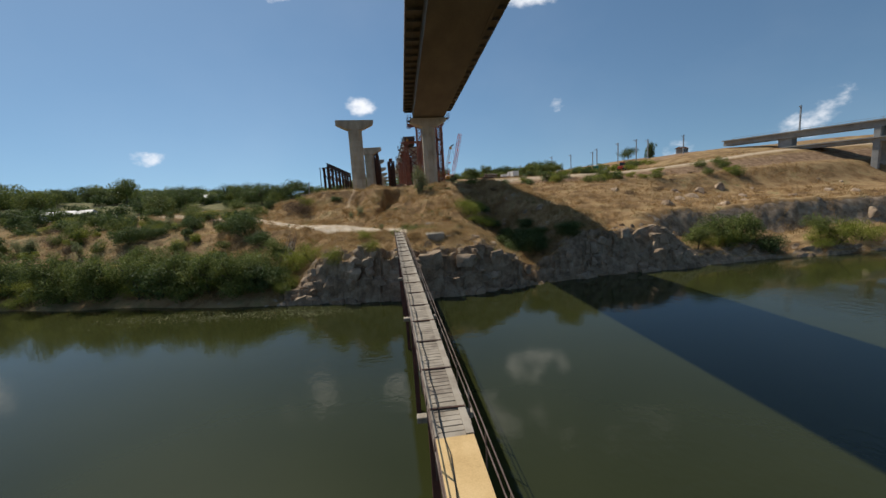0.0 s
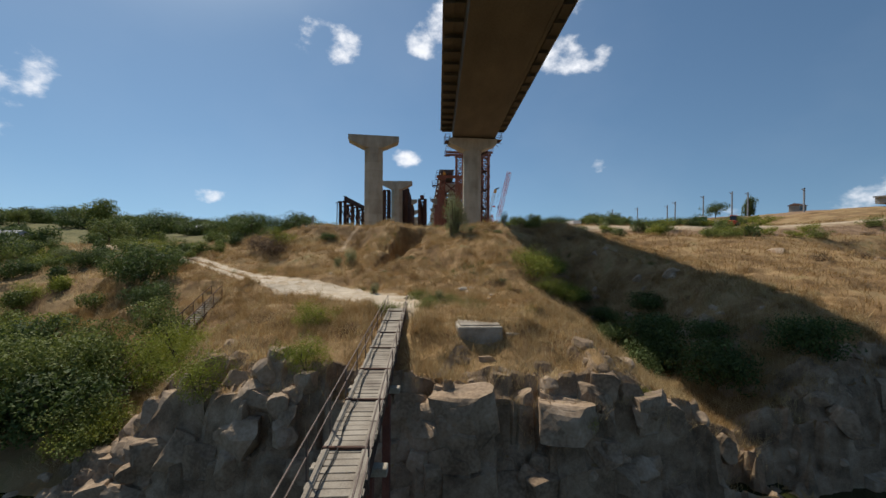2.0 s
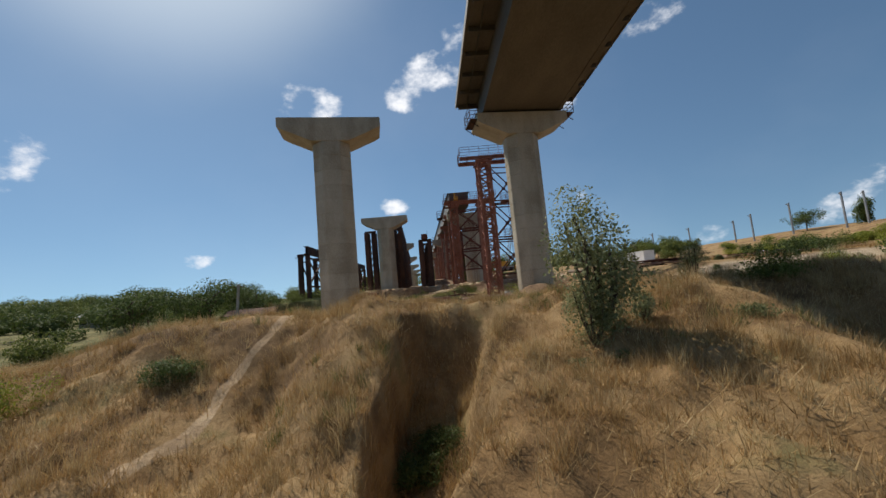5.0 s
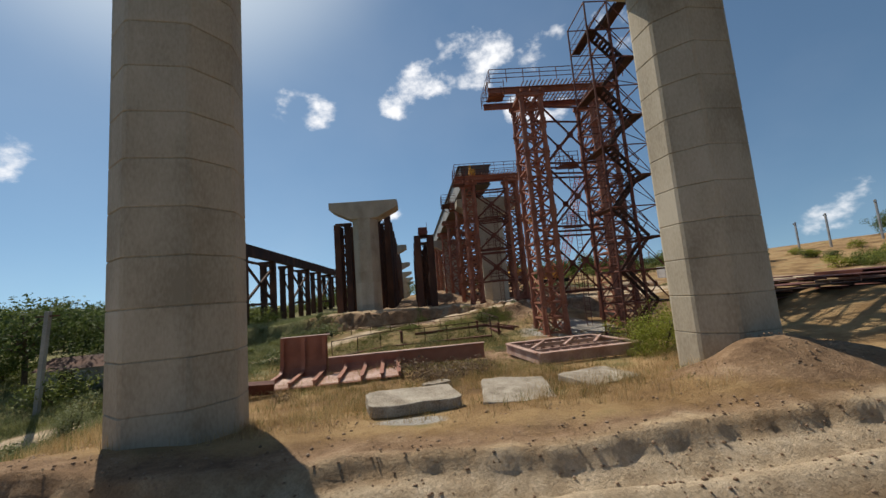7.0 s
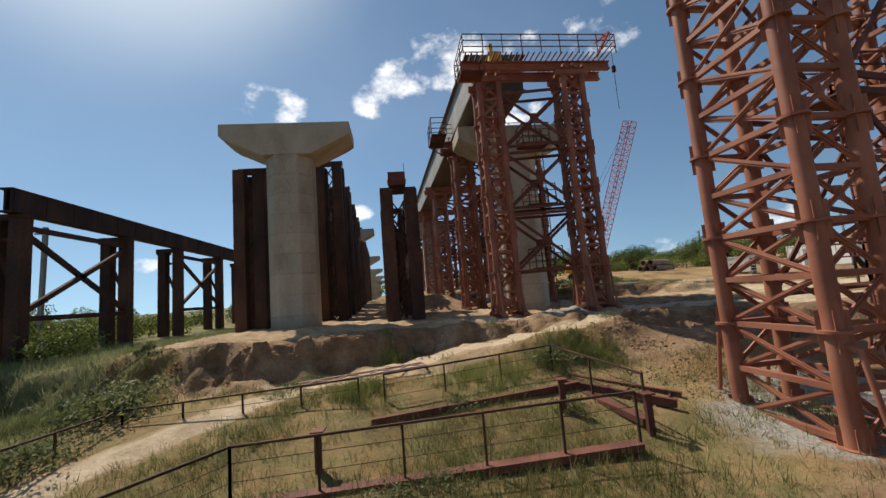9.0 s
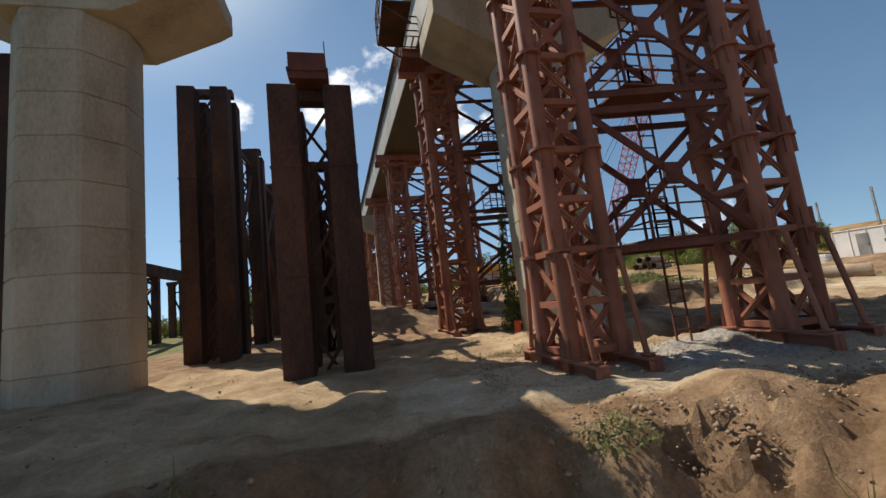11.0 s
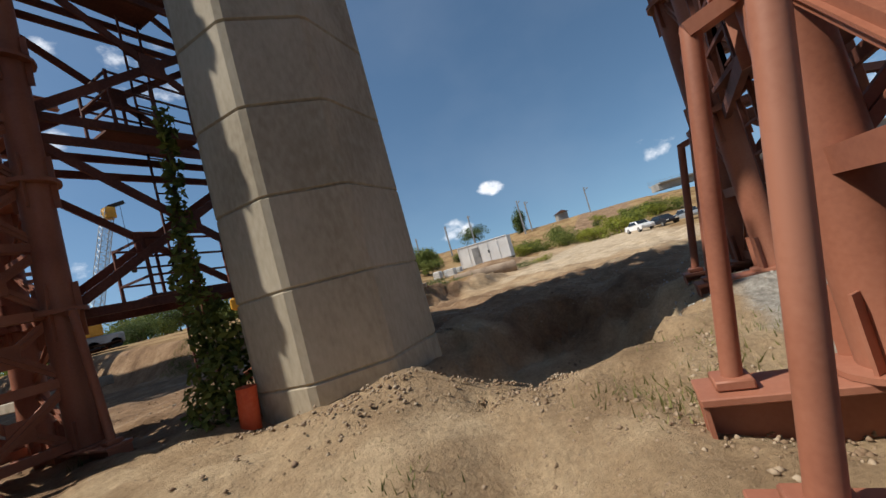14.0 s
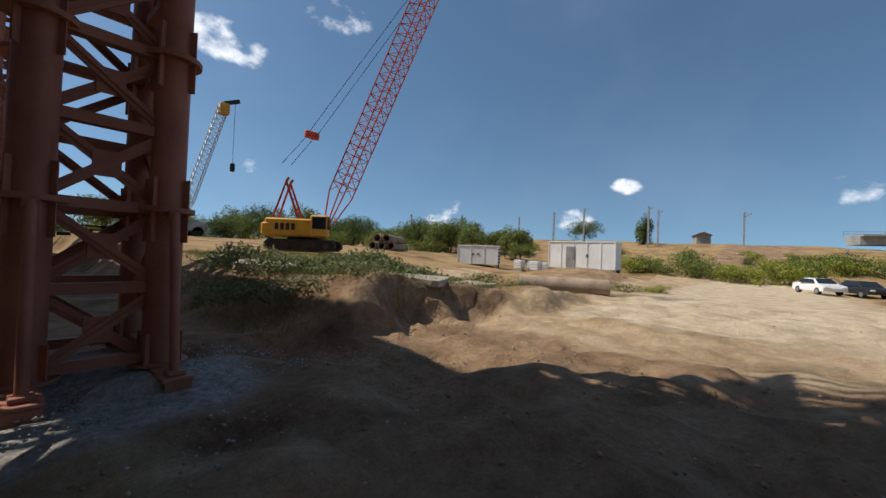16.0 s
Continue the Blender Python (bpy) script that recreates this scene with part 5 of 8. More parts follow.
PINK = ramp_mat("faded_red_paint", [(0.30, 0.17, 0.13), (0.44, 0.29, 0.24), (0.56, 0.42, 0.36)], 1.1, 18, 0.8, bump=0.15)
lying_truss((-2.6, -12.2, gz(-2.6, -12.2) + 0.2), (1.9, -11.4, gz(1.9, -11.4) + 0.25), 0.7, "faded pink steel truss lying in the weeds below the soil bank")


# ---- slabs, trough and scrap on the working ground ----
OLDSLAB = ramp_mat("old_slab_concrete", [(0.16, 0.125, 0.09), (0.33, 0.285, 0.225), (0.47, 0.42, 0.345)], 2.0, 24, 0.95, bump=0.6, mix_fine=0.45)


def slab(x, y, size, rz, tilt, label, up=0.4):
    """A weathered slab with broken corners and crumbled edges."""
    rng = random.Random(int(abs(x * 31 + y * 17)))
    bm = bmesh.new()
    box(bm, (0, 0, 0), size, bevel=0.02)
    bmesh.ops.subdivide_edges(bm, edges=list(bm.edges), cuts=6, use_grid_fill=True)
    hx, hy = size[0] / 2, size[1] / 2
    chips = [(sx, sy, rng.uniform(0.03, 0.30)) for sx in (-1, 1) for sy in (-1, 1)]
    off = Vector((x, y, 0))
    for v in bm.verts:
        for sx, sy, cut in chips:
            d = (v.co.x * sx - hx) + (v.co.y * sy - hy) + cut
            if d > 0:
                v.co.x -= sx * d * 0.5
                v.co.y -= sy * d * 0.5
        a, b = noise.noise_vector(v.co * 1.6 + off), noise.noise_vector(v.co * 6.0 + off)
        v.co += Vector((a.x * 0.07 + b.x * 0.03, a.y * 0.07 + b.y * 0.03, a.z * 0.03 + b.z * 0.014))
    bmesh.ops.transform(bm, matrix=Euler((radians(tilt), radians(tilt * 0.4), 0)).to_matrix().to_4x4(), verts=bm.verts)
    return solid("concrete_slab", bm, OLDSLAB, label, "concrete slab", "dumped concrete slabs", "", (x, y, gz(x, y) + size[2] * up), rz)


slab(0.6, -35.9, (2.9, 1.5, 0.34), 14, 5, "weathered concrete slab lying tilted in dry weeds", 0.9)
slab(4.05, -35.3, (2.3, 2.7, 0.24), -8, 3, "broad flat concrete slab lying in weeds")
slab(7.6, -33.8, (2.5, 1.9, 0.24), 24, 3, "flat concrete slab lying in weeds")
slab(1.4, -32.6, (1.1, 0.9, 0.25), 20, -5, "broken concrete slab half in weeds")
slab(21.5, 6.9, (3.4, 2.0, 0.2), 35, 3, "pale concrete slab lying on the bank's edge")
slab(18.9, 9.2, (4.4, 1.6, 0.2), -30, 4, "long pale concrete slab lying on the bank")
slab(24.5, 6.8, (2.2, 1.4, 0.2), 8, 2, "pale concrete slab beside the pipe")


def retaining_block():
    ob = thing("concrete_block", (8.5, -89.0, gz(8.5, -88.0) - 1.05), "square concrete footing block with a dusty top on the rock's edge", "concrete block", rz=4)
    bm = bmesh.new()
    box(bm, (0, 0, -0.5), (2.3, 2.4, 2.6), bevel=0.05)
    part("body", bm, SLABC, ob)
    bm = bmesh.new()
    box(bm, (0.05, 0.12, 0.83), (2.1, 2.1, 0.07), bevel=0.03)
    box(bm, (1.75, -0.1, -0.1), (0.75, 2.0, 1.1), bevel=0.05)
    part("dust_top", bm, PLANK, ob)


retaining_block()
slab(-6.2, -77.0, (0.8, 0.9, 0.1), 30, 6, "small broken concrete plate in dry grass")


def bent(bm, x0, x1, high, run, thick, back=0.0):
    """A plate bent up from the ground into a wall: floor forward along -y, a round corner, then the wall."""
    line = [(-run, 0.10), (-0.75, 0.10)]
    line += [(-0.75 + 0.65 * math.sin(a), 0.75 - 0.65 * math.cos(a)) for a in (0.3, 0.6, 0.9, 1.2)]
    line += [(-0.09, 0.78), (-0.09 + 0.07 * high, high)] if high > 0.85 else [(-0.11, high)]
    rings = []
    for x in (x0, x1):
        inner, outer = [], []
        for k, (y, z) in enumerate(line):
            ya, za = line[max(0, k - 1)]
            yb, zb = line[min(len(line) - 1, k + 1)]
            d = math.hypot(yb - ya, zb - za)
            ny, nz = -(zb - za) / d, (yb - ya) / d
            inner.append(bm.verts.new((x, y + ny * (thick + back), z + nz * (thick + back))))
            outer.append(bm.verts.new((x, y + ny * back, z + nz * back)))
        rings.append(inner + outer[::-1])
    n = len(rings[0])
    for i in range(n):
        bm.faces.new((rings[0][i], rings[0][(i + 1) % n], rings[1][(i + 1) % n], rings[1][i]))
    half = n // 2
    for r in rings:
        for i in range(half - 1):
            bm.faces.new((r[i], r[i + 1], r[n - 2 - i], r[n - 1 - i]))
    bmesh.ops.recalc_face_normals(bm, faces=bm.faces)


def trough():
    """The red steel formwork that lies on its back in the weeds."""
    ob = thing("steel_formwork", (-6.5, -27.75, gz(-4.0, -28.5) - 0.04), "red steel formwork panels with bent ribs lying in weeds", "formwork", rz=5)
    for x0, x1, high, run in ((0.0, 2.35, 2.05, 3.3), (2.37, 4.3, 0.82, 3.3), (4.32, 6.1, 0.82, 3.1)):
        bm = bmesh.new()
        bent(bm, x0, x1, high, run, 0.03)
        part("bent_panel", bm, RED, ob)
        bm = bmesh.new()
        box(bm, ((x0 + x1) / 2, -run * 0.5 - 0.4, 0.145), (x1 - x0 - 0.2, run - 1.1, 0.02))
        part("dust_sheet", bm, PINK, ob, "pale dust and sand on the floor panel")
    for x, high in ((0.1, 2.0), (1.15, 2.0), (2.2, 2.0), (3.3, 0.8), (4.3, 0.8), (5.2, 0.8), (6.0, 0.8)):
        bm = bmesh.new()
        bent(bm, x - 0.03, x + 0.03, high, 3.2, 0.2, 0.032)
        bent(bm, x - 0.09, x + 0.09, high, 3.2, 0.02, 0.236)
        part("rib", bm, RED, ob)
    bm = bmesh.new()
    box(bm, (1.2, 0.2, 2.06), (2.5, 0.34, 0.05), bevel=0.01)
    part("top_flange", bm, PINK, ob)
    bm = bmesh.new()
    box(bm, (6.6, 0.02, 0.42), (8.4, 0.05, 0.78), Euler((radians(-6), 0, 0)).to_matrix())
    part("back_panel", bm, RED, ob)
    bm = bmesh.new()
    box(bm, (6.6, 0.1, 0.84), (8.5, 0.34, 0.05), bevel=0.01)
    part("top_flange", bm, PINK, ob)
    bm = bmesh.new()
    box(bm, (-0.45, -3.9, 0.34), (2.3, 0.06, 0.55), Euler((radians(28), radians(4), radians(10))).to_matrix())
    box(bm, (-0.45, -3.86, 0.60), (2.3, 0.26, 0.04), Euler((radians(28), radians(4), radians(10))).to_matrix())
    part("loose_plate", bm, REDDARK, ob, "loose rusty plate leaning on the floor panel")
    return ob


trough()


def ribbed_panel():
    ob = thing("ribbed_panel", (8.9, -27.3, gz(8.9, -27.3) + 0.05), "faded pink ribbed steel formwork panel lying on the ground", "formwork", rz=9)
    for yy in (-2.2, 2.2):
        bm = bmesh.new()
        box(bm, (0, yy, 0.28), (5.6, 0.08, 0.5))
        box(bm, (0, yy, 0.56), (5.6, 0.36, 0.05))
        part("side_beam", bm, PINK, ob)
    for xx in (-2.8, 2.8):
        bm = bmesh.new()
        box(bm, (xx, 0, 0.28), (0.08, 4.3, 0.5))
        box(bm, (xx, 0, 0.56), (0.3, 4.04, 0.045))
        part("end_beam", bm, PINK, ob)
    for k in range(9):
        for yy in (-1.6, 1.6):
            bm = bmesh.new()
            box(bm, (-2.3 + k * 0.58, yy, 0.3), (0.05, 1.1, 0.36))
            part("rib", bm, PINK, ob)
    for yy in (-1.0, 1.0):
        bm = bmesh.new()
        box(bm, (0, yy, 0.46), (5.4, 0.1, 0.2))
        part("inner_beam", bm, PINK, ob)
    for k in range(3):
        bm = bmesh.new()
        bar(bm, (-2.6 + 1.8 * k, -0.95, 0.62), (-1.0 + 1.8 * k, 0.95, 0.66), 0.14, 0.1)
        part("brace", bm, PINK, ob)
    return ob


ribbed_panel()


def plate_stack(x, y, rz, layers, size, mat, label, seed):
    """Old steel plates and panels piled askew."""
    rng = random.Random(seed)
    ob = thing("scrap_plates", (x, y, gz(x, y) - 0.1), label, "scrap pile", "scrap steel piles", rz=rz)
    z = 0.0
    for k in range(layers):
        w, d, h = size[0] * rng.uniform(0.6, 1.1), size[1] * rng.uniform(0.6, 1.1), rng.uniform(0.12, 0.3)
        bm = bmesh.new()
        m = Euler((0, 0, rng.uniform(-0.25, 0.25))).to_matrix()
        c = Vector((rng.uniform(-0.6, 0.6), rng.uniform(-0.4, 0.4), z + h / 2))
        box(bm, c, (w, d, 0.04), m)
        for q in range(4):
            box(bm, c + m @ Vector((-w / 2 + w * q / 3, 0, -h * 0.3)), (0.07, d * 0.96, h * 0.62), m)
        part("panel", bm, mat[k % len(mat)], ob)
        z += h
    return ob


for k, (px, py, rz, n, w, d) in enumerate(((24.5, -23.5, 12, 4, 7.0, 2.4), (28.0, -26.5, -10, 4, 5.0, 2.2), (33.0, -22.5, 18, 5, 8.0, 2.6), (39.0, -25.0, -6, 4, 6.5, 2.4), (44.0, -28.0, 10, 4, 7.0, 2.5),
                                           (36.5, -31.0, -20, 3, 6.0, 2.3), (30.0, -17.5, 8, 4, 9.0, 2.5))):
    plate_stack(px, py, rz, n, (w, d), (REDDARK, RUST, PINK, REDDARK), "pile of old ribbed steel panels rusting in weeds", 20 + k)
for q in ((18.0, 31.0, 10), (13.0, 36.0, -15)):
    plate_stack(q[0], q[1], q[2], 3, (6.0, 2.4), (RUST, REDDARK), "pile of dark steel panels beside the crane", 60 + int(q[0]))


# ---- the bank's stair ----
def bank_stair():
    ob = thing("bank_stair", (0, 0, 0), "old steel stair with thin hand rails down the river bank", "outdoor stair")
    a, b = Vector((-13.0, -76.0, gz(-13, -76) + 0.15)), Vector((-11.6, -88.2, gz(-11.6, -88.2) + 0.3))
    for s in (-0.45, 0.45):
        bm = bmesh.new()
        bar(bm, a + Vector((s, 0, -0.1)), b + Vector((s, 0, -0.1)), 0.08, 0.2)
        part("string", bm, RUST, ob)
        bm = bmesh.new()
        bar(bm, a + Vector((s, 0, 1.0)), b + Vector((s, 0, 1.0)), 0.045, 0.045)
        for k in range(9):
            p = a.lerp(b, k / 8) + Vector((s, 0, 0))
            bar(bm, p - Vector((0, 0, 0.6)), p + Vector((0, 0, 1.0)), 0.04, 0.04)
        part("hand_rail", bm, RUST, ob)
    bm = bmesh.new()
    box(bm, (0, 0, 0), (0.9, 0.26, 0.04))
    tread = mesh_of(bm, "tread", PLANK)
    for k in range(36):
        part("tread", tread, PLANK, ob).location = a.lerp(b, (k + 0.5) / 36) + Vector((0, 0, 0.04))


bank_stair()


# ---- yard ----
def container(x, y, rz, size, label, louvre=False):
    L, W, Hh = size
    z = gz(x, y)
    ob = thing("site_container", (x, y, z), label, "container", rz=rz)
    bm = bmesh.new()
    box(bm, (0, 0, 0.1 + Hh / 2), (L, W, Hh), bevel=0.03)
    part("body", bm, WHITE, ob)
    n = int(L / 1.2)
    for k in range(n + 1):
        bm = bmesh.new()
        box(bm, (-L / 2 + L * k / n, -W / 2 - 0.02, 0.1 + Hh / 2), (0.08, 0.05, Hh - 0.1))
        part("seam_post", bm, WHITE, ob)
    bm = bmesh.new()
    box(bm, (0, 0, 0.12 + Hh), (L + 0.12, W + 0.12, 0.09), bevel=0.02)
    part("roof_edge", bm, WHITE, ob)
    for px in (-L / 2 + 0.2, L / 2 - 0.2):
        for py in (-W / 2 + 0.2, W / 2 - 0.2):
            bm = bmesh.new()
            box(bm, (px, py, -0.3), (0.3, 0.3, 0.8))
            part("foot_block", bm, SLABC, ob)
    if louvre:
        for k in range(5):
            bm = bmesh.new()
            box(bm, (L / 2 + 0.03, 0, 0.4 + 0.36 * k), (0.05, W * 0.75, 0.2))
            part("louvre", bm, BLACK, ob)
        for px in (-0.5, 0.1):
            bm = bmesh.new()
            box(bm, (px, -W / 2 - 0.03, 0.1 + Hh * 0.55), (0.3, 0.03, 0.14))
            part("door_handle", bm, BLACK, ob)
    else:
        bm = bmesh.new()
        box(bm, (-0.9, -W / 2 - 0.03, 1.15), (0.85, 0.04, 2.0), bevel=0.008)
        d = part("door", bm, GREYST, ob, "pale grey door")
        bm = bmesh.new()
        box(bm, (-0.55, -W / 2 - 0.07, 1.1), (0.05, 0.05, 0.16))
        part("handle", bm, BLACK, d)
        bm = bmesh.new()
        box(bm, (0.6, -W / 2 - 0.03, 1.3), (0.18, 0.03, 0.3))
        part("notice", bm, BLACK, ob)
    return ob


container(48.5, 11.2, -86, (6.0, 2.4, 2.45), "white flat-roofed site office container on a soil mound")
container(48.9, 23.6, -66, (4.6, 2.0, 2.1), "white generator container with dark louvres", True)


def tank(x, y):
    ob = thing("cage_tank", on_ground(x, y), "white plastic tank in a steel cage on a pallet", "water tank", "white cage tanks")
    bm = bmesh.new()
    box(bm, (0, 0, 0.75), (1.0, 1.0, 1.0), bevel=0.12)
    part("tank", bm, WHITE, ob)
    for k in range(4):
        bm = bmesh.new()
        zz = 0.35 + 0.27 * k
        for s in (-0.53, 0.53):
            bar(bm, (-0.53, s, zz), (0.53, s, zz), 0.03, 0.03)
            bar(bm, (s, -0.53, zz), (s, 0.53, zz), 0.03, 0.03)
        part("cage_hoop", bm, GREYST, ob)
    bm = bmesh.new()
    for q in (-0.4, 0, 0.4):
        box(bm, (q, 0, 0.06), (0.14, 1.1, 0.24))
    part("pallet", bm, PLANK, ob)


for q in ((50.2, 19.0), (51.6, 18.1), (49.8, 16.8), (51.2, 16.4)):
    tank(*q)


def pipe(a, b, dia, mat, label, group="", tilt=0.0):
    a, b = Vector(a), Vector(b)
    ob = thing("large_pipe", tuple((a + b) / 2), label, "pipe", group)
    d = (b - a)
    q = d.to_track_quat("Z", "Y").to_matrix().to_4x4()
    bm = bmesh.new()
    prof = [(dia / 2, -d.length / 2), (dia / 2, d.length / 2), (dia / 2 - 0.06, d.length / 2), (dia / 2 - 0.06, -d.length / 2)]
    n = 28
    rings = [[bm.verts.new((r * math.cos(2 * math.pi * i / n), r * math.sin(2 * math.pi * i / n), z)) for r, z in prof] for i in range(n)]
    for i in range(n):
        j = (i + 1) % n
        for k in range(4):
            m = (k + 1) % 4
            bm.faces.new((rings[i][k], rings[j][k], rings[j][m], rings[i][m]))
    bmesh.ops.recalc_face_normals(bm, faces=bm.faces)
    bmesh.ops.transform(bm, matrix=q, verts=bm.verts)
    part("pipe_wall", bm, mat, ob)
    pr = dia / 2 + 0.03
    for s in (-1, 1):
        bm = bmesh.new()
        c = bmesh.ops.create_cone(bm, cap_ends=False, segments=28, radius1=pr, radius2=pr, depth=0.12)["verts"]
        bmesh.ops.translate(bm, vec=(0, 0, s * (d.length / 2 - 0.1)), verts=c)
        bmesh.ops.transform(bm, matrix=q, verts=bm.verts)
        part("end_band", bm, mat, ob)
    return ob


pipe((31.3, 8.5, gz(31.3, 8.5) + 0.42), (33.7, 4.4, gz(33.7, 4.4) + 0.42), 1.0, PIPEC, "thick weathered pipe lying along the yard's bank")
for k, (u, v) in enumerate(((0, 0.5), (1.1, 0.5), (2.2, 0.5), (0.55, 1.42), (1.65, 1.42))):
    pipe((41.5 + u * 0.6, 34.0 - u * 0.8, gz(42, 33) + v), (47.0 + u * 0.6, 37.2 - u * 0.8, gz(42, 33) + v - 0.1 * k * (k < 3)), 0.95, PIPEC, "big brown steel pipe stacked with others", "stacked pipes")


def car(x, y, rz, paint, label):
    ob = thing("parked_car", on_ground(x, y), label, "car", "cars parked in a row", rz=rz)
    prof = [(-2.15, 0.35), (-2.2, 0.62), (-2.1, 0.86), (-1.25, 0.95), (-0.62, 1.40), (0.75, 1.42), (1.5, 1.0), (2.1, 0.92), (2.2, 0.6), (2.15, 0.33)]
    bm = bmesh.new()
    rows = []
    for yy, k in ((-0.86, 0.0), (-0.8, 1.0), (0.8, 1.0), (0.86, 0.0)):
        rows.append([bm.verts.new((px, yy * (1 if pz < 0.96 else 0.8), pz - (0.03 if k == 0 else 0))) for px, pz in prof])
    for r, s in zip(rows, rows[1:]):
        for i in range(len(prof)):
            j = (i + 1) % len(prof)
            bm.faces.new((r[i], r[j], s[j], s[i]))
    bm.faces.new(rows[0][::-1])
    bm.faces.new(rows[-1])
    bmesh.ops.recalc_face_normals(bm, faces=bm.faces)
    part("body", bm, paint, ob)
    for s in (-1, 1):
        bm = bmesh.new()
        pts = [(-1.12, 0.97), (-0.58, 1.33), (0.7, 1.35), (1.3, 1.0)]
        va = [bm.verts.new((px, s * (0.875 if pz < 1.1 else 0.715), pz)) for px, pz in pts]
        vb = [bm.verts.new((px, s * (0.86 if pz < 1.1 else 0.70), pz)) for px, pz in pts]
        bm.faces.new(va)
        bm.faces.new(vb[::-1])
        for i in range(4):
            bm.faces.new((va[i], vb[i], vb[(i + 1) % 4], va[(i + 1) % 4]))
        part("side_window", bm, GLASS, ob)
    for pa, pb in (((-1.22, 0.985), (-0.66, 1.40)), ((0.80, 1.415), (1.46, 1.03))):
        bm = bmesh.new()
        va = [bm.verts.new((pa[0], -0.7, pa[1])), bm.verts.new((pa[0], 0.7, pa[1])), bm.verts.new((pb[0], 0.6, pb[1])), bm.verts.new((pb[0], -0.6, pb[1]))]
        f = bm.faces.new(va)
        g = bmesh.ops.extrude_face_region(bm, geom=[f])
        bmesh.ops.translate(bm, vec=(0, 0, 0.02), verts=[v for v in g["geom"] if isinstance(v, bmesh.types.BMVert)])
        part("windscreen", bm, GLASS, ob)
    for px in (-1.35, 1.35):
        for s in (-1, 1):
            bm = bmesh.new()
            bar(bm, (px, s * 0.66, 0.31), (px, s * 0.88, 0.31), 0.62, n=20)
            w = part("wheel", bm, BLACK, ob)
            bm = bmesh.new()
            bar(bm, (px, s * 0.87, 0.31), (px, s * 0.895, 0.31), 0.38, n=14)
            part("rim", bm, GREYST, w)
    for px in (-2.18, 2.17):
        for s in (-0.6, 0.6):
            bm = bmesh.new()
            box(bm, (px, s, 0.68), (0.08, 0.34, 0.14), bevel=0.02)
            part("headlight" if px < 0 else "tail_light", bm, WHITE if px < 0 else ORANGE, ob)
    return ob


CARWHITE = ramp_mat("white_car_paint", [(0.68, 0.68, 0.68), (0.78, 0.78, 0.78), (0.82, 0.82, 0.82)], 0.5, 5, 0.25, bump=0)
CARDARK = ramp_mat("dark_car_paint", [(0.02, 0.02, 0.025), (0.03, 0.03, 0.035), (0.045, 0.045, 0.05)], 0.5, 5, 0.25, bump=0)
CARSILVER = ramp_mat("silver_car_paint", [(0.42, 0.43, 0.44), (0.50, 0.51, 0.52), (0.56, 0.57, 0.58)], 0.5, 5, 0.3, metal=0.4, bump=0)
car(61.0, -5.6, 25, CARWHITE, "white hatchback parked on the bare yard")
car(62.0, -8.4, 25, CARDARK, "dark sedan parked between two pale cars")
car(61.0, -11.2, 20, CARSILVER, "silver sedan parked on the bare yard")


def lattice_boom(ob, name, a, b, w, mat, mat2, bands, n):
    """Four chords and their lacing between a and b."""
    a, b = Vector(a), Vector(b)
    u = (b - a).normalized()
    s = u.cross(Vector((0, 0, 1))).normalized() * (w / 2)
    v = u.cross(s).normalized() * (w / 2)
    corners = (s + v, s - v, -s - v, -s + v)
    for c in corners:
        bm = bmesh.new()
        bar(bm, a + c * 0.35, a.lerp(b, 0.12) + c, 0.09, n=6)
        bar(bm, a.lerp(b, 0.12) + c, b + c, 0.09, n=6)
        part("chord", bm, mat, ob)
    bm = bmesh.new()
    for k in range(n):
        t0, t1 = 0.12 + 0.88 * k / n, 0.12 + 0.88 * (k + 1) / n
        for i in range(4):
            c, d = corners[i], corners[(i + 1) % 4]
            bar(bm, a.lerp(b, t0) + c, a.lerp(b, t1) + d, 0.045, n=5)
            bar(bm, a.lerp(b, t1) + d, a.lerp(b, t1) + c, 0.045, n=5)
    tagged(part("lacing", bm, mat2, ob), kind="stuff")


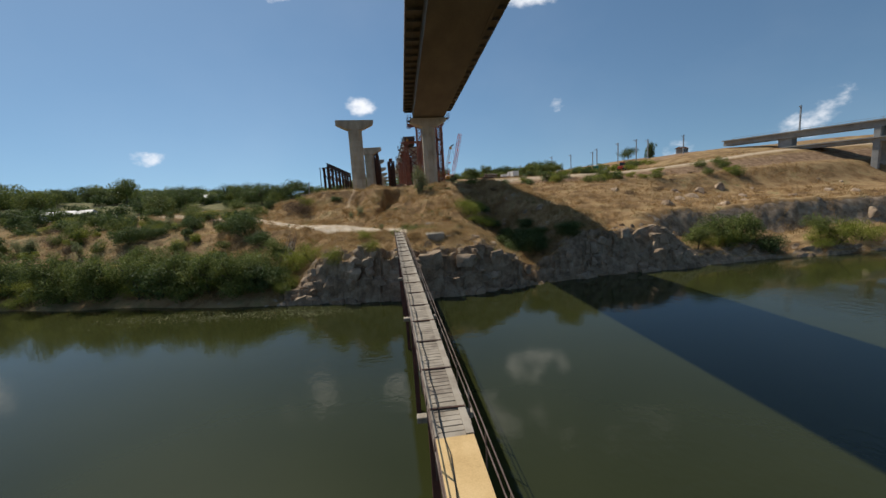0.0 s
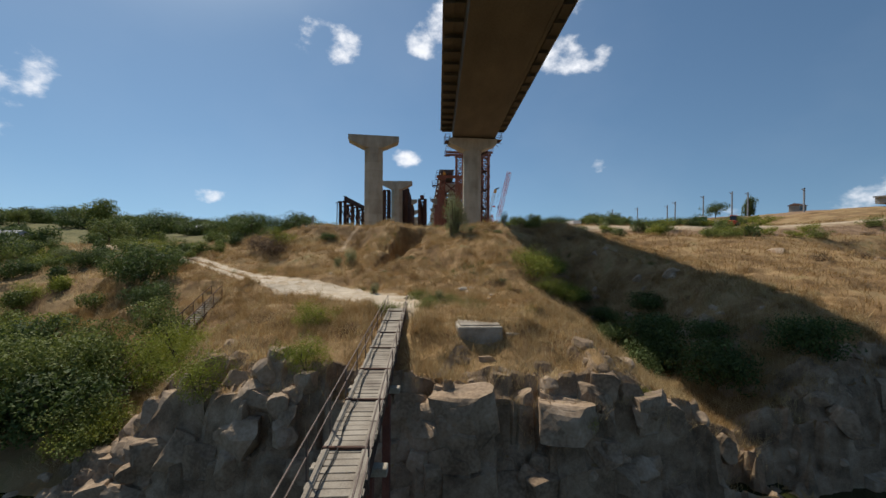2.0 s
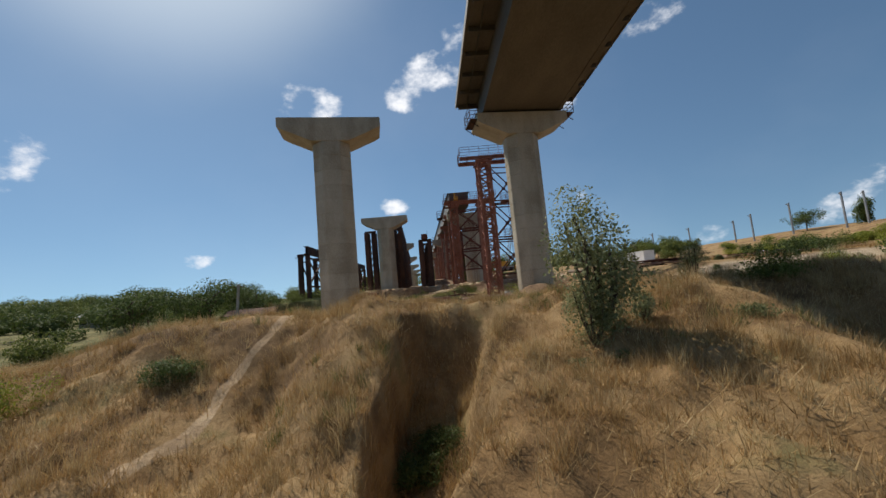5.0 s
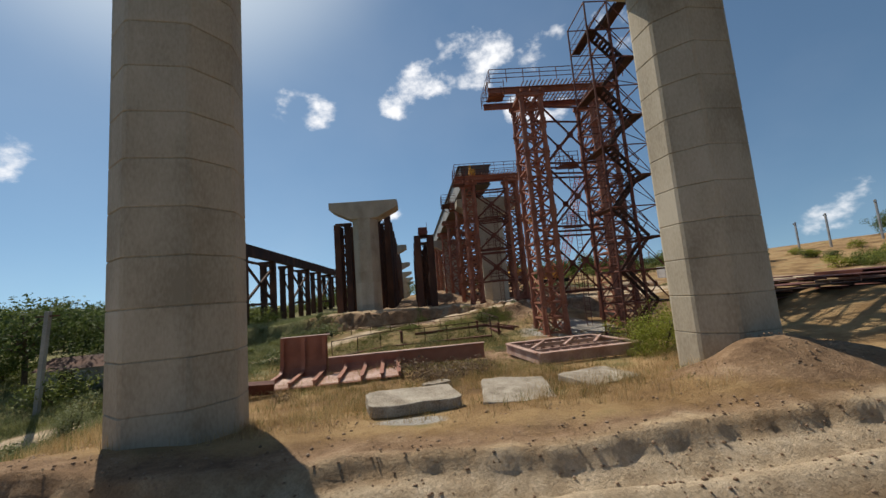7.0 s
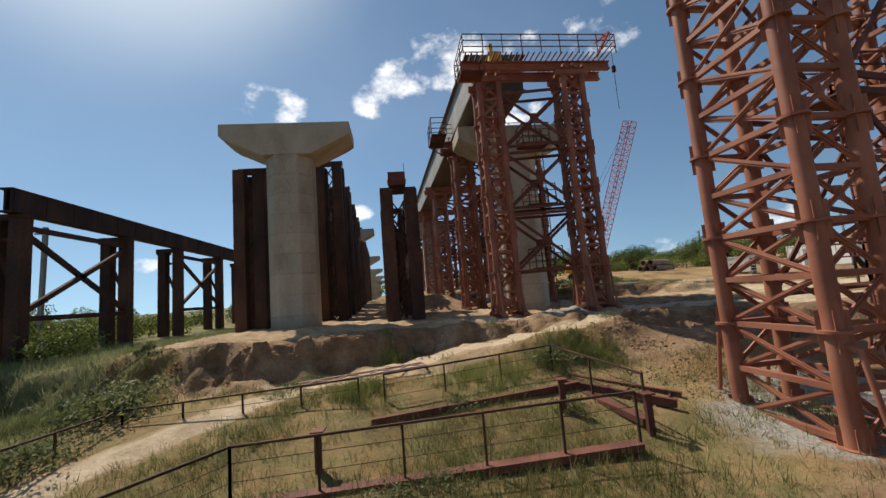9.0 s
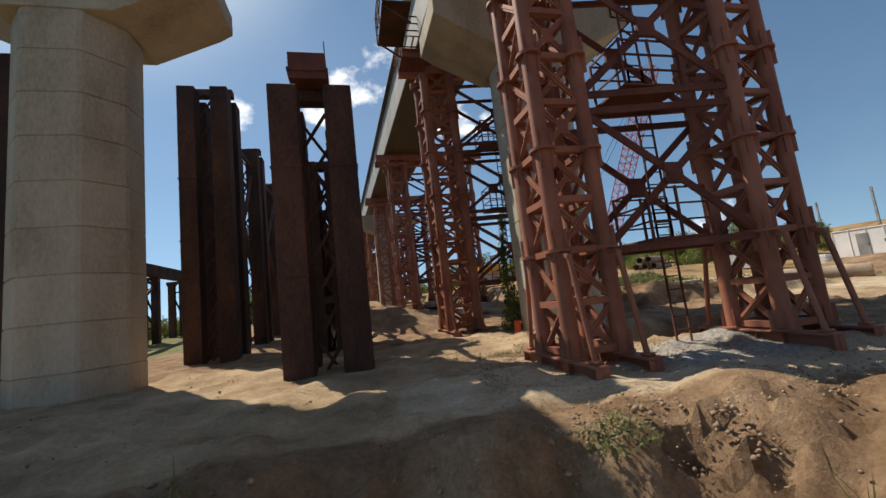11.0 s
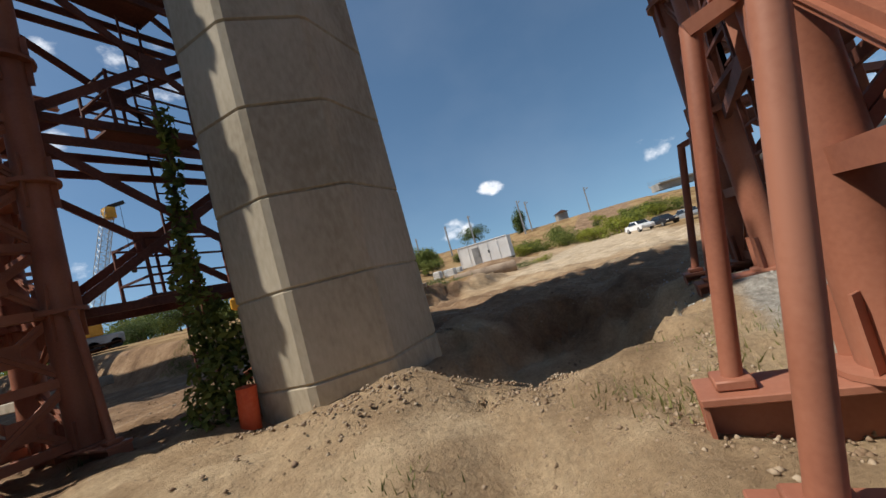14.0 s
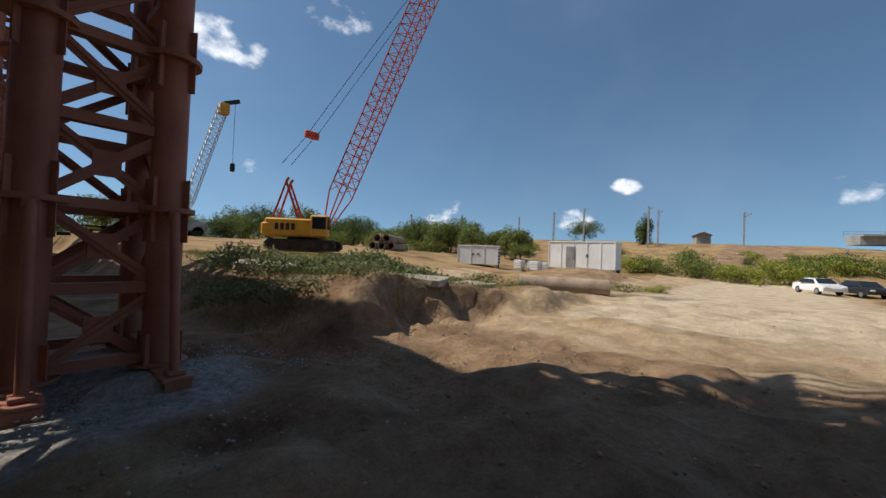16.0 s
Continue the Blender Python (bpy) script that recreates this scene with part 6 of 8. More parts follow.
def crawler_crane(x, y, rz):
    z = gz(x, y)
    ob = thing("crawler_crane", (x, y, z), "yellow crawler crane with a red lattice boom on soil", "crane")
    rot = Matrix.Rotation(rz, 4, "Z")

    def add(name, bm, mat, parent=ob, lab=""):
        bmesh.ops.transform(bm, matrix=rot @ Matrix.Scale(0.82, 4), verts=bm.verts)
        return part(name, bm, mat, parent, lab)
    for s in (-1.25, 1.25):
        bm = bmesh.new()
        pts = [(-2.3, 0.1), (2.3, 0.1), (2.55, 0.3), (2.55, 0.6), (2.3, 0.82), (-2.3, 0.82), (-2.55, 0.6), (-2.55, 0.3)]
        va = [bm.verts.new((px, s - 0.33, pz)) for px, pz in pts]
        vb = [bm.verts.new((px, s + 0.33, pz)) for px, pz in pts]
        bm.faces.new(va)
        bm.faces.new(vb[::-1])
        for i in range(8):
            bm.faces.new((va[i], vb[i], vb[(i + 1) % 8], va[(i + 1) % 8]))
        bmesh.ops.recalc_face_normals(bm, faces=bm.faces)
        for k in range(16):
            box(bm, (-2.25 + 0.3 * k, s, 0.84), (0.2, 0.7, 0.05))
            box(bm, (-2.25 + 0.3 * k, s, 0.07), (0.2, 0.7, 0.05))
        tr = add("crawler_track", bm, BLACK)
        for k in range(5):
            bm = bmesh.new()
            bar(bm, (-1.9 + 0.95 * k, s - 0.38, 0.45), (-1.9 + 0.95 * k, s + 0.38, 0.45), 0.42, n=14)
            add("track_wheel", bm, RUST, tr)
    bm = bmesh.new()
    box(bm, (0, 0, 0.9), (2.2, 1.9, 0.35), bevel=0.05)
    add("undercarriage", bm, BLACK)
    bm = bmesh.new()
    box(bm, (-0.9, 0, 1.75), (3.6, 2.5, 1.35), bevel=0.1)
    box(bm, (-2.6, 0, 1.6), (0.7, 2.6, 1.0), bevel=0.12)
    add("engine_house", bm, YELLOW)
    bm = bmesh.new()
    box(bm, (1.25, -0.85, 1.9), (1.3, 0.9, 1.7), bevel=0.12)
    cab = add("cab", bm, YELLOW)
    for c, sz in (((1.92, -0.85, 2.15), (0.04, 0.74, 0.95)), ((1.3, -1.31, 2.15), (1.0, 0.04, 0.9)), ((1.3, -0.39, 2.2), (1.0, 0.04, 0.8))):
        bm = bmesh.new()
        box(bm, c, sz)
        add("cab_window", bm, GLASS, cab)
    for k in range(4):
        bm = bmesh.new()
        box(bm, (-1.8 + 0.4 * k, -1.27, 1.8), (0.26, 0.04, 0.5))
        add("vent", bm, BLACK)
    bm = bmesh.new()
    for s in (-0.6, 0.6):
        bar(bm, (-0.4, s, 2.3), (-1.5, s * 0.8, 5.3), 0.14, 0.14)
        bar(bm, (-2.4, s, 2.3), (-1.5, s * 0.8, 5.3), 0.12, 0.12)
        bar(bm, (-1.5, s * 0.8, 5.3), (-1.3, s * 0.8, 5.6), 0.16, 0.16)
    for zz, xx in ((3.2, -0.75), (4.0, -1.02), (4.8, -1.3)):
        bar(bm, (xx, -0.58, zz), (xx, 0.58, zz), 0.1, 0.1)
    add("gantry", bm, ORANGE, ob, "red and white gantry frame")
    return ob, rot


BOOM_A, BOOM_B = Vector((25.6, 18.8, 1.0)), Vector((28.4, 12.6, 16.6))
crane, crot = crawler_crane(25.0, 20.3, math.atan2(BOOM_B.y - BOOM_A.y, BOOM_B.x - BOOM_A.x) + 0.35)
base = Vector(crane.matrix_basis.translation)
lattice_boom(crane, "boom", BOOM_A - base, BOOM_B - base, 1.05, ORANGE, ORANGE, True, 24)
top_g = crot @ Vector((-1.4, 0, 5.5))
bridle = (BOOM_A.lerp(BOOM_B, 0.42) - base).lerp(top_g, 0.62) + Vector((-0.5, 0, 0.6))
for s in (-0.3, 0.3):
    for p, q in ((top_g, bridle), (bridle, BOOM_B - base)):
        bm = bmesh.new()
        bar(bm, p + Vector((s, 0, 0)), q + Vector((s * 0.8, 0, 0)), 0.035, n=5)
        part("boom_rope", bm, BLACK, crane)
bm = bmesh.new()
box(bm, bridle, (0.9, 0.3, 0.45), bevel=0.06)
part("bridle_block", bm, ORANGE, crane)


def far_crane(x, y, tip):
    z = gz(x, y)
    ob = thing("mobile_crane", (x, y, z), "grey lattice crane with a yellow boom head", "crane")
    bm = bmesh.new()
    box(bm, (0, 0, 1.0), (5.5, 2.6, 1.1), bevel=0.15)
    part("carrier", bm, GREYST, ob)
    bm = bmesh.new()
    box(bm, (-0.6, 0, 2.3), (3.4, 2.3, 1.5), bevel=0.12)
    part("engine_house", bm, YELLOW, ob)
    for px in (-1.9, 0, 1.9):
        for s in (-1.1, 1.1):
            bm = bmesh.new()
            bar(bm, (px, s - 0.2, 0.5), (px, s + 0.2, 0.5), 1.1, n=18)
            part("wheel", bm, BLACK, ob)
    t = Vector(tip) - Vector((x, y, z))
    lattice_boom(ob, "boom", (0.8, 0, 2.2), t, 0.9, GREYST, GREYST, False, 18)
    bm = bmesh.new()
    box(bm, t + Vector((0, 0, -0.5)), (1.0, 1.0, 1.3), bevel=0.1)
    part("boom_head", bm, YELLOW, ob)
    bm = bmesh.new()
    bar(bm, t + Vector((0, 0, 0.2)), t + Vector((1.6, 0, 0.9)), 0.5, 0.4)
    part("jib", bm, BLACK, ob)
    bm = bmesh.new()
    bar(bm, t + Vector((1.2, 0, 0.6)), t + Vector((1.2, 0, -6.5)), 0.05, n=5)
    box(bm, t + Vector((1.2, 0, -7.0)), (0.5, 0.4, 1.0), bevel=0.1)
    part("hook_block", bm, BLACK, ob)


far_crane(24.5, 46.0, (28.8, 46.0, 15.8))


# ---- rail bridge and masts on the hill ----
def rail_bridge():
    ob = thing("rail_bridge", (0, 0, 0), "old two-level concrete railway viaduct on slim piers", "viaduct")
    a, b = Vector((117.0, -14.0, 0)), Vector((180.0, -207.0, 0))
    u = (b - a).normalized()
    s = Vector((-u.y, u.x, 0))

    def beam(name, t0, t1, z0, z1, hw, mat):
        bm = bmesh.new()
        for p, q in ((a + u * t0, a + u * t1),):
            vs = [bm.verts.new((p + s * k * hw) + Vector((0, 0, z))) for k, z in ((-1, z0), (1, z0), (1, z1), (-1, z1))]
            ws = [bm.verts.new((q + s * k * hw) + Vector((0, 0, z))) for k, z in ((-1, z0), (1, z0), (1, z1), (-1, z1))]
            bm.faces.new(vs)
            bm.faces.new(ws[::-1])
            for i in range(4):
                bm.faces.new((vs[i], ws[i], ws[(i + 1) % 4], vs[(i + 1) % 4]))
        bmesh.ops.recalc_face_normals(bm, faces=bm.faces)
        return part(name, bm, mat, ob)
    beam("upper_girder", 0, 200, 4.4, 5.9, 2.2, FASCIA)
    beam("upper_deck", 0, 200, 5.904, 6.2, 3.2, FASCIA)
    beam("lower_girder", 17, 200, 0.7, 1.6, 2.4, FASCIA)
    beam("lower_deck", 17, 200, 1.604, 1.9, 3.4, FASCIA)
    for t, w, d in ((17.0, 3.2, 3.0),):
        p = a + u * t
        bm = bmesh.new()
        box(bm, (p.x, p.y, -1.5), (3.4, 3.0, 15.0), Matrix.Rotation(math.atan2(u.y, u.x), 3, "Z"), bevel=0.1)
        part("abutment", bm, FASCIA, ob)
    for k in range(7):
        t = 37 + 23 * k
        p = a + u * t
        for q in (-2.0, 2.0):
            zg = min(gz(p.x, p.y), -8.0) - 6
            bm = bmesh.new()
            c = p + s * q
            box(bm, (c.x, c.y, (zg + 4.4) / 2), (1.3, 1.3, 4.4 - zg), Matrix.Rotation(math.atan2(u.y, u.x), 3, "Z"), bevel=0.06)
            part("pier_column", bm, FASCIA, ob)
    bm = bmesh.new()
    for k in range(66):
        p = a + u * (3 * k) + s * 3.1
        bar(bm, p + Vector((0, 0, 6.2)), p + Vector((0, 0, 7.2)), 0.07, 0.07)
    for zz in (6.7, 7.2):
        bar(bm, a + s * 3.1 + Vector((0, 0, zz)), a + u * 198 + s * 3.1 + Vector((0, 0, zz)), 0.06, 0.06)
    part("railing", bm, GREYST, ob)


rail_bridge()


def mast(x, y, h, z=None, lean=0.0):
    ob = thing("overhead_mast", (x, y, gz(x, y) if z is None else z), "slim grey steel mast with a bracket arm", "mast", "masts along the railway")
    bm = bmesh.new()
    bar(bm, (0, 0, -1.0), (0, 0, h), 0.32, 0.32)
    part("pole", bm, GREYST, ob)
    bm = bmesh.new()
    bar(bm, (0, 0, h - 0.9), (-1.9, -1.2, h - 0.5), 0.12, 0.12)
    bar(bm, (0, 0, h - 0.2), (-1.9, -1.2, h - 0.5), 0.08, 0.08)
    part("arm", bm, GREYST, ob)


for k in range(8):
    mast(113.0 - 4.5 * k, 2.0 + 15 * k, 7.0 + (k % 3))
for k in range(4):
    mast(124.0 + 9.5 * k, -32.0 - 29 * k, 7.5, 6.2)
for q in ((96.0, 36.0, 8.0), (104.0, 18.0, 9.0)):
    mast(*q)


def hut(x, y, w, d, h, label, rz=0.0, roof=RUST, wall=WHITE):
    ob = thing("small_house", (x, y, gz(x, y)), label, "house", rz=rz)
    bm = bmesh.new()
    box(bm, (0, 0, h / 2 - 0.4), (w, d, h + 0.8))
    part("wall", bm, wall, ob)
    bm = bmesh.new()
    vs = [bm.verts.new(p) for p in ((-w / 2 - 0.4, -d / 2 - 0.4, h), (w / 2 + 0.4, -d / 2 - 0.4, h), (w / 2 + 0.4, d / 2 + 0.4, h), (-w / 2 - 0.4, d / 2 + 0.4, h), (-w / 2 - 0.2, 0, h + d * 0.28), (w / 2 + 0.2, 0, h + d * 0.28))]
    for f in ((0, 1, 5, 4), (2, 3, 4, 5), (0, 4, 3), (1, 2, 5), (3, 2, 1, 0)):
        bm.faces.new([vs[i] for i in f])
    bmesh.ops.recalc_face_normals(bm, faces=bm.faces)
    part("roof", bm, roof, ob)
    for px in (-w * 0.25, w * 0.25):
        bm = bmesh.new()
        box(bm, (px, -d / 2 - 0.02, h * 0.55), (0.9, 0.06, 1.0))
        part("window", bm, GLASS, ob)


hut(118.6, 10.0, 3.6, 2.8, 1.9, "small signal hut on the embankment", 20, RUST, FASCIA)
hut(-91.0, 2.6, 6.0, 4.5, 2.4, "small pale house among trees", 15, GREYST, FASCIA)
hut(-62.0, 4.0, 5.0, 4.0, 2.2, "low pale house with a grey roof among trees", -10, GREYST, FASCIA)
hut(-72.0, -42.0, 10.0, 3.0, 1.4, "low pale shed by the river path", 5, GREYST)
hut(-22.5, -19.0, 5.5, 2.6, 1.5, "low grey concrete shed among bushes", 12, RUST, FASCIA)


def utility_pole(x, y, h, lean=0.0):
    ob = thing("utility_pole", on_ground(x, y), "leaning concrete utility pole among bushes", "utility pole")
    bm = bmesh.new()
    bar(bm, (0, 0, -0.5), (lean, 0, h), 0.24, 0.24)
    part("shaft", bm, FASCIA, ob)
    bm = bmesh.new()
    bar(bm, (lean * 0.92 - 0.7, 0, h * 0.95), (lean * 0.92 + 0.7, 0, h * 0.95), 0.09, 0.09)
    part("crossbar", bm, RUST, ob)


utility_pole(-22.2, -24.0, 6.0, 0.5)
utility_pole(-24.0, 4.0, 9.0, 0.2)
bm = bmesh.new()
bar(bm, (0, 0, 0), (0.03, -0.06, 0.72), 0.28, n=20)
solid("pipe_stub", bm, ORANGE, "orange-red clay pipe standing beside the pier", "pipe", "", "", on_ground(8.62, 2.1, -0.15))
bm = bmesh.new()
pts = [on_ground(-12 + 2.2 * k + 0.3 * math.sin(k), -9.5 + 1.2 * math.sin(0.7 * k) + 0.2 * k, 0.05) for k in range(3)]
for p, q in zip(pts, pts[1:]):
    bar(bm, p, q, 0.09, n=6)
solid("old_pole", bm, BARK, "weathered timber pole lying on bare soil", "timber pole")


def loader(x, y, rz):
    ob = thing("wheel_loader", on_ground(x, y), "small orange wheel loader parked at the yard's edge", "loader", rz=rz)
    bm = bmesh.new()
    box(bm, (-0.8, 0, 1.15), (2.2, 1.5, 0.9), bevel=0.1)
    box(bm, (1.0, 0, 0.95), (1.4, 1.1, 0.5), bevel=0.08)
    part("chassis", bm, ORANGE, ob)
    bm = bmesh.new()
    box(bm, (0.1, 0, 2.1), (1.2, 1.3, 1.2), bevel=0.08)
    cab = part("cab", bm, GLASS, ob)
    bm = bmesh.new()
    box(bm, (0.1, 0, 2.76), (1.4, 1.45, 0.12), bevel=0.03)
    part("cab_roof", bm, ORANGE, cab)
    for px in (-1.1, 1.2):
        for s in (-0.85, 0.85):
            bm = bmesh.new()
            bar(bm, (px, s - 0.2, 0.6), (px, s + 0.2, 0.6), 1.2, n=18)
            part("wheel", bm, BLACK, ob)
    bm = bmesh.new()
    for s in (-0.4, 0.4):
        bar(bm, (0.9, s, 1.3), (2.4, s, 0.6), 0.14, 0.2)
    part("lift_arm", bm, ORANGE, ob)
    bm = bmesh.new()
    box(bm, (2.7, 0, 0.4), (0.6, 2.0, 0.7), bevel=0.1)
    part("bucket", bm, RUST, ob)


loader(75.0, -20.5, 40)
TEAL = ramp_mat("teal_cabin_plastic", [(0.01, 0.16, 0.12), (0.015, 0.22, 0.165), (0.03, 0.28, 0.21)], 0.8, 8, 0.5, bump=0.05)


def site_cabin(x, y):
    ob = thing("site_toilet", on_ground(x, y), "teal plastic site toilet cabin with a white roof", "toilet cabin", rz=25)
    bm = bmesh.new()
    box(bm, (0, 0, 1.05), (1.15, 1.15, 2.3), bevel=0.03)
    part("walls", bm, TEAL, ob)
    bm = bmesh.new()
    box(bm, (0, 0, 2.28), (1.25, 1.25, 0.2), bevel=0.08)
    part("roof", bm, WHITE, ob)
    bm = bmesh.new()
    box(bm, (-0.59, 0, 1.05), (0.04, 0.8, 1.9), bevel=0.01)
    part("door", bm, TEAL, ob)


site_cabin(61.0, -30.4)


def barrier(x, y, rz, w):
    ob = thing("barrier_panel", on_ground(x, y), "orange plastic barrier panel on the yard", "barrier", "orange barrier panels", rz=rz)
    bm = bmesh.new()
    box(bm, (0, 0, 0.75), (w, 0.05, 0.9), bevel=0.01)
    part("panel", bm, ORANGE, ob)
    for s in (-1, 1):
        bm = bmesh.new()
        box(bm, (s * w * 0.45, 0, 0.5), (0.08, 0.4, 1.2))
        part("foot", bm, RUST, ob)


for k in range(4):
    barrier(63.0 - 0.5 * k, -26.0 - 1.9 * k, 75, 1.8)
pipe((53.0, -23.0, gz(53, -24.5) + 0.4), (52.0, -26.2, gz(53, -24.5) + 0.4), 0.9, SLABC, "short pale concrete pipe lying on the yard")


def fence(a, b, label):
    ob = thing("mesh_fence", (0, 0, 0), label, "fence")
    a, b = Vector(a), Vector(b)
    n = int((b - a).length / 1.6)
    for k in range(n + 1):
        p = a.lerp(b, k / n)
        z = gz(p.x, p.y)
        bm = bmesh.new()
        bar(bm, (p.x, p.y, z - 0.2), (p.x, p.y, z + 1.6), 0.06, 0.06)
        part("post", bm, GREYST, ob)
        if k < n:
            q = a.lerp(b, (k + 1) / n)
            zq = gz(q.x, q.y)
            for up in (0.2, 0.55, 0.9, 1.25, 1.55):
                bm = bmesh.new()
                bar(bm, (p.x, p.y, z + up), (q.x, q.y, zq + up), 0.035, 0.035)
                part("rail", bm, GREYST, ob)


fence((70.0, -18.0, 0), (64.0, -31.0, 0), "grey steel fence along the yard's edge")


# ---- rocks ----
def boulder_mesh(seed):
    rng = random.Random(seed)
    bm = bmesh.new()
    bmesh.ops.create_icosphere(bm, subdivisions=3, radius=1.0)
    cuts = [(Vector((rng.uniform(-1, 1), rng.uniform(-1, 1), rng.uniform(-0.6, 1))).normalized(), rng.uniform(0.42, 0.72)) for _ in range(14)]
    for v in bm.verts:
        for n, k in cuts:
            d = v.co.dot(n) - k
            if d > 0:
                v.co -= n * d
        v.co += v.co.normalized() * 0.07 * noise.noise(v.co * 2.3 + Vector((seed, 0, 0)))
    return mesh_of(bm, "boulder", ROCK)


def boulders():
    rng = random.Random(11)
    protos = [boulder_mesh(s) for s in range(7)]
    spots = []
    for k in range(60):
        x = rng.uniform(-12.5, 47)
        spots.append((x, float(shore(x)) + rng.uniform(0.1, 2.6), rng.uniform(0.25, 0.75)))
    for k in range(34):
        x = rng.uniform(-20, 26)
        spots.append((x, float(shore(x)) + rng.uniform(-0.7, 0.9), rng.uniform(0.25, 0.6)))
    for k in range(26):
        x = rng.uniform(17, 29)
        spots.append((x, rng.uniform(-86, -62), rng.uniform(0.3, 0.9)))
    for k in range(40):
        x = rng.uniform(48, 112)
        spots.append((x, rng.uniform(-84, -52), rng.uniform(0.6, 1.9)))
    for x, y, r in spots:
        if 2.0 < x < 5.6 and y < -80:
            continue
        ob = new("boulder", rng.choice(protos))
        tagged(ob, "weathered brown-grey granite boulder on the river bank", "boulder", "granite boulders of the bank")
        m = Matrix.Translation((x, y, gz(x, y) - r * 0.3)) @ Euler((rng.uniform(-0.4, 0.4), rng.uniform(-0.4, 0.4), rng.uniform(0, 6.3))).to_matrix().to_4x4()
        ob.matrix_basis = m @ Matrix.Diagonal((r * rng.uniform(0.9, 1.5), r * rng.uniform(0.8, 1.3), r * rng.uniform(0.7, 1.15), 1))


boulders()


def block_mesh(seed):
    """An angular piece of jointed granite."""
    rng = random.Random(900 + seed)
    bm = bmesh.new()
    bmesh.ops.create_icosphere(bm, subdivisions=4, radius=1.6)
    tilt = Euler((rng.uniform(-0.2, 0.2), rng.uniform(-0.2, 0.2), 0)).to_matrix()
    cuts = [(tilt @ Vector(n), rng.uniform(0.6, 0.95)) for n in ((1, 0.1, 0), (-1, 0.15, 0), (0.1, 1, 0.1), (-0.1, -1, 0.15), (0, 0.1, 1), (0, 0, -1))]
    cuts += [(Vector((rng.uniform(-1, 1), rng.uniform(-1, 0.3), rng.uniform(-0.5, 1))).normalized(), rng.uniform(0.72, 1.0)) for _ in range(7)]
    cuts = [(n.normalized(), k) for n, k in cuts]
    for v in bm.verts:
        for n, k in cuts:
            d = v.co.dot(n) - k
            if d > 0:
                v.co -= n * d
        v.co += v.co.normalized() * (0.045 * noise.noise(v.co * 2.6 + Vector((seed, 3, 0))) + 0.02 * noise.noise(v.co * 7.0))
    return mesh_of(bm, "boulder", ROCK)


def rock_face():
    rng = random.Random(23)
    protos = [block_mesh(k) for k in range(9)]
    for k in range(230):
        x = rng.uniform(-9.5, 18.5) if k < 165 else rng.uniform(26.5, 41.5)
        if 2.2 < x < 5.2 and k % 3 == 0:
            continue
        row = k % 4
        if row == 3 and k % 3:
            continue
        d = (rng.uniform(-0.5, 0.1), rng.uniform(0.3, 0.9), rng.uniform(1.2, 1.9), rng.uniform(2.2, 4.6))[row]
        r = (rng.uniform(0.5, 1.15), rng.uniform(0.5, 1.1), rng.uniform(0.45, 0.9), rng.uniform(0.25, 0.6))[row]
        y = float(shore(x)) + d
        low = gz(x, y)
        ob = new("boulder", rng.choice(protos))
        tagged(ob, "angular jointed granite block of the river's rock face", "rock", "granite blocks of the rock face")
        m = Matrix.Translation((x, y + 0.3 * r, low - r * (0.55 if row == 3 else 0.25))) @ Euler((rng.uniform(-0.2, 0.2), rng.uniform(-0.25, 0.25), rng.uniform(-0.5, 0.5))).to_matrix().to_4x4()
        ob.matrix_basis = m @ Matrix.Diagonal((r * rng.uniform(0.8, 1.6), r * rng.uniform(0.7, 1.1), r * rng.uniform(0.7, 1.5), 1))


rock_face()


def stones(label, spots, seed, lo, hi, mat):
    """Loose stones and clods as one scatter."""
    rng = np.random.default_rng(seed)
    base = np.array([(1, 0, 0), (0, 1, 0), (-1, 0, 0), (0, -1, 0), (0, 0, 0.8), (0, 0, -0.6)])
    tri = np.array([(0, 1, 4), (1, 2, 4), (2, 3, 4), (3, 0, 4), (1, 0, 5), (2, 1, 5), (3, 2, 5), (0, 3, 5)])
    n = len(spots)
    r = lo + (hi - lo) * rng.random(n) ** 3
    v = base[None] * (0.6 + 0.8 * rng.random((n, 6, 1)))
    a = rng.random(n) * 6.28
    c, s = np.cos(a), np.sin(a)
    v = np.stack([v[..., 0] * c[:, None] - v[..., 1] * s[:, None], v[..., 0] * s[:, None] + v[..., 1] * c[:, None], v[..., 2]], -1) * r[:, None, None]
    z = ground(spots[:, 0], spots[:, 1])
    v = v + np.stack([spots[:, 0], spots[:, 1], z + r * 0.02], 1)[:, None]
    f = tri[None] + (np.arange(n) * 6)[:, None, None]
    soup("loose_stones", v.reshape(-1, 3), f.reshape(-1, 3), mat, label, "stones")


def pick(seed, n, x0, x1, y0, y1, keep):
    """Random places in a rectangle, kept by a chance."""
    rng = np.random.default_rng(seed)
    x, y = rng.uniform(x0, x1, n), rng.uniform(y0, y1, n)
    k = rng.random(n) < keep(x, y)
    return np.stack([x[k], y[k]], 1)


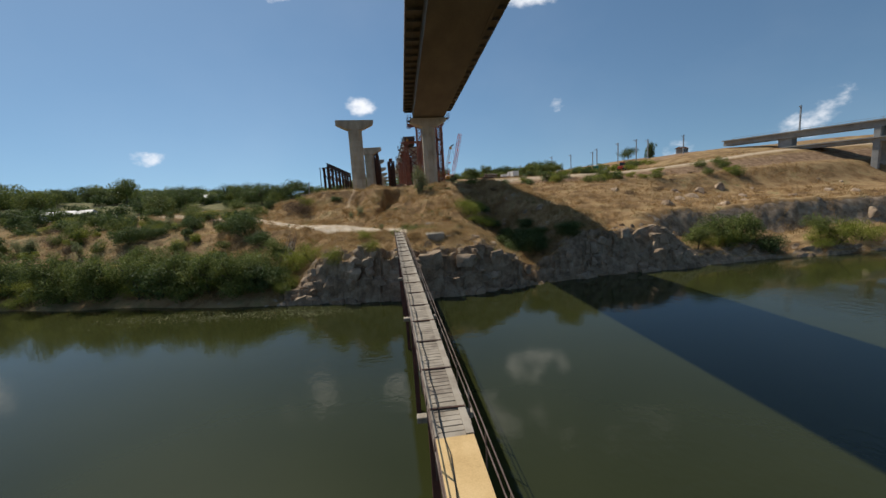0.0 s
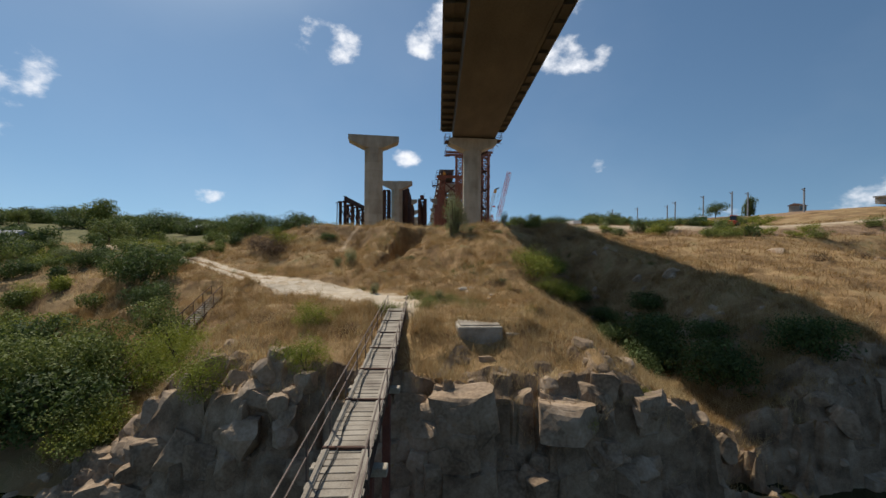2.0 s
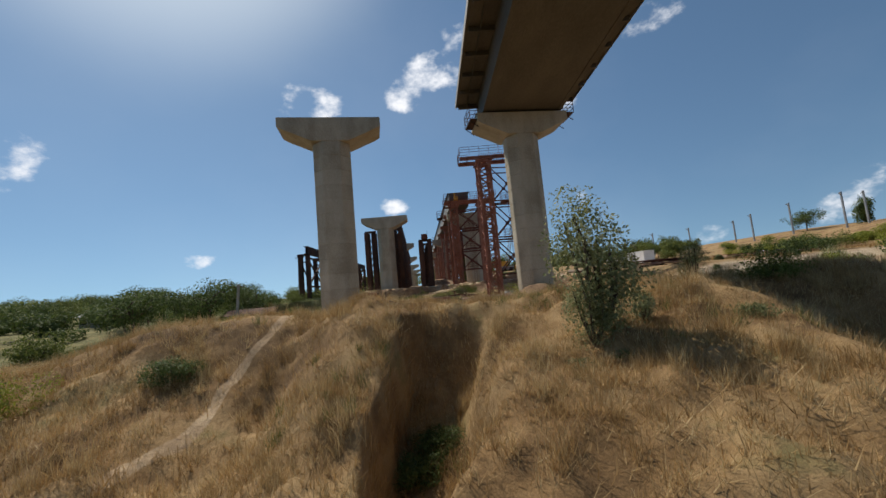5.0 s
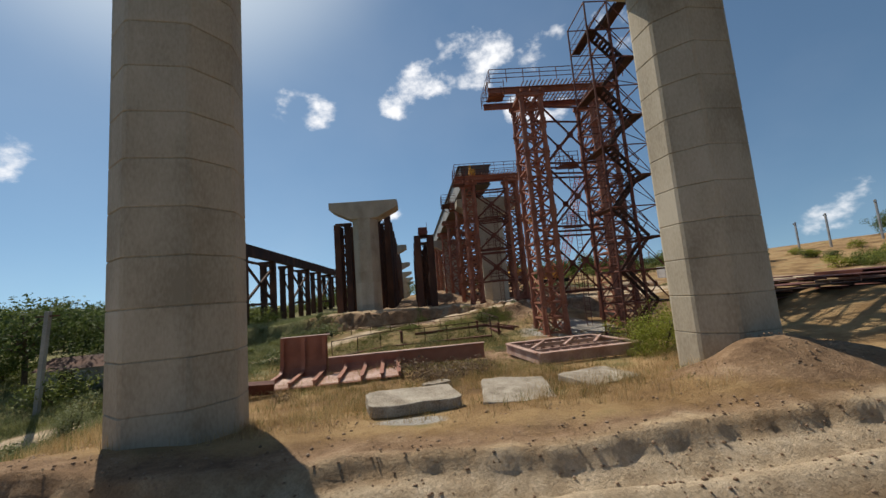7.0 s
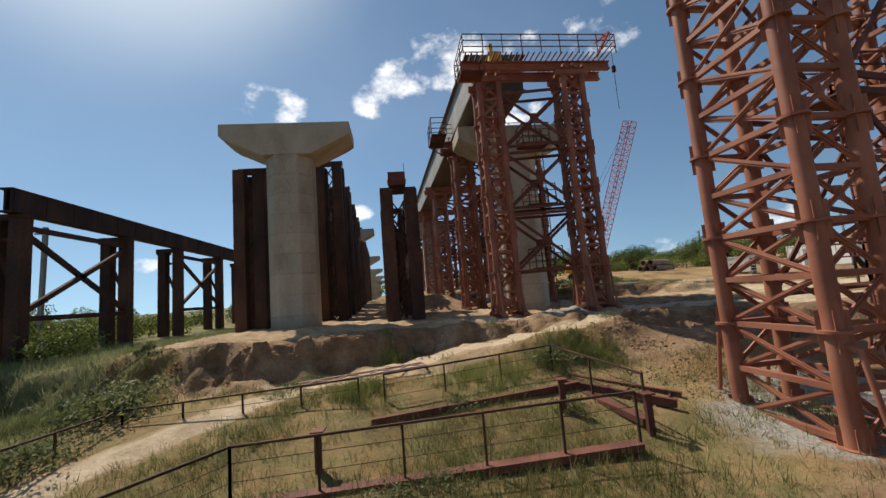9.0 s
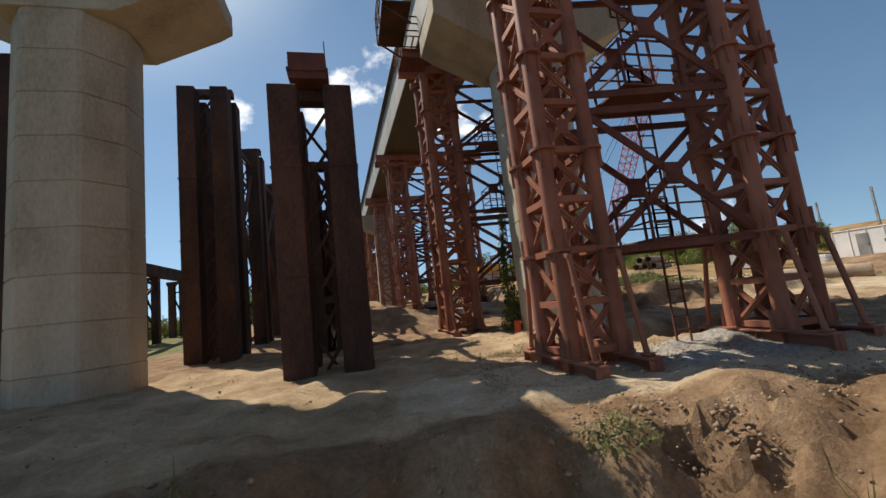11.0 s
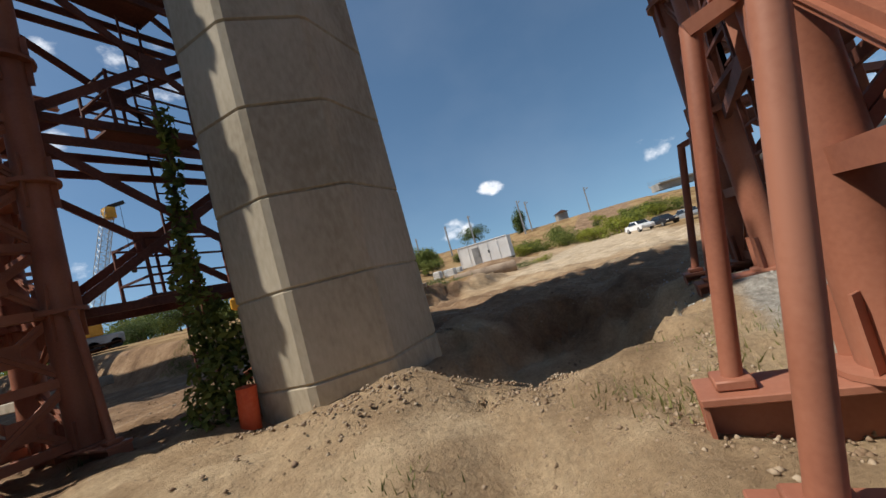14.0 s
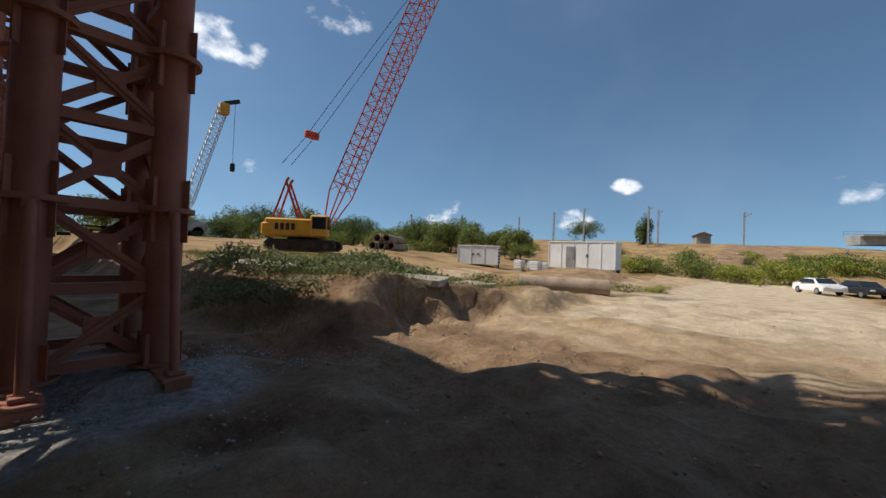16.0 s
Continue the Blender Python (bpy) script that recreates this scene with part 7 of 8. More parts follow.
CLOD = ramp_mat("soil_clods", [(0.19, 0.125, 0.08), (0.28, 0.19, 0.125), (0.38, 0.28, 0.195)], 0.8, 9, 0.95, bump=0.3, island=0.12)
PALE = ramp_mat("dry_lumps", [(0.22, 0.15, 0.095), (0.315, 0.23, 0.155), (0.43, 0.34, 0.245)], 1.0, 9, 0.95, bump=0.3, island=0.15)
GRAVEL = ramp_mat("grey_gravel", [(0.24, 0.225, 0.205), (0.38, 0.36, 0.33), (0.52, 0.50, 0.46)], 1.2, 14, 0.95, bump=0.2, island=0.14)
stones("brown soil clods and small stones on dug ground", pick(1, 20000, -16, 30, -12, 16, lambda x, y: bare(x, y) * (1 - 0.75 * path_mask(x, y)) * (1 - 0.6 * ss(12, 18, x))), 1, 0.008, 0.042, CLOD)
stones("soil clods along the cart track", pick(2, 14000, -12, 26, -46, -36, lambda x, y: 0.9 * bare(x, y)), 2, 0.010, 0.06, CLOD)
stones("brown clods tumbled down the soil bank", pick(31, 9000, -11, 7, -11.5, -7.5, lambda x, y: np.exp(-((y - edge_line(x) + 0.7) / 0.8) ** 2)), 31, 0.012, 0.07, CLOD)
stones("pale stones and lumps of dry soil round the pier", pick(32, 50000, 4.5, 20, -9, 3, lambda x, y: (1 - 0.6 * ss(10, 14, x)) * 0.2 + 0.5 * ss(13, 10, x) * ss(0.0, 0.5, rough(x, y, 1.3, 2.0))), 32, 0.005, 0.034, PALE)
stones("small stones and crumbs of dry soil near the pier", pick(34, 26000, 4.5, 11.5, -6.5, -0.5, lambda x, y: 0.15 + 0.75 * ss(-0.2, 0.5, rough(x, y, 0.8, 4.0) + 0.4 * rough(x, y, 0.3, 1.0))), 34, 0.008, 0.028, PALE)
stones("grey gravel strewn under the red towers", pick(3, 18000, 9.5, 17.5, -8.0, 7.5, lambda x, y: 0.9 * np.maximum(hump(x, y, 11.2, -5.2, 3.0, 1.3), hump(x, y, 12.2, 4.4, 3.6, 2.0))), 3, 0.012, 0.035, GRAVEL)
stones("pale rubble below the soil bank", pick(4, 4000, 7.0, 13.0, -16, -10.5, lambda x, y: (1 - path_mask(x, y)) * 0.8 * hump(x, y, 9.0, -13.0, 2.6, 2.6)), 4, 0.02, 0.07, CLOD)


# ---- grass ----
def tufts(name, label, spots, seed, h, mat, blades=6, lean=0.5, width=0.022, spread=0.10):
    rng = np.random.default_rng(seed)
    n = len(spots)
    p = np.repeat(spots, blades, 0)
    size = np.repeat(0.55 + 0.9 * rng.random(n), blades)
    m = len(p)
    a = rng.random(m) * 6.283
    root = p + rng.normal(0, spread, (m, 2)) * size[:, None]
    z = ground(root[:, 0], root[:, 1]) - 0.03
    hh = h * size * (0.6 + 0.7 * rng.random(m))
    tilt = lean * rng.random(m)
    tip = np.stack([root[:, 0] + np.cos(a) * hh * tilt, root[:, 1] + np.sin(a) * hh * tilt, z + hh * (1 - 0.3 * tilt)], 1)
    b = rng.random(m) * 3.1416
    w = np.stack([np.cos(b), np.sin(b), 0 * b], 1) * (width * (0.7 + 0.8 * rng.random(m)))[:, None]
    base = np.stack([root[:, 0], root[:, 1], z], 1)
    v = np.stack([base - w, base + w, tip], 1)
    f = (np.arange(m) * 3)[:, None] + np.array([[0, 1, 2]])
    soup(name, v.reshape(-1, 3), f, mat, label, "grass")


def slope_keep(x, y):
    d = y - shore(x)
    patch = 0.35 + 0.65 * np.maximum(ss(8, 5, d), 0) * 0.6 + 0.65 * ss(-0.35, 0.25, wob(x, y, 1.7, 2.0) + 0.6 * wob(x, y, 0.6, 5.0))
    bridge = ss(1.3, 0.8, np.abs(x - 6.47 + 2.69 * (y + 150) / 65.0)) * ss(-84.5, -85.2, y)
    return (1 - bridge) * ss(0.7, 1.6, d) * (1 - path_mask(x, y)) ** 2 * (1 - 0.85 * np.clip(bare(x, y), 0, 1)) * patch


tufts("dry_grass", "tawny dry grass tufts on the slope", pick(5, 19000, -26, 34, -90, -43, slope_keep), 5, 0.42, DRYGRASS, 13, 1.1, 0.011, 0.17)
tufts("dry_grass", "long dry grass along the rock's edge", pick(45, 7000, -13, 27, -96, -84, lambda x, y: slope_keep(x, y)), 45, 0.5, STRAW, 12, 1.1, 0.010, 0.17)
tufts("dry_grass", "straw-coloured dry grass tufts on the slope", pick(6, 13000, -26, 34, -90, -43, lambda x, y: slope_keep(x, y) * 0.8), 6, 0.5, STRAW, 13, 1.2, 0.010, 0.18)
tufts("dry_grass", "dry grass on the far downstream bank", pick(7, 7000, 30, 110, -86, -30, lambda x, y: slope_keep(x, y) * 0.8), 7, 0.6, DRYGRASS, 10, 1.1, 0.03, 0.35)
tufts("dry_grass", "dry grass on the upstream bank", pick(8, 6000, -80, -24, -84, -34, lambda x, y: slope_keep(x, y) * 0.8), 8, 0.6, STRAW, 10, 1.1, 0.03, 0.35)


tufts("tussocks", "tall tawny grass tussocks on the slope", pick(41, 3600, -24, 32, -90, -44, lambda x, y: slope_keep(x, y) * ss(-0.1, 0.5, wob(x, y, 1.1, 9.0))), 41, 0.72, STRAW, 55, 0.75, 0.008, 0.12)
tufts("tussocks", "tall brown grass tussocks on the slope", pick(42, 3600, -24, 32, -90, -44, lambda x, y: slope_keep(x, y) * ss(-0.1, 0.5, wob(x, y, 1.4, 12.0))), 42, 0.66, DRYGRASS, 55, 0.8, 0.009, 0.14)
tufts("tussocks", "olive-green weeds among dry grass", pick(43, 1500, -24, 32, -88, -44, lambda x, y: slope_keep(x, y) * ss(0.2, 0.6, wob(x, y, 1.8, 15.0))), 43, 0.5, OLIVE, 40, 0.8, 0.011, 0.14)


def work_keep(x, y):
    return (1 - path_mask(x, y)) ** 2 * (1 - np.clip(bare(x, y) * 1.1, 0, 1)) * (0.25 + 0.75 * ss(-0.3, 0.3, wob(x, y, 1.3, 4.0)))


tufts("green_grass", "olive-green weeds on the working ground", pick(9, 20000, -22, 12, -37, -8.5, lambda x, y: work_keep(x, y) * (0.2 + 0.8 * ss(-33, -27, y))), 9, 0.30, OLIVE, 15, 1.0, 0.008, 0.13)
tufts("dry_grass", "dry weeds between slabs and formwork", pick(10, 14000, -12, 14, -38, -18, lambda x, y: work_keep(x, y) * (0.4 + 0.6 * ss(-26, -31, y))), 10, 0.36, STRAW, 9, 0.7, 0.006, 0.10)
tufts("green_grass", "grey-green weeds on the plateau's upstream edge", pick(11, 9000, -40, -9, -32, 6, lambda x, y: (1 - path_mask(x, y)) * (1 - np.clip(bare(x, y) * 0.9, 0, 1))), 11, 0.4, LEAFPALE, 12, 0.9, 0.014, 0.2)
tufts("green_grass", "green weeds on the yard's bank", pick(12, 7000, 15.6, 33, 5, 18, lambda x, y: 0.8 * (1 - path_mask(x, y)) * ss(0.0, 0.6, y - 5.0) * (0.35 + 0.65 * ss(-0.3, 0.3, wob(x, y, 1.2, 1.0)))), 12, 0.22, OLIVE, 12, 1.0, 0.008, 0.12)
tufts("green_grass", "sparse green tufts on bare soil", pick(13, 500, -12, 20, -9, 8, lambda x, y: 0.9 * ss(0.45, 0.7, wob(x, y, 0.9, 8.0)) * (1 - 0.6 * path_mask(x, y))), 13, 0.16, OLIVE, 16, 1.1, 0.006, 0.07)


def clump(seed, spots, label, h, mat, blades):
    rng = np.random.default_rng(seed)
    at = np.concatenate([np.array([x, y]) + rng.normal(0, r, (int(40 * r + 8), 2)) for x, y, r in spots])
    tufts("tussocks", label, at, seed, h, mat, blades, 0.9, 0.009, 0.13)


clump(71, [(7.6, -12.5, 0.45), (8.4, -12.7, 0.35), (3.2, -12.4, 0.5), (0.6, -8.9, 0.3), (4.6, -13.0, 0.6), (-0.5, -13.0, 0.5), (6.2, -12.6, 0.4)], "fresh green grass clumps beside the footway", 0.48, FRESH, 34)
clump(73, [(8.7, -3.5, 0.3), (8.2, -3.2, 0.2), (6.4, -1.9, 0.25), (6.9, -1.5, 0.2), (9.6, -4.1, 0.2)], "small green weeds on the dug soil", 0.10, OLIVE, 14)
clump(72, [(6.0, -82.0, 0.5), (7.6, -82.6, 0.6), (5.6, -84.6, 0.3), (8.2, -84.2, 0.5), (7.2, -80.6, 0.4), (3.0, -85.0, 0.4), (4.8, -80.2, 0.4)], "green grass clumps beside the stone path", 0.5, FRESH, 34)


# ---- bushes and trees ----
def leaf_cloud(rng, blobs, n, leaf, up=0.0):
    """Leaves as bent quads in the outer part of a set of blobs (centre, radii)."""
    cs = np.array([b[0] for b in blobs])
    rs = np.array([b[1] for b in blobs])
    w = (rs[:, 0] * rs[:, 1] * rs[:, 2]) ** 0.67
    k = rng.choice(len(blobs), n, p=w / w.sum())
    d = rng.normal(0, 1, (n, 3))
    d /= np.linalg.norm(d, axis=1)[:, None]
    r = 0.45 + 0.62 * rng.random(n) ** 0.6
    p = cs[k] + d * rs[k] * r[:, None]
    a = rng.normal(0, 1, (n, 3))
    a /= np.linalg.norm(a, axis=1)[:, None]
    nrm = d * 0.7 + rng.normal(0, 0.6, (n, 3)) + np.array([0, 0, 0.3 + up])
    a = np.cross(nrm, a)
    a /= np.linalg.norm(a, axis=1)[:, None] + 1e-9
    b = np.cross(nrm, a)
    b /= np.linalg.norm(b, axis=1)[:, None] + 1e-9
    s = (leaf * (0.6 + 0.8 * rng.random(n)))[:, None]
    v = np.stack([p - a * s, p + b * s * 0.45, p + a * s, p - b * s * 0.45], 1)
    f = (np.arange(n) * 4)[:, None] + np.array([[0, 1, 2, 3]])
    return v.reshape(-1, 3), f


def plant(name, seed, h, w, mat, n, leaf, label, category, stems=5, trunk=0.0, thin=1.0, group=""):
    """A bush (trunk = 0) or a tree: stems or a tapered trunk with limbs, and a crown of leaves in clumps."""
    rng = np.random.default_rng(seed)
    ob = thing(name, (0, 0, 0), label, category, group)
    bm = bmesh.new()
    blobs = []
    low = trunk if trunk else h * 0.06
    if trunk:
        path = [Vector((0, 0, -0.4)), Vector((rng.uniform(-0.1, 0.1) * h * 0.3, rng.uniform(-0.1, 0.1) * h * 0.3, h * 0.35)), Vector((rng.uniform(-0.05, 0.05) * h, rng.uniform(-0.05, 0.05) * h, h * 0.75))]
        for i, (p, q) in enumerate(zip(path, path[1:])):
            bar(bm, p, q, 0.045 * h * (1 - 0.4 * i), n=8)
        root = path[1]
    else:
        root = Vector((0, 0, -0.2))
    for k in range(stems):
        a = 6.283 * (k + rng.uniform(-0.3, 0.3)) / stems
        reach = w * 0.5 * rng.uniform(0.35, 0.75)
        tip = Vector((math.cos(a) * reach, math.sin(a) * reach, low + (h - low) * (rng.uniform(0.35, 0.85) if trunk else rng.uniform(0.2, 0.75))))
        mid = root.lerp(tip, 0.5) + Vector((rng.uniform(-0.1, 0.1) * w, rng.uniform(-0.1, 0.1) * w, 0.05 * h))
        thick = 0.018 * h + 0.01
        bar(bm, root, mid, thick * 1.5, n=6)
        bar(bm, mid, tip, thick, n=5)
        rr = rng.uniform(0.20, 0.32)
        blobs.append((tuple(tip), (w * rr, w * rr, (h - low) * rr * 0.95 * thin)))
        for q in range(3):
            off = Vector((rng.normal(0, 0.17) * w, rng.normal(0, 0.17) * w, rng.normal(0, 0.14) * h))
            r2 = rng.uniform(0.10, 0.2)
            blobs.append((tuple(mid.lerp(tip, 0.7) + off), (w * r2, w * r2, (h - low) * r2)))
    c = Vector((0, 0, low + (h - low) * 0.55))
    blobs.append((tuple(c), (w * 0.27, w * 0.27, (h - low) * 0.42)))
    if not trunk:
        for k in range(7):
            a = 6.283 * (k + rng.uniform(-0.4, 0.4)) / 7
            blobs.append(((math.cos(a) * w * rng.uniform(0.2, 0.36), math.sin(a) * w * rng.uniform(0.2, 0.36), h * rng.uniform(0.12, 0.25)), (w * 0.17, w * 0.17, h * 0.19)))
    blobs = [((x, y, max(z, rz * 0.7 + (0 if not trunk else low * 0.6))), (rx, ry, rz)) for (x, y, z), (rx, ry, rz) in blobs]
    part("trunk" if trunk else "stem", bm, BARK, ob)
    v, f = leaf_cloud(rng, blobs, n, leaf)
    soup("crown" if trunk else "foliage", v, f, mat, "", "", parent=ob)
    return ob


def plants(proto, spots, seed, first=True):
    """Copies of a plant at (x, y, scale, height scale); the first spot takes the plant itself."""
    rng = random.Random(seed)
    own = None
    for i, (x, y, s, t) in enumerate(spots):
        m = pose(x, y, gz(x, y) - 0.1, 0, 0, rng.uniform(0, 360)) @ Matrix.Diagonal((s, s, s * t, 1))
        if i == 0 and first:
            own = m
        else:
            copy_thing(proto, m)
    if own is not None:
        proto.matrix_basis = own


def thicket(seed, n, x0, x1, y0, y1, lo, hi, keep=None):
    rng = random.Random(seed)
    out = []
    while len(out) < n:
        x, y = rng.uniform(x0, x1), rng.uniform(y0, y1)
        if keep and not keep(x, y):
            continue
        out.append((x, y, rng.uniform(lo, hi), rng.uniform(0.8, 1.2)))
    return out


BUSH = "bushes of the bank"
b_green = plant("bush", 1, 3.0, 4.0, LEAF, 5600, 0.085, "dense green bush on the river bank", "bush", 7, group=BUSH)
b_dark = plant("bush", 2, 2.6, 4.2, LEAFDARK, 5000, 0.085, "dark green rounded bush in dry grass", "bush", 7, group=BUSH)
b_yel = plant("bush", 3, 2.2, 3.0, LEAFLIGHT, 6000, 0.043, "bright yellow-green bush in dry grass", "bush", 6, group=BUSH)
b_grey = plant("bush", 4, 4.6, 2.6, LEAFPALE, 5200, 0.07, "tall slender grey-green bush in dry grass", "bush", 8, group=BUSH)
BRUSH = leaf_mat("withered_leaves", [(0.10, 0.065, 0.04), (0.17, 0.115, 0.07), (0.26, 0.185, 0.115)])
b_dry = plant("bush", 5, 1.4, 2.4, BRUSH, 800, 0.065, "bare brown bush with withered leaves", "bush", 8, group=BUSH)
b_low = plant("bush", 6, 0.9, 2.2, LEAFGREY, 560, 0.08, "low grey-green shrub in weeds", "shrub", 7, group="low shrubs")
t_round = plant("tree", 7, 7.5, 8.0, LEAFDARK, 5200, 0.16, "broad round-crowned dark green tree", "tree", 8, trunk=1.6, group="trees behind the site")
t_mid = plant("tree", 8, 6.5, 6.5, LEAF, 3400, 0.19, "round-crowned green tree in a tree belt", "tree", 7, trunk=1.0, group="trees behind the site")

f_green = plant("bush", 51, 3.0, 4.2, LEAF, 1900, 0.115, "green bush in scrub behind the bank", "bush", 6, group="scrub behind the bank")
f_dark = plant("bush", 52, 2.8, 4.2, LEAFDARK, 1900, 0.115, "dark green bush in scrub behind the bank", "bush", 6, group="scrub behind the bank")
f_yel = plant("bush", 53, 2.2, 3.4, LEAFLIGHT, 1700, 0.105, "yellow-green bush in scrub behind the bank", "bush", 6, group="scrub behind the bank")
BANK_LOW = [(-16, -86.7, 1.3, 1), (-13.4, -87.2, 1.25, 1), (-12, -86.2, 1, 0.9), (-10.4, -90.6, 0.9, 0.9), (-13, -89.8, 1.3, 1.1), (-11, -84.2, 0.9, 1), (-14, -81, 1, 1), (-16.2, -89.6, 1.4, 1.1), (-20, -88.6, 1.4, 1.1), (-23.2, -88, 1.5, 1.1), (-27, -87, 1.6, 1.1), (-31.5, -86, 1.6, 1.1), (-36, -85, 1.6, 1.1), (-41, -83.8, 1.6, 1.1), (-47.5, -82.4, 1.7, 1.1), (-55, -81, 1.8, 1.1), (-22.5, -82.5, 1.3, 1), (-26.5, -81, 1.2, 1), (-32, -79, 1.3, 1)]
BANK_HIGH = [(-16.5, -84, 1, 1), (-14.6, -88, 1, 1.2), (-17.5, -87, 1.25, 1.2), (-21, -86, 1.2, 1), (-24.5, -85, 1.45, 1.2), (-29, -84.5, 1.2, 1.1), (-33.5, -83, 1.4, 1.1), (-38, -82.5, 1.2, 1), (-44, -81, 1.4, 1), (-51, -80, 1.6, 1), (-18.5, -83.5, 1, 0.9), (-28, -79.5, 1, 0.9), (-36, -77.5, 1.1, 1), (51, -88.3, 1.5, 1), (54, -87, 1.3, 1.1), (57, -89, 1.1, 1), (47.5, -88.6, 1.2, 0.9), (20.3, -52.5, 0.7, 1), (19.0, -42.6, 0.7, 1), (-12.5, -46, 0.8, 0.9)]
BANK = BANK_LOW + BANK_HIGH
plants(b_dark, BANK[4::6], 44, False)
# those in the gully and the ditch are added to darken these shaded hollows
plants(b_dark, [(21.0, -84.0, 1.0, 1.0), (22.6, -81.5, 1.2, 1.1), (24.2, -79.0, 1.0, 0.9), (20.4, -79.0, 0.9, 1.0), (23.0, -87.4, 1.1, 1.0), (25.6, -75.0, 0.9, 0.8), (22.4, -73.0, 0.8, 0.8), (21.2, -69.0, 0.7, 0.8), (-21.8, -72.6, 1.5, 1.05), (1.3, -58.6, 0.5, 0.9), (2.1, -57.2, 0.5, 0.8), (20.5, -64.0, 0.7, 0.9), (27.0, -88.4, 0.95, 1.0), (24.5, -84.5, 0.8, 0.9), (-9.5, -54.5, 0.6, 0.8), (-17.9, -77.1, 0.95, 1.0), (-33.0, -66.0, 1.0, 1.0), (-40.0, -72.0, 1.2, 1.0), (30.0, 48.0, 1.2, 1.0)], 31)
plants(f_dark, thicket(1, 11, -70, -28, -70, -44, 0.5, 1.1) + thicket(2, 12, 28, 60, -48, -32, 0.5, 1.0) + thicket(21, 7, 80, 94, -12, 40, 0.5, 0.9), 41)
plants(b_green, BANK[0::3] + BANK[1::6], 32)
plants(b_yel, [(x + 0.6, y + 0.8, 0.9 * q, t) for x, y, q, t in BANK[2::3]], 45, False)
plants(f_green, thicket(3, 19, -95, -30, -70, -30, 0.6, 1.2) + thicket(4, 10, 40, 95, -50, -38, 0.6, 1.0) + thicket(5, 15, -36, -17, -24, 10, 0.5, 1.0) + thicket(61, 12, 34, 74, 40, 52, 0.8, 1.3) + thicket(63, 12, 70, 84, -14, 16, 0.7, 1.1), 42)
plants(b_yel, [(13.2, -29.0, 1.2, 1.1), (11.9, -29.6, 0.7, 0.9), (-15.4, -57.2, 1.15, 1.2), (-12.2, -86.5, 0.8, 1), (-47, -83.5, 1.2, 0.9), (-31.5, -74, 1, 1), (56, -45, 1.1, 0.9), (12.6, -94, 0.35, 1), (15.5, -92.6, 0.4, 1), (85, -6, 1.4, 0.8), (89, -14, 1.3, 0.8), (41, 3.6, 0.7, 0.5)], 46, False)
plants(b_yel, [(16.2, -70.6, 1.75, 0.9), (17.9, -68.2, 1.4, 0.8), (17.0, -72.6, 1.15, 0.75), (18.8, -71.6, 1.3, 0.8), (20.0, -69.8, 1.1, 0.8), (-3.9, -92.7, 1, 1.1), (0.7, -93, 0.8, 1), (-10.3, -90.7, 1.1, 1), (-7.6, -88.2, 1.4, 1), (-9.6, -86.8, 1.5, 1), (-0.6, -88.6, 0.75, 0.9), (68, -89, 1.9, 1), (72.5, -88.6, 1.6, 1), (64.5, -89.4, 1.3, 0.8), (78, -89.2, 1.5, 0.9)], 33)
plants(f_yel, thicket(6, 9, -70, -28, -78, -44, 0.6, 1.1) + thicket(7, 12, 34, 90, -48, -34, 0.7, 1.1) + thicket(22, 9, 78, 94, -12, 40, 0.5, 0.9) + thicket(62, 11, 69, 82, -14, 14, 0.8, 1.25), 43)
plants(b_grey, [(8.7, -58.0, 1.15, 1.1), (8.1, -58.5, 0.6, 1.0), (10.6, -57.4, 0.33, 0.8), (15.9, -52.8, 0.5, 1.0), (-3.2, -68.0, 0.5, 0.9), (-5.0, -66.2, 0.35, 0.9), (1.0, -77.5, 0.3, 0.8), (6.5, -81.5, 0.28, 0.8), (-15.0, -30.0, 0.45, 0.8), (36.0, -41.0, 0.6, 0.6)]
       + thicket(8, 6, -60, -26, -76, -50, 0.4, 0.8), 34)
plants(b_dry, [(-16.4, -59.2, 2.0, 1.2), (-14.6, -60.6, 1.5, 1.2), (-18.2, -57.6, 1.5, 1.0), (0.7, -30.4, 0.95, 0.9), (2.2, -30.9, 0.95, 0.8), (1.4, -31.8, 0.8, 0.8), (3.4, -30.2, 0.8, 0.8), (-4.8, -32.4, 0.45, 0.9), (13.0, -77.0, 0.5, 0.8), (24.0, -58.0, 0.8, 0.8), (1.6, -24.0, 0.5, 0.7)] + thicket(9, 7, -60, -18, -74, -50, 0.7, 1.4) + thicket(10, 7, 30, 80, -76, -44, 0.5, 1.1), 35)
plants(b_low, [(5.2, -8.4, 0.4, 1.1), (6.3, -12.6, 0.7, 1.0), (-2.5, -10.3, 0.6, 0.9), (17.1, 6.2, 0.7, 0.8), (16.6, 7.2, 0.8, 0.8), (17.9, 5.9, 0.6, 0.8), (18.8, 6.4, 0.7, 0.7), (16.2, 8.4, 0.8, 0.8), (17.2, 8.6, 0.9, 0.8), (19.5, 7.4, 0.8, 0.7), (21.5, 9.5, 1.0, 0.8), (24.0, 9.5, 0.9, 0.8), (27.0, 8.0, 0.9, 0.8), (29.0, 7.2, 0.8, 0.8), (36.5, 6.5, 0.9, 0.7), (39.5, 5.2, 1.0, 0.7)]
       + thicket(11, 26, -20, -8, -30, -12, 0.7, 1.3) + thicket(12, 12, -4, 10, -24, -9.8, 0.35, 0.6) + thicket(13, 14, -3, 18, -76, -54, 0.3, 0.6) + thicket(33, 16, 17.2, 25.0, 6.8, 12.0, 0.7, 1.2), 36)
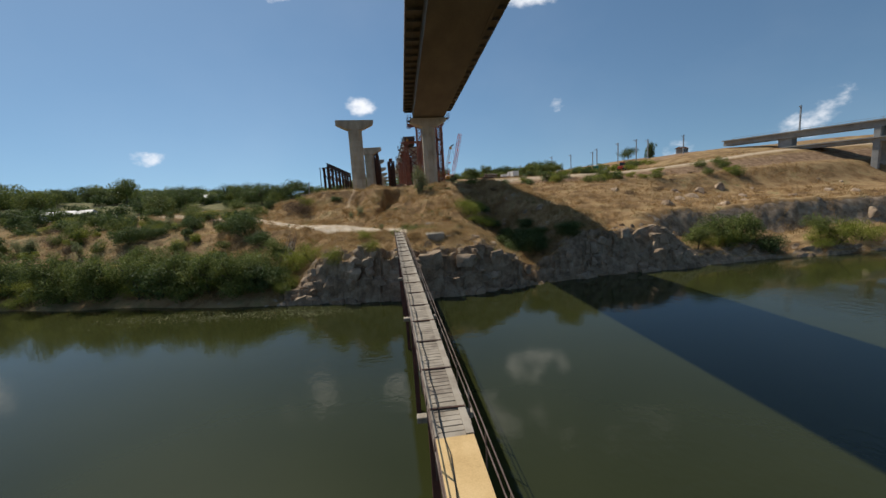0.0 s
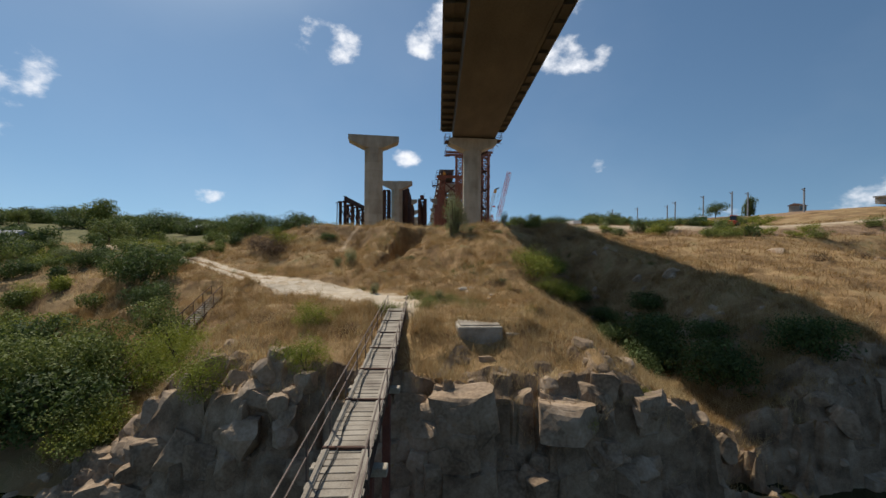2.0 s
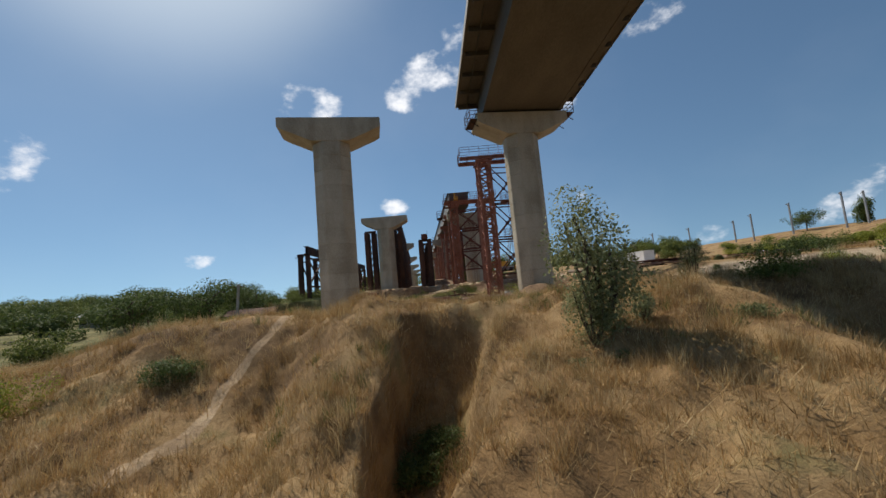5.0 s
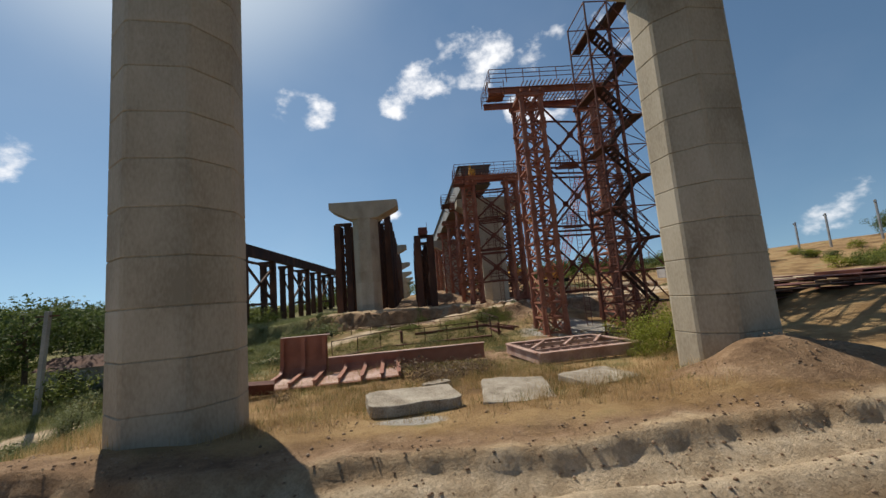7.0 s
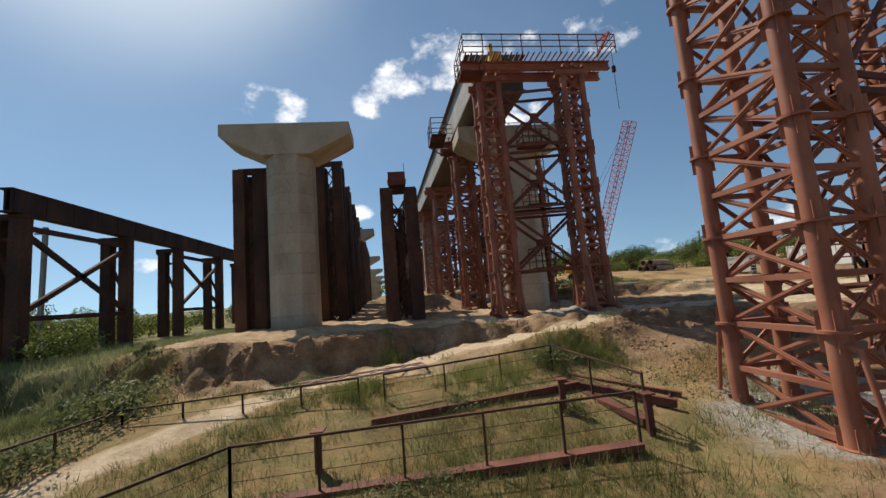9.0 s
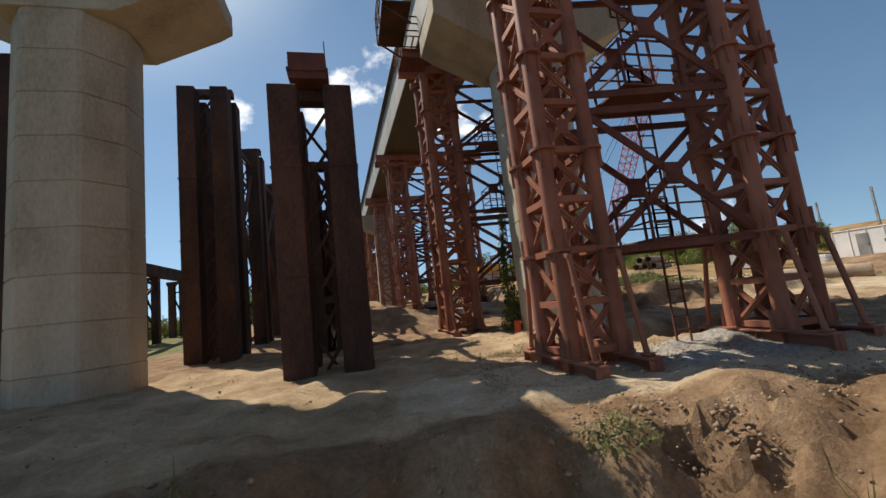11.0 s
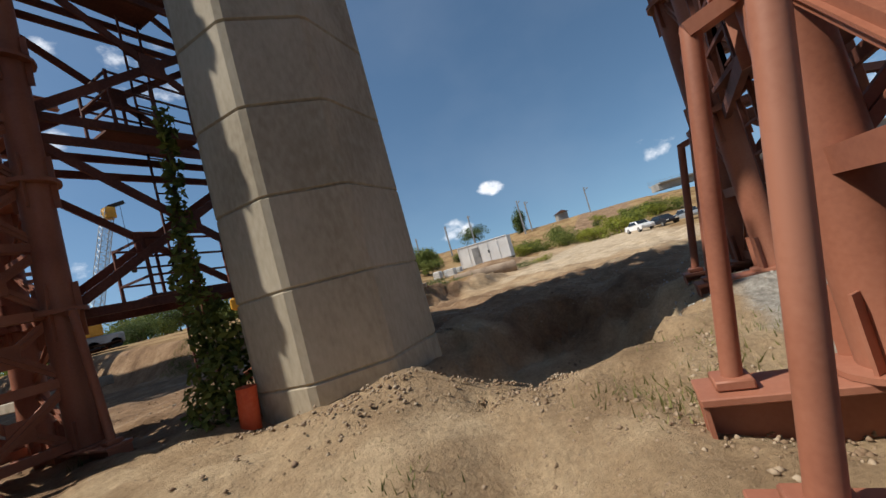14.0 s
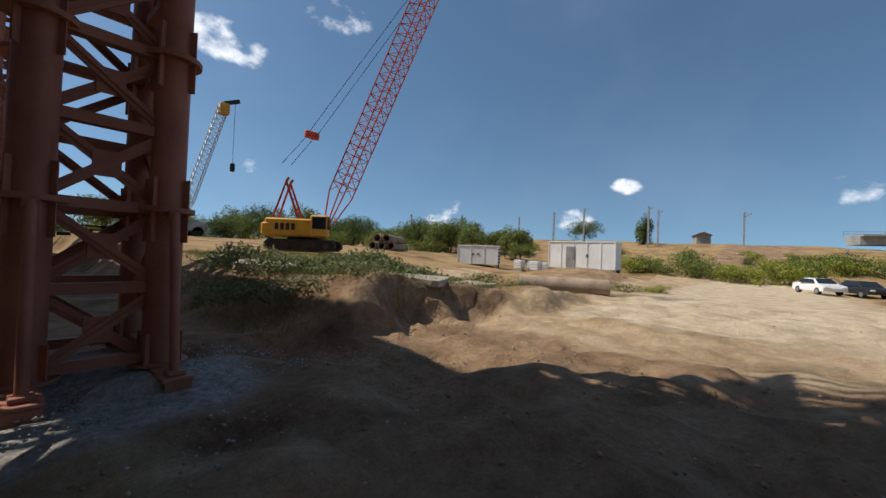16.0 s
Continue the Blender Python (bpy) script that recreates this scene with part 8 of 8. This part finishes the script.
plants(t_round, [(-28.8, -18.0, 1.0, 0.95), (-24.5, -13.5, 0.8, 0.9), (-36.0, -22.0, 1.0, 0.9), (-43.0, -12.0, 1.0, 0.9), (-56.0, -24.0, 1.1, 0.9), (-31.0, -6.0, 0.75, 0.9), (110.0, 34.0, 0.9, 1.0)]
       + thicket(14, 26, -200, -60, -10, 60, 0.75, 1.1) + thicket(15, 14, 40, 75, 55, 80, 0.7, 1.0), 37)
plants(t_mid, thicket(16, 42, -190, -40, -40, 50, 0.6, 1.1) + thicket(17, 24, 20, 78, 52, 85, 0.6, 1.0, lambda x, y: x + y > 95 or x < 40) + thicket(18, 16, 62, 84, 22, 52, 0.5, 0.9)
       + thicket(19, 14, -26, -10, 60, 120, 0.8, 1.2), 38)
t_bank = plant("tree", 17, 5.2, 4.6, LEAF, 5200, 0.10, "small broad-leaved tree leaning over the river's edge", "tree", 7, trunk=0.7, group="small trees of the bank")
plants(t_bank, [(-17.4, -89.6, 0.9, 1.1), (-20.6, -88.6, 1.05, 1.0), (-14.6, -88.6, 0.8, 1.0), (-25.0, -87.4, 0.95, 1.0), (-30.5, -86.4, 1.05, 1.0), (-37.0, -85.0, 1.1, 0.95), (-44.0, -83.0, 1.15, 1.0), (-52.0, -81.4, 1.2, 1.0), (-28.0, -82.0, 0.8, 0.9),
                (46.5, -88.2, 0.9, 0.8), (50.5, -87.4, 1.0, 0.85), (55.5, -87.0, 0.9, 0.8), (66.0, -88.4, 0.9, 0.8)], 57)


def water_weeds(seed, spots, label):
    """Floating leaves in the shallows."""
    rng = np.random.default_rng(seed)
    at = np.concatenate([np.stack([rng.normal(x, w, n), rng.normal(y, d, n)], 1) for x, y, w, d, n in spots])
    at = at[at[:, 1] < shore(at[:, 0]) - 0.2]
    n = len(at)
    a, r = rng.random(n) * 6.283, 0.03 + 0.07 * rng.random(n) ** 2
    ring = np.array([(1, 0), (0.4, 0.8), (-0.5, 0.75), (-1, 0), (-0.5, -0.75), (0.4, -0.8)])
    x = at[:, 0, None] + r[:, None] * (ring[:, 0] * np.cos(a)[:, None] - ring[:, 1] * np.sin(a)[:, None])
    y = at[:, 1, None] + r[:, None] * (ring[:, 0] * np.sin(a)[:, None] + ring[:, 1] * np.cos(a)[:, None])
    v = np.stack([x, y, np.full_like(x, WATER_Z + 0.012) + 0.012 * rng.random((n, 6))], -1)
    soup("water_weeds", v.reshape(-1, 3), (np.arange(n) * 6)[:, None] + np.arange(6)[None], WEED, label, "water plants")


WEED = ramp_mat("floating_leaves", [(0.05, 0.055, 0.022), (0.10, 0.105, 0.05), (0.20, 0.19, 0.11)], 0.7, 8, 0.9, bump=0.1, island=0.15, spec=0.1)
water_weeds(3, [(-14, -95.6, 4.5, 1.1, 1300), (-24, -94.0, 4.0, 1.0, 600), (-6, -97.6, 2.5, 0.7, 450)], "pale floating water weeds in the river's shallows")
plants(t_mid, thicket(86, 34, -150, -38, -20, 40, 0.5, 0.85), 61, False)
plants(t_round, thicket(87, 22, -170, -50, 10, 60, 0.6, 0.95), 62, False)
poplar = plant("poplar", 9, 8.0, 3.6, LEAFDARK, 3600, 0.2, "slim dark poplar standing alone on the hill", "tree", 9)
plants(poplar, [(112.0, 20.5, 1.0, 1.0)], 39)
ivy_rng = np.random.default_rng(5)
ivy = thing("climbing_ivy", (8.75, 2.75, gz(8.75, 2.75)), "green creeper climbing an old stem beside the concrete pier", "climber")
iv, if_ = leaf_cloud(ivy_rng, [((0.1 * math.sin(k), 0.1 * math.cos(1.7 * k), 0.3 + 0.5 * k), (0.5 - 0.07 * min(k, 5), 0.5 - 0.07 * min(k, 5), 0.5)) for k in range(10)], 2200, 0.075)
soup("leaves", iv, if_, LEAF, "", "", parent=ivy)
bm = bmesh.new()
for k in range(9):
    bar(bm, (0.1 * math.sin(k), 0.05, 0.6 * k - 0.3), (0.1 * math.sin(k + 1), 0.05, 0.6 * k + 0.35), 0.06, n=5)
part("vine_stem", bm, BARK, ivy)


def far_woods(seed, n, x0, x1, y0, y1, h, label, mat, leaf=0.55):
    """A wood too far off to count its trees."""
    rng = np.random.default_rng(seed)
    x, y = rng.uniform(x0, x1, n), rng.uniform(y0, y1, n)
    z = ground(x, y)
    r = h * (0.35 + 0.3 * rng.random(n))
    blobs = []
    for a, b, c, q in zip(x, y, z, r):
        for k in range(5):
            w = q * rng.uniform(0.42, 0.8)
            blobs.append(((a + rng.normal(0, 0.5) * q, b + rng.normal(0, 0.5) * q, c + w * 0.7 + max(0.0, rng.normal(0.35, 0.3)) * q), (w * 1.15, w * 1.15, w)))
    v, f = leaf_cloud(rng, blobs, n * 900, leaf * 0.72)
    soup("far_woods", v, f, mat, label, "woods")


far_woods(1, 150, -330, -80, -50, 130, 6.5, "belt of green trees and scrub on the upstream side", LEAF, 0.42)
far_woods(2, 110, -150, -48, -58, 20, 3.4, "green scrub and gardens on the upstream slope", LEAFDARK, 0.3)
far_woods(4, 40, -66, -23, -82, -52, 1.9, "green scrub scattered over the dry upstream slope", LEAF, 0.15)
far_woods(5, 36, -66, -23, -82, -50, 1.7, "dark scrub scattered over the dry upstream slope", LEAFDARK, 0.15)
far_woods(6, 22, -64, -23, -82, -54, 1.5, "yellow-green scrub scattered over the dry upstream slope", LEAFLIGHT, 0.13)
far_woods(7, 40, -120, -45, -50, 0, 3.2, "dark green scrub among gardens", LEAFDARK, 0.26)
far_woods(8, 34, -22, -8, -14.5, -7.5, 0.55, "low grey-green creeping shrubs over the soil bank", LEAFGREY, 0.075)
far_woods(9, 26, -24, -13.5, -21, -13, 0.7, "low grey-green shrubs below the soil bank", LEAF, 0.085)
far_woods(12, 24, 17, 38, -46, -32, 0.5, "grey-green scrub on the slope beside the steel plates", LEAFGREY, 0.08)
far_woods(13, 70, -95, -22, 10, 95, 3.4, "green scrub and gardens behind the steel trestle", LEAF, 0.24)
far_woods(3, 60, -60, 90, 130, 260, 9.0, "distant trees behind the building site", LEAF)


# ---- the stone path ----
PAVE = ramp_mat("pale_flagstone", [(0.40, 0.32, 0.225), (0.53, 0.44, 0.325), (0.63, 0.54, 0.415)], 0.9, 14, 0.95, bump=0.3, rnd=0.06)


def stone_path():
    """Worn flat flags laid edge to edge, in two wheel ruts where the path narrows."""
    rng = random.Random(77)
    ob = thing("stone_path", (0, 0, 0), "pale worn flagstone path crossing the dry grass slope", "path", "", "structure")
    line = LANE[2:]
    rows, over = [], 0.0
    for (ax, ay, aw), (bx, by, bw) in zip(line, line[1:]):
        length = math.hypot(bx - ax, by - ay)
        k = over
        while k < length:
            u = k / length
            rows.append((ax + (bx - ax) * u, ay + (by - ay) * u, aw + (bw - aw) * u))
            k += 0.98
        over = k - length
    cols = 5
    net = []
    for i, (x, y, w) in enumerate(rows):
        p, q = rows[max(i - 1, 0)], rows[min(i + 1, len(rows) - 1)]
        n = Vector((p[1] - q[1], q[0] - p[0])).normalized()
        t = Vector((n.y, -n.x))
        ring = []
        for j in range(cols + 1):
            edge = j in (0, cols)
            c = (2 * j / cols - 1) * w + rng.uniform(-0.26, 0.26) * w * 0.6 + (rng.uniform(-0.25, 0.3) if edge else 0) * (1 if j else -1)
            a = Vector((x, y)) + n * c + t * rng.uniform(-0.42, 0.42)
            ring.append((a.x, a.y))
        net.append(ring)
    for i in range(len(rows) - 1):
        for j in range(cols):
            if j == 2 and rows[i][0] < -9.5 or rng.random() < 0.03 + 0.17 * (j in (0, cols - 1)):
                continue
            quad = [net[i][j], net[i + 1][j], net[i + 1][j + 1], net[i][j + 1]]
            cx, cy = sum(p[0] for p in quad) / 4, sum(p[1] for p in quad) / 4
            cz = gz(cx, cy)
            gap = rng.choice((0.97, 0.99, 0.996, 0.998, 0.998, 0.998))
            bm = bmesh.new()
            dz = rng.uniform(0.008, 0.014)
            spots = [((px - cx) * gap, (py - cy) * gap, gz(cx + (px - cx) * gap, cy + (py - cy) * gap) - cz) for px, py in quad]
            low = [bm.verts.new((px, py, pz - 0.12)) for px, py, pz in spots]
            mid = [bm.verts.new((px, py, pz + dz - 0.003)) for px, py, pz in spots]
            top = [bm.verts.new((px * 0.995, py * 0.995, pz + dz)) for px, py, pz in spots]
            for a, b in ((low, mid), (mid, top)):
                for k in range(4):
                    bm.faces.new((a[k], a[(k + 1) % 4], b[(k + 1) % 4], b[k]))
            bm.faces.new(top)
            bmesh.ops.recalc_face_normals(bm, faces=bm.faces)
            part("paving_stone", bm, PAVE, ob).matrix_basis = Matrix.Translation((cx, cy, cz))


stone_path()
bm = bmesh.new()
for r0, r1, z0, z1 in ((0.62, 0.62, -0.6, 0.16), (0.62, 0.44, 0.16, 0.18), (0.44, 0.44, 0.18, -0.5)):
    a = [bm.verts.new((r0 * math.cos(k * 0.2618), r0 * math.sin(k * 0.2618), z0)) for k in range(24)]
    b = [bm.verts.new((r1 * math.cos(k * 0.2618), r1 * math.sin(k * 0.2618), z1)) for k in range(24)]
    for i in range(24):
        bm.faces.new((a[i], a[(i + 1) % 24], b[(i + 1) % 24], b[i]))
bmesh.ops.remove_doubles(bm, verts=bm.verts, dist=0.001)
solid("well_ring", bm, PAVE, "broken concrete well ring sunk in weeds beside the path", "well ring", "", "", (6.7, -84.7, gz(6.7, -84.7)))

WHITEROCK = ramp_mat("white_rock", [(0.26, 0.22, 0.175), (0.40, 0.355, 0.295), (0.52, 0.475, 0.41)], 2.0, 14, 0.95, bump=0.5)
for k, (x, y, r) in enumerate(((8.5, -75.5, 0.55), (9.0, -76.0, 0.42), (9.4, -75.2, 0.35), (11.2, -76.8, 0.5), (10.7, -77.2, 0.3), (-4.5, -71.1, 0.5))):
    rock = new("rock", boulder_mesh(60 + k))
    rock.data.materials.clear()
    rock.data.materials.append(WHITEROCK)
    tagged(rock, "pale weathered rock half sunk in dry grass", "rock", "pale rocks on the slope")
    rock.matrix_basis = Matrix.Translation((x, y, gz(x, y) - 0.06)) @ Euler((0.12, -0.08, 1.1 * k)).to_matrix().to_4x4() @ Matrix.Diagonal((r * 1.3, r, r * 0.26, 1))
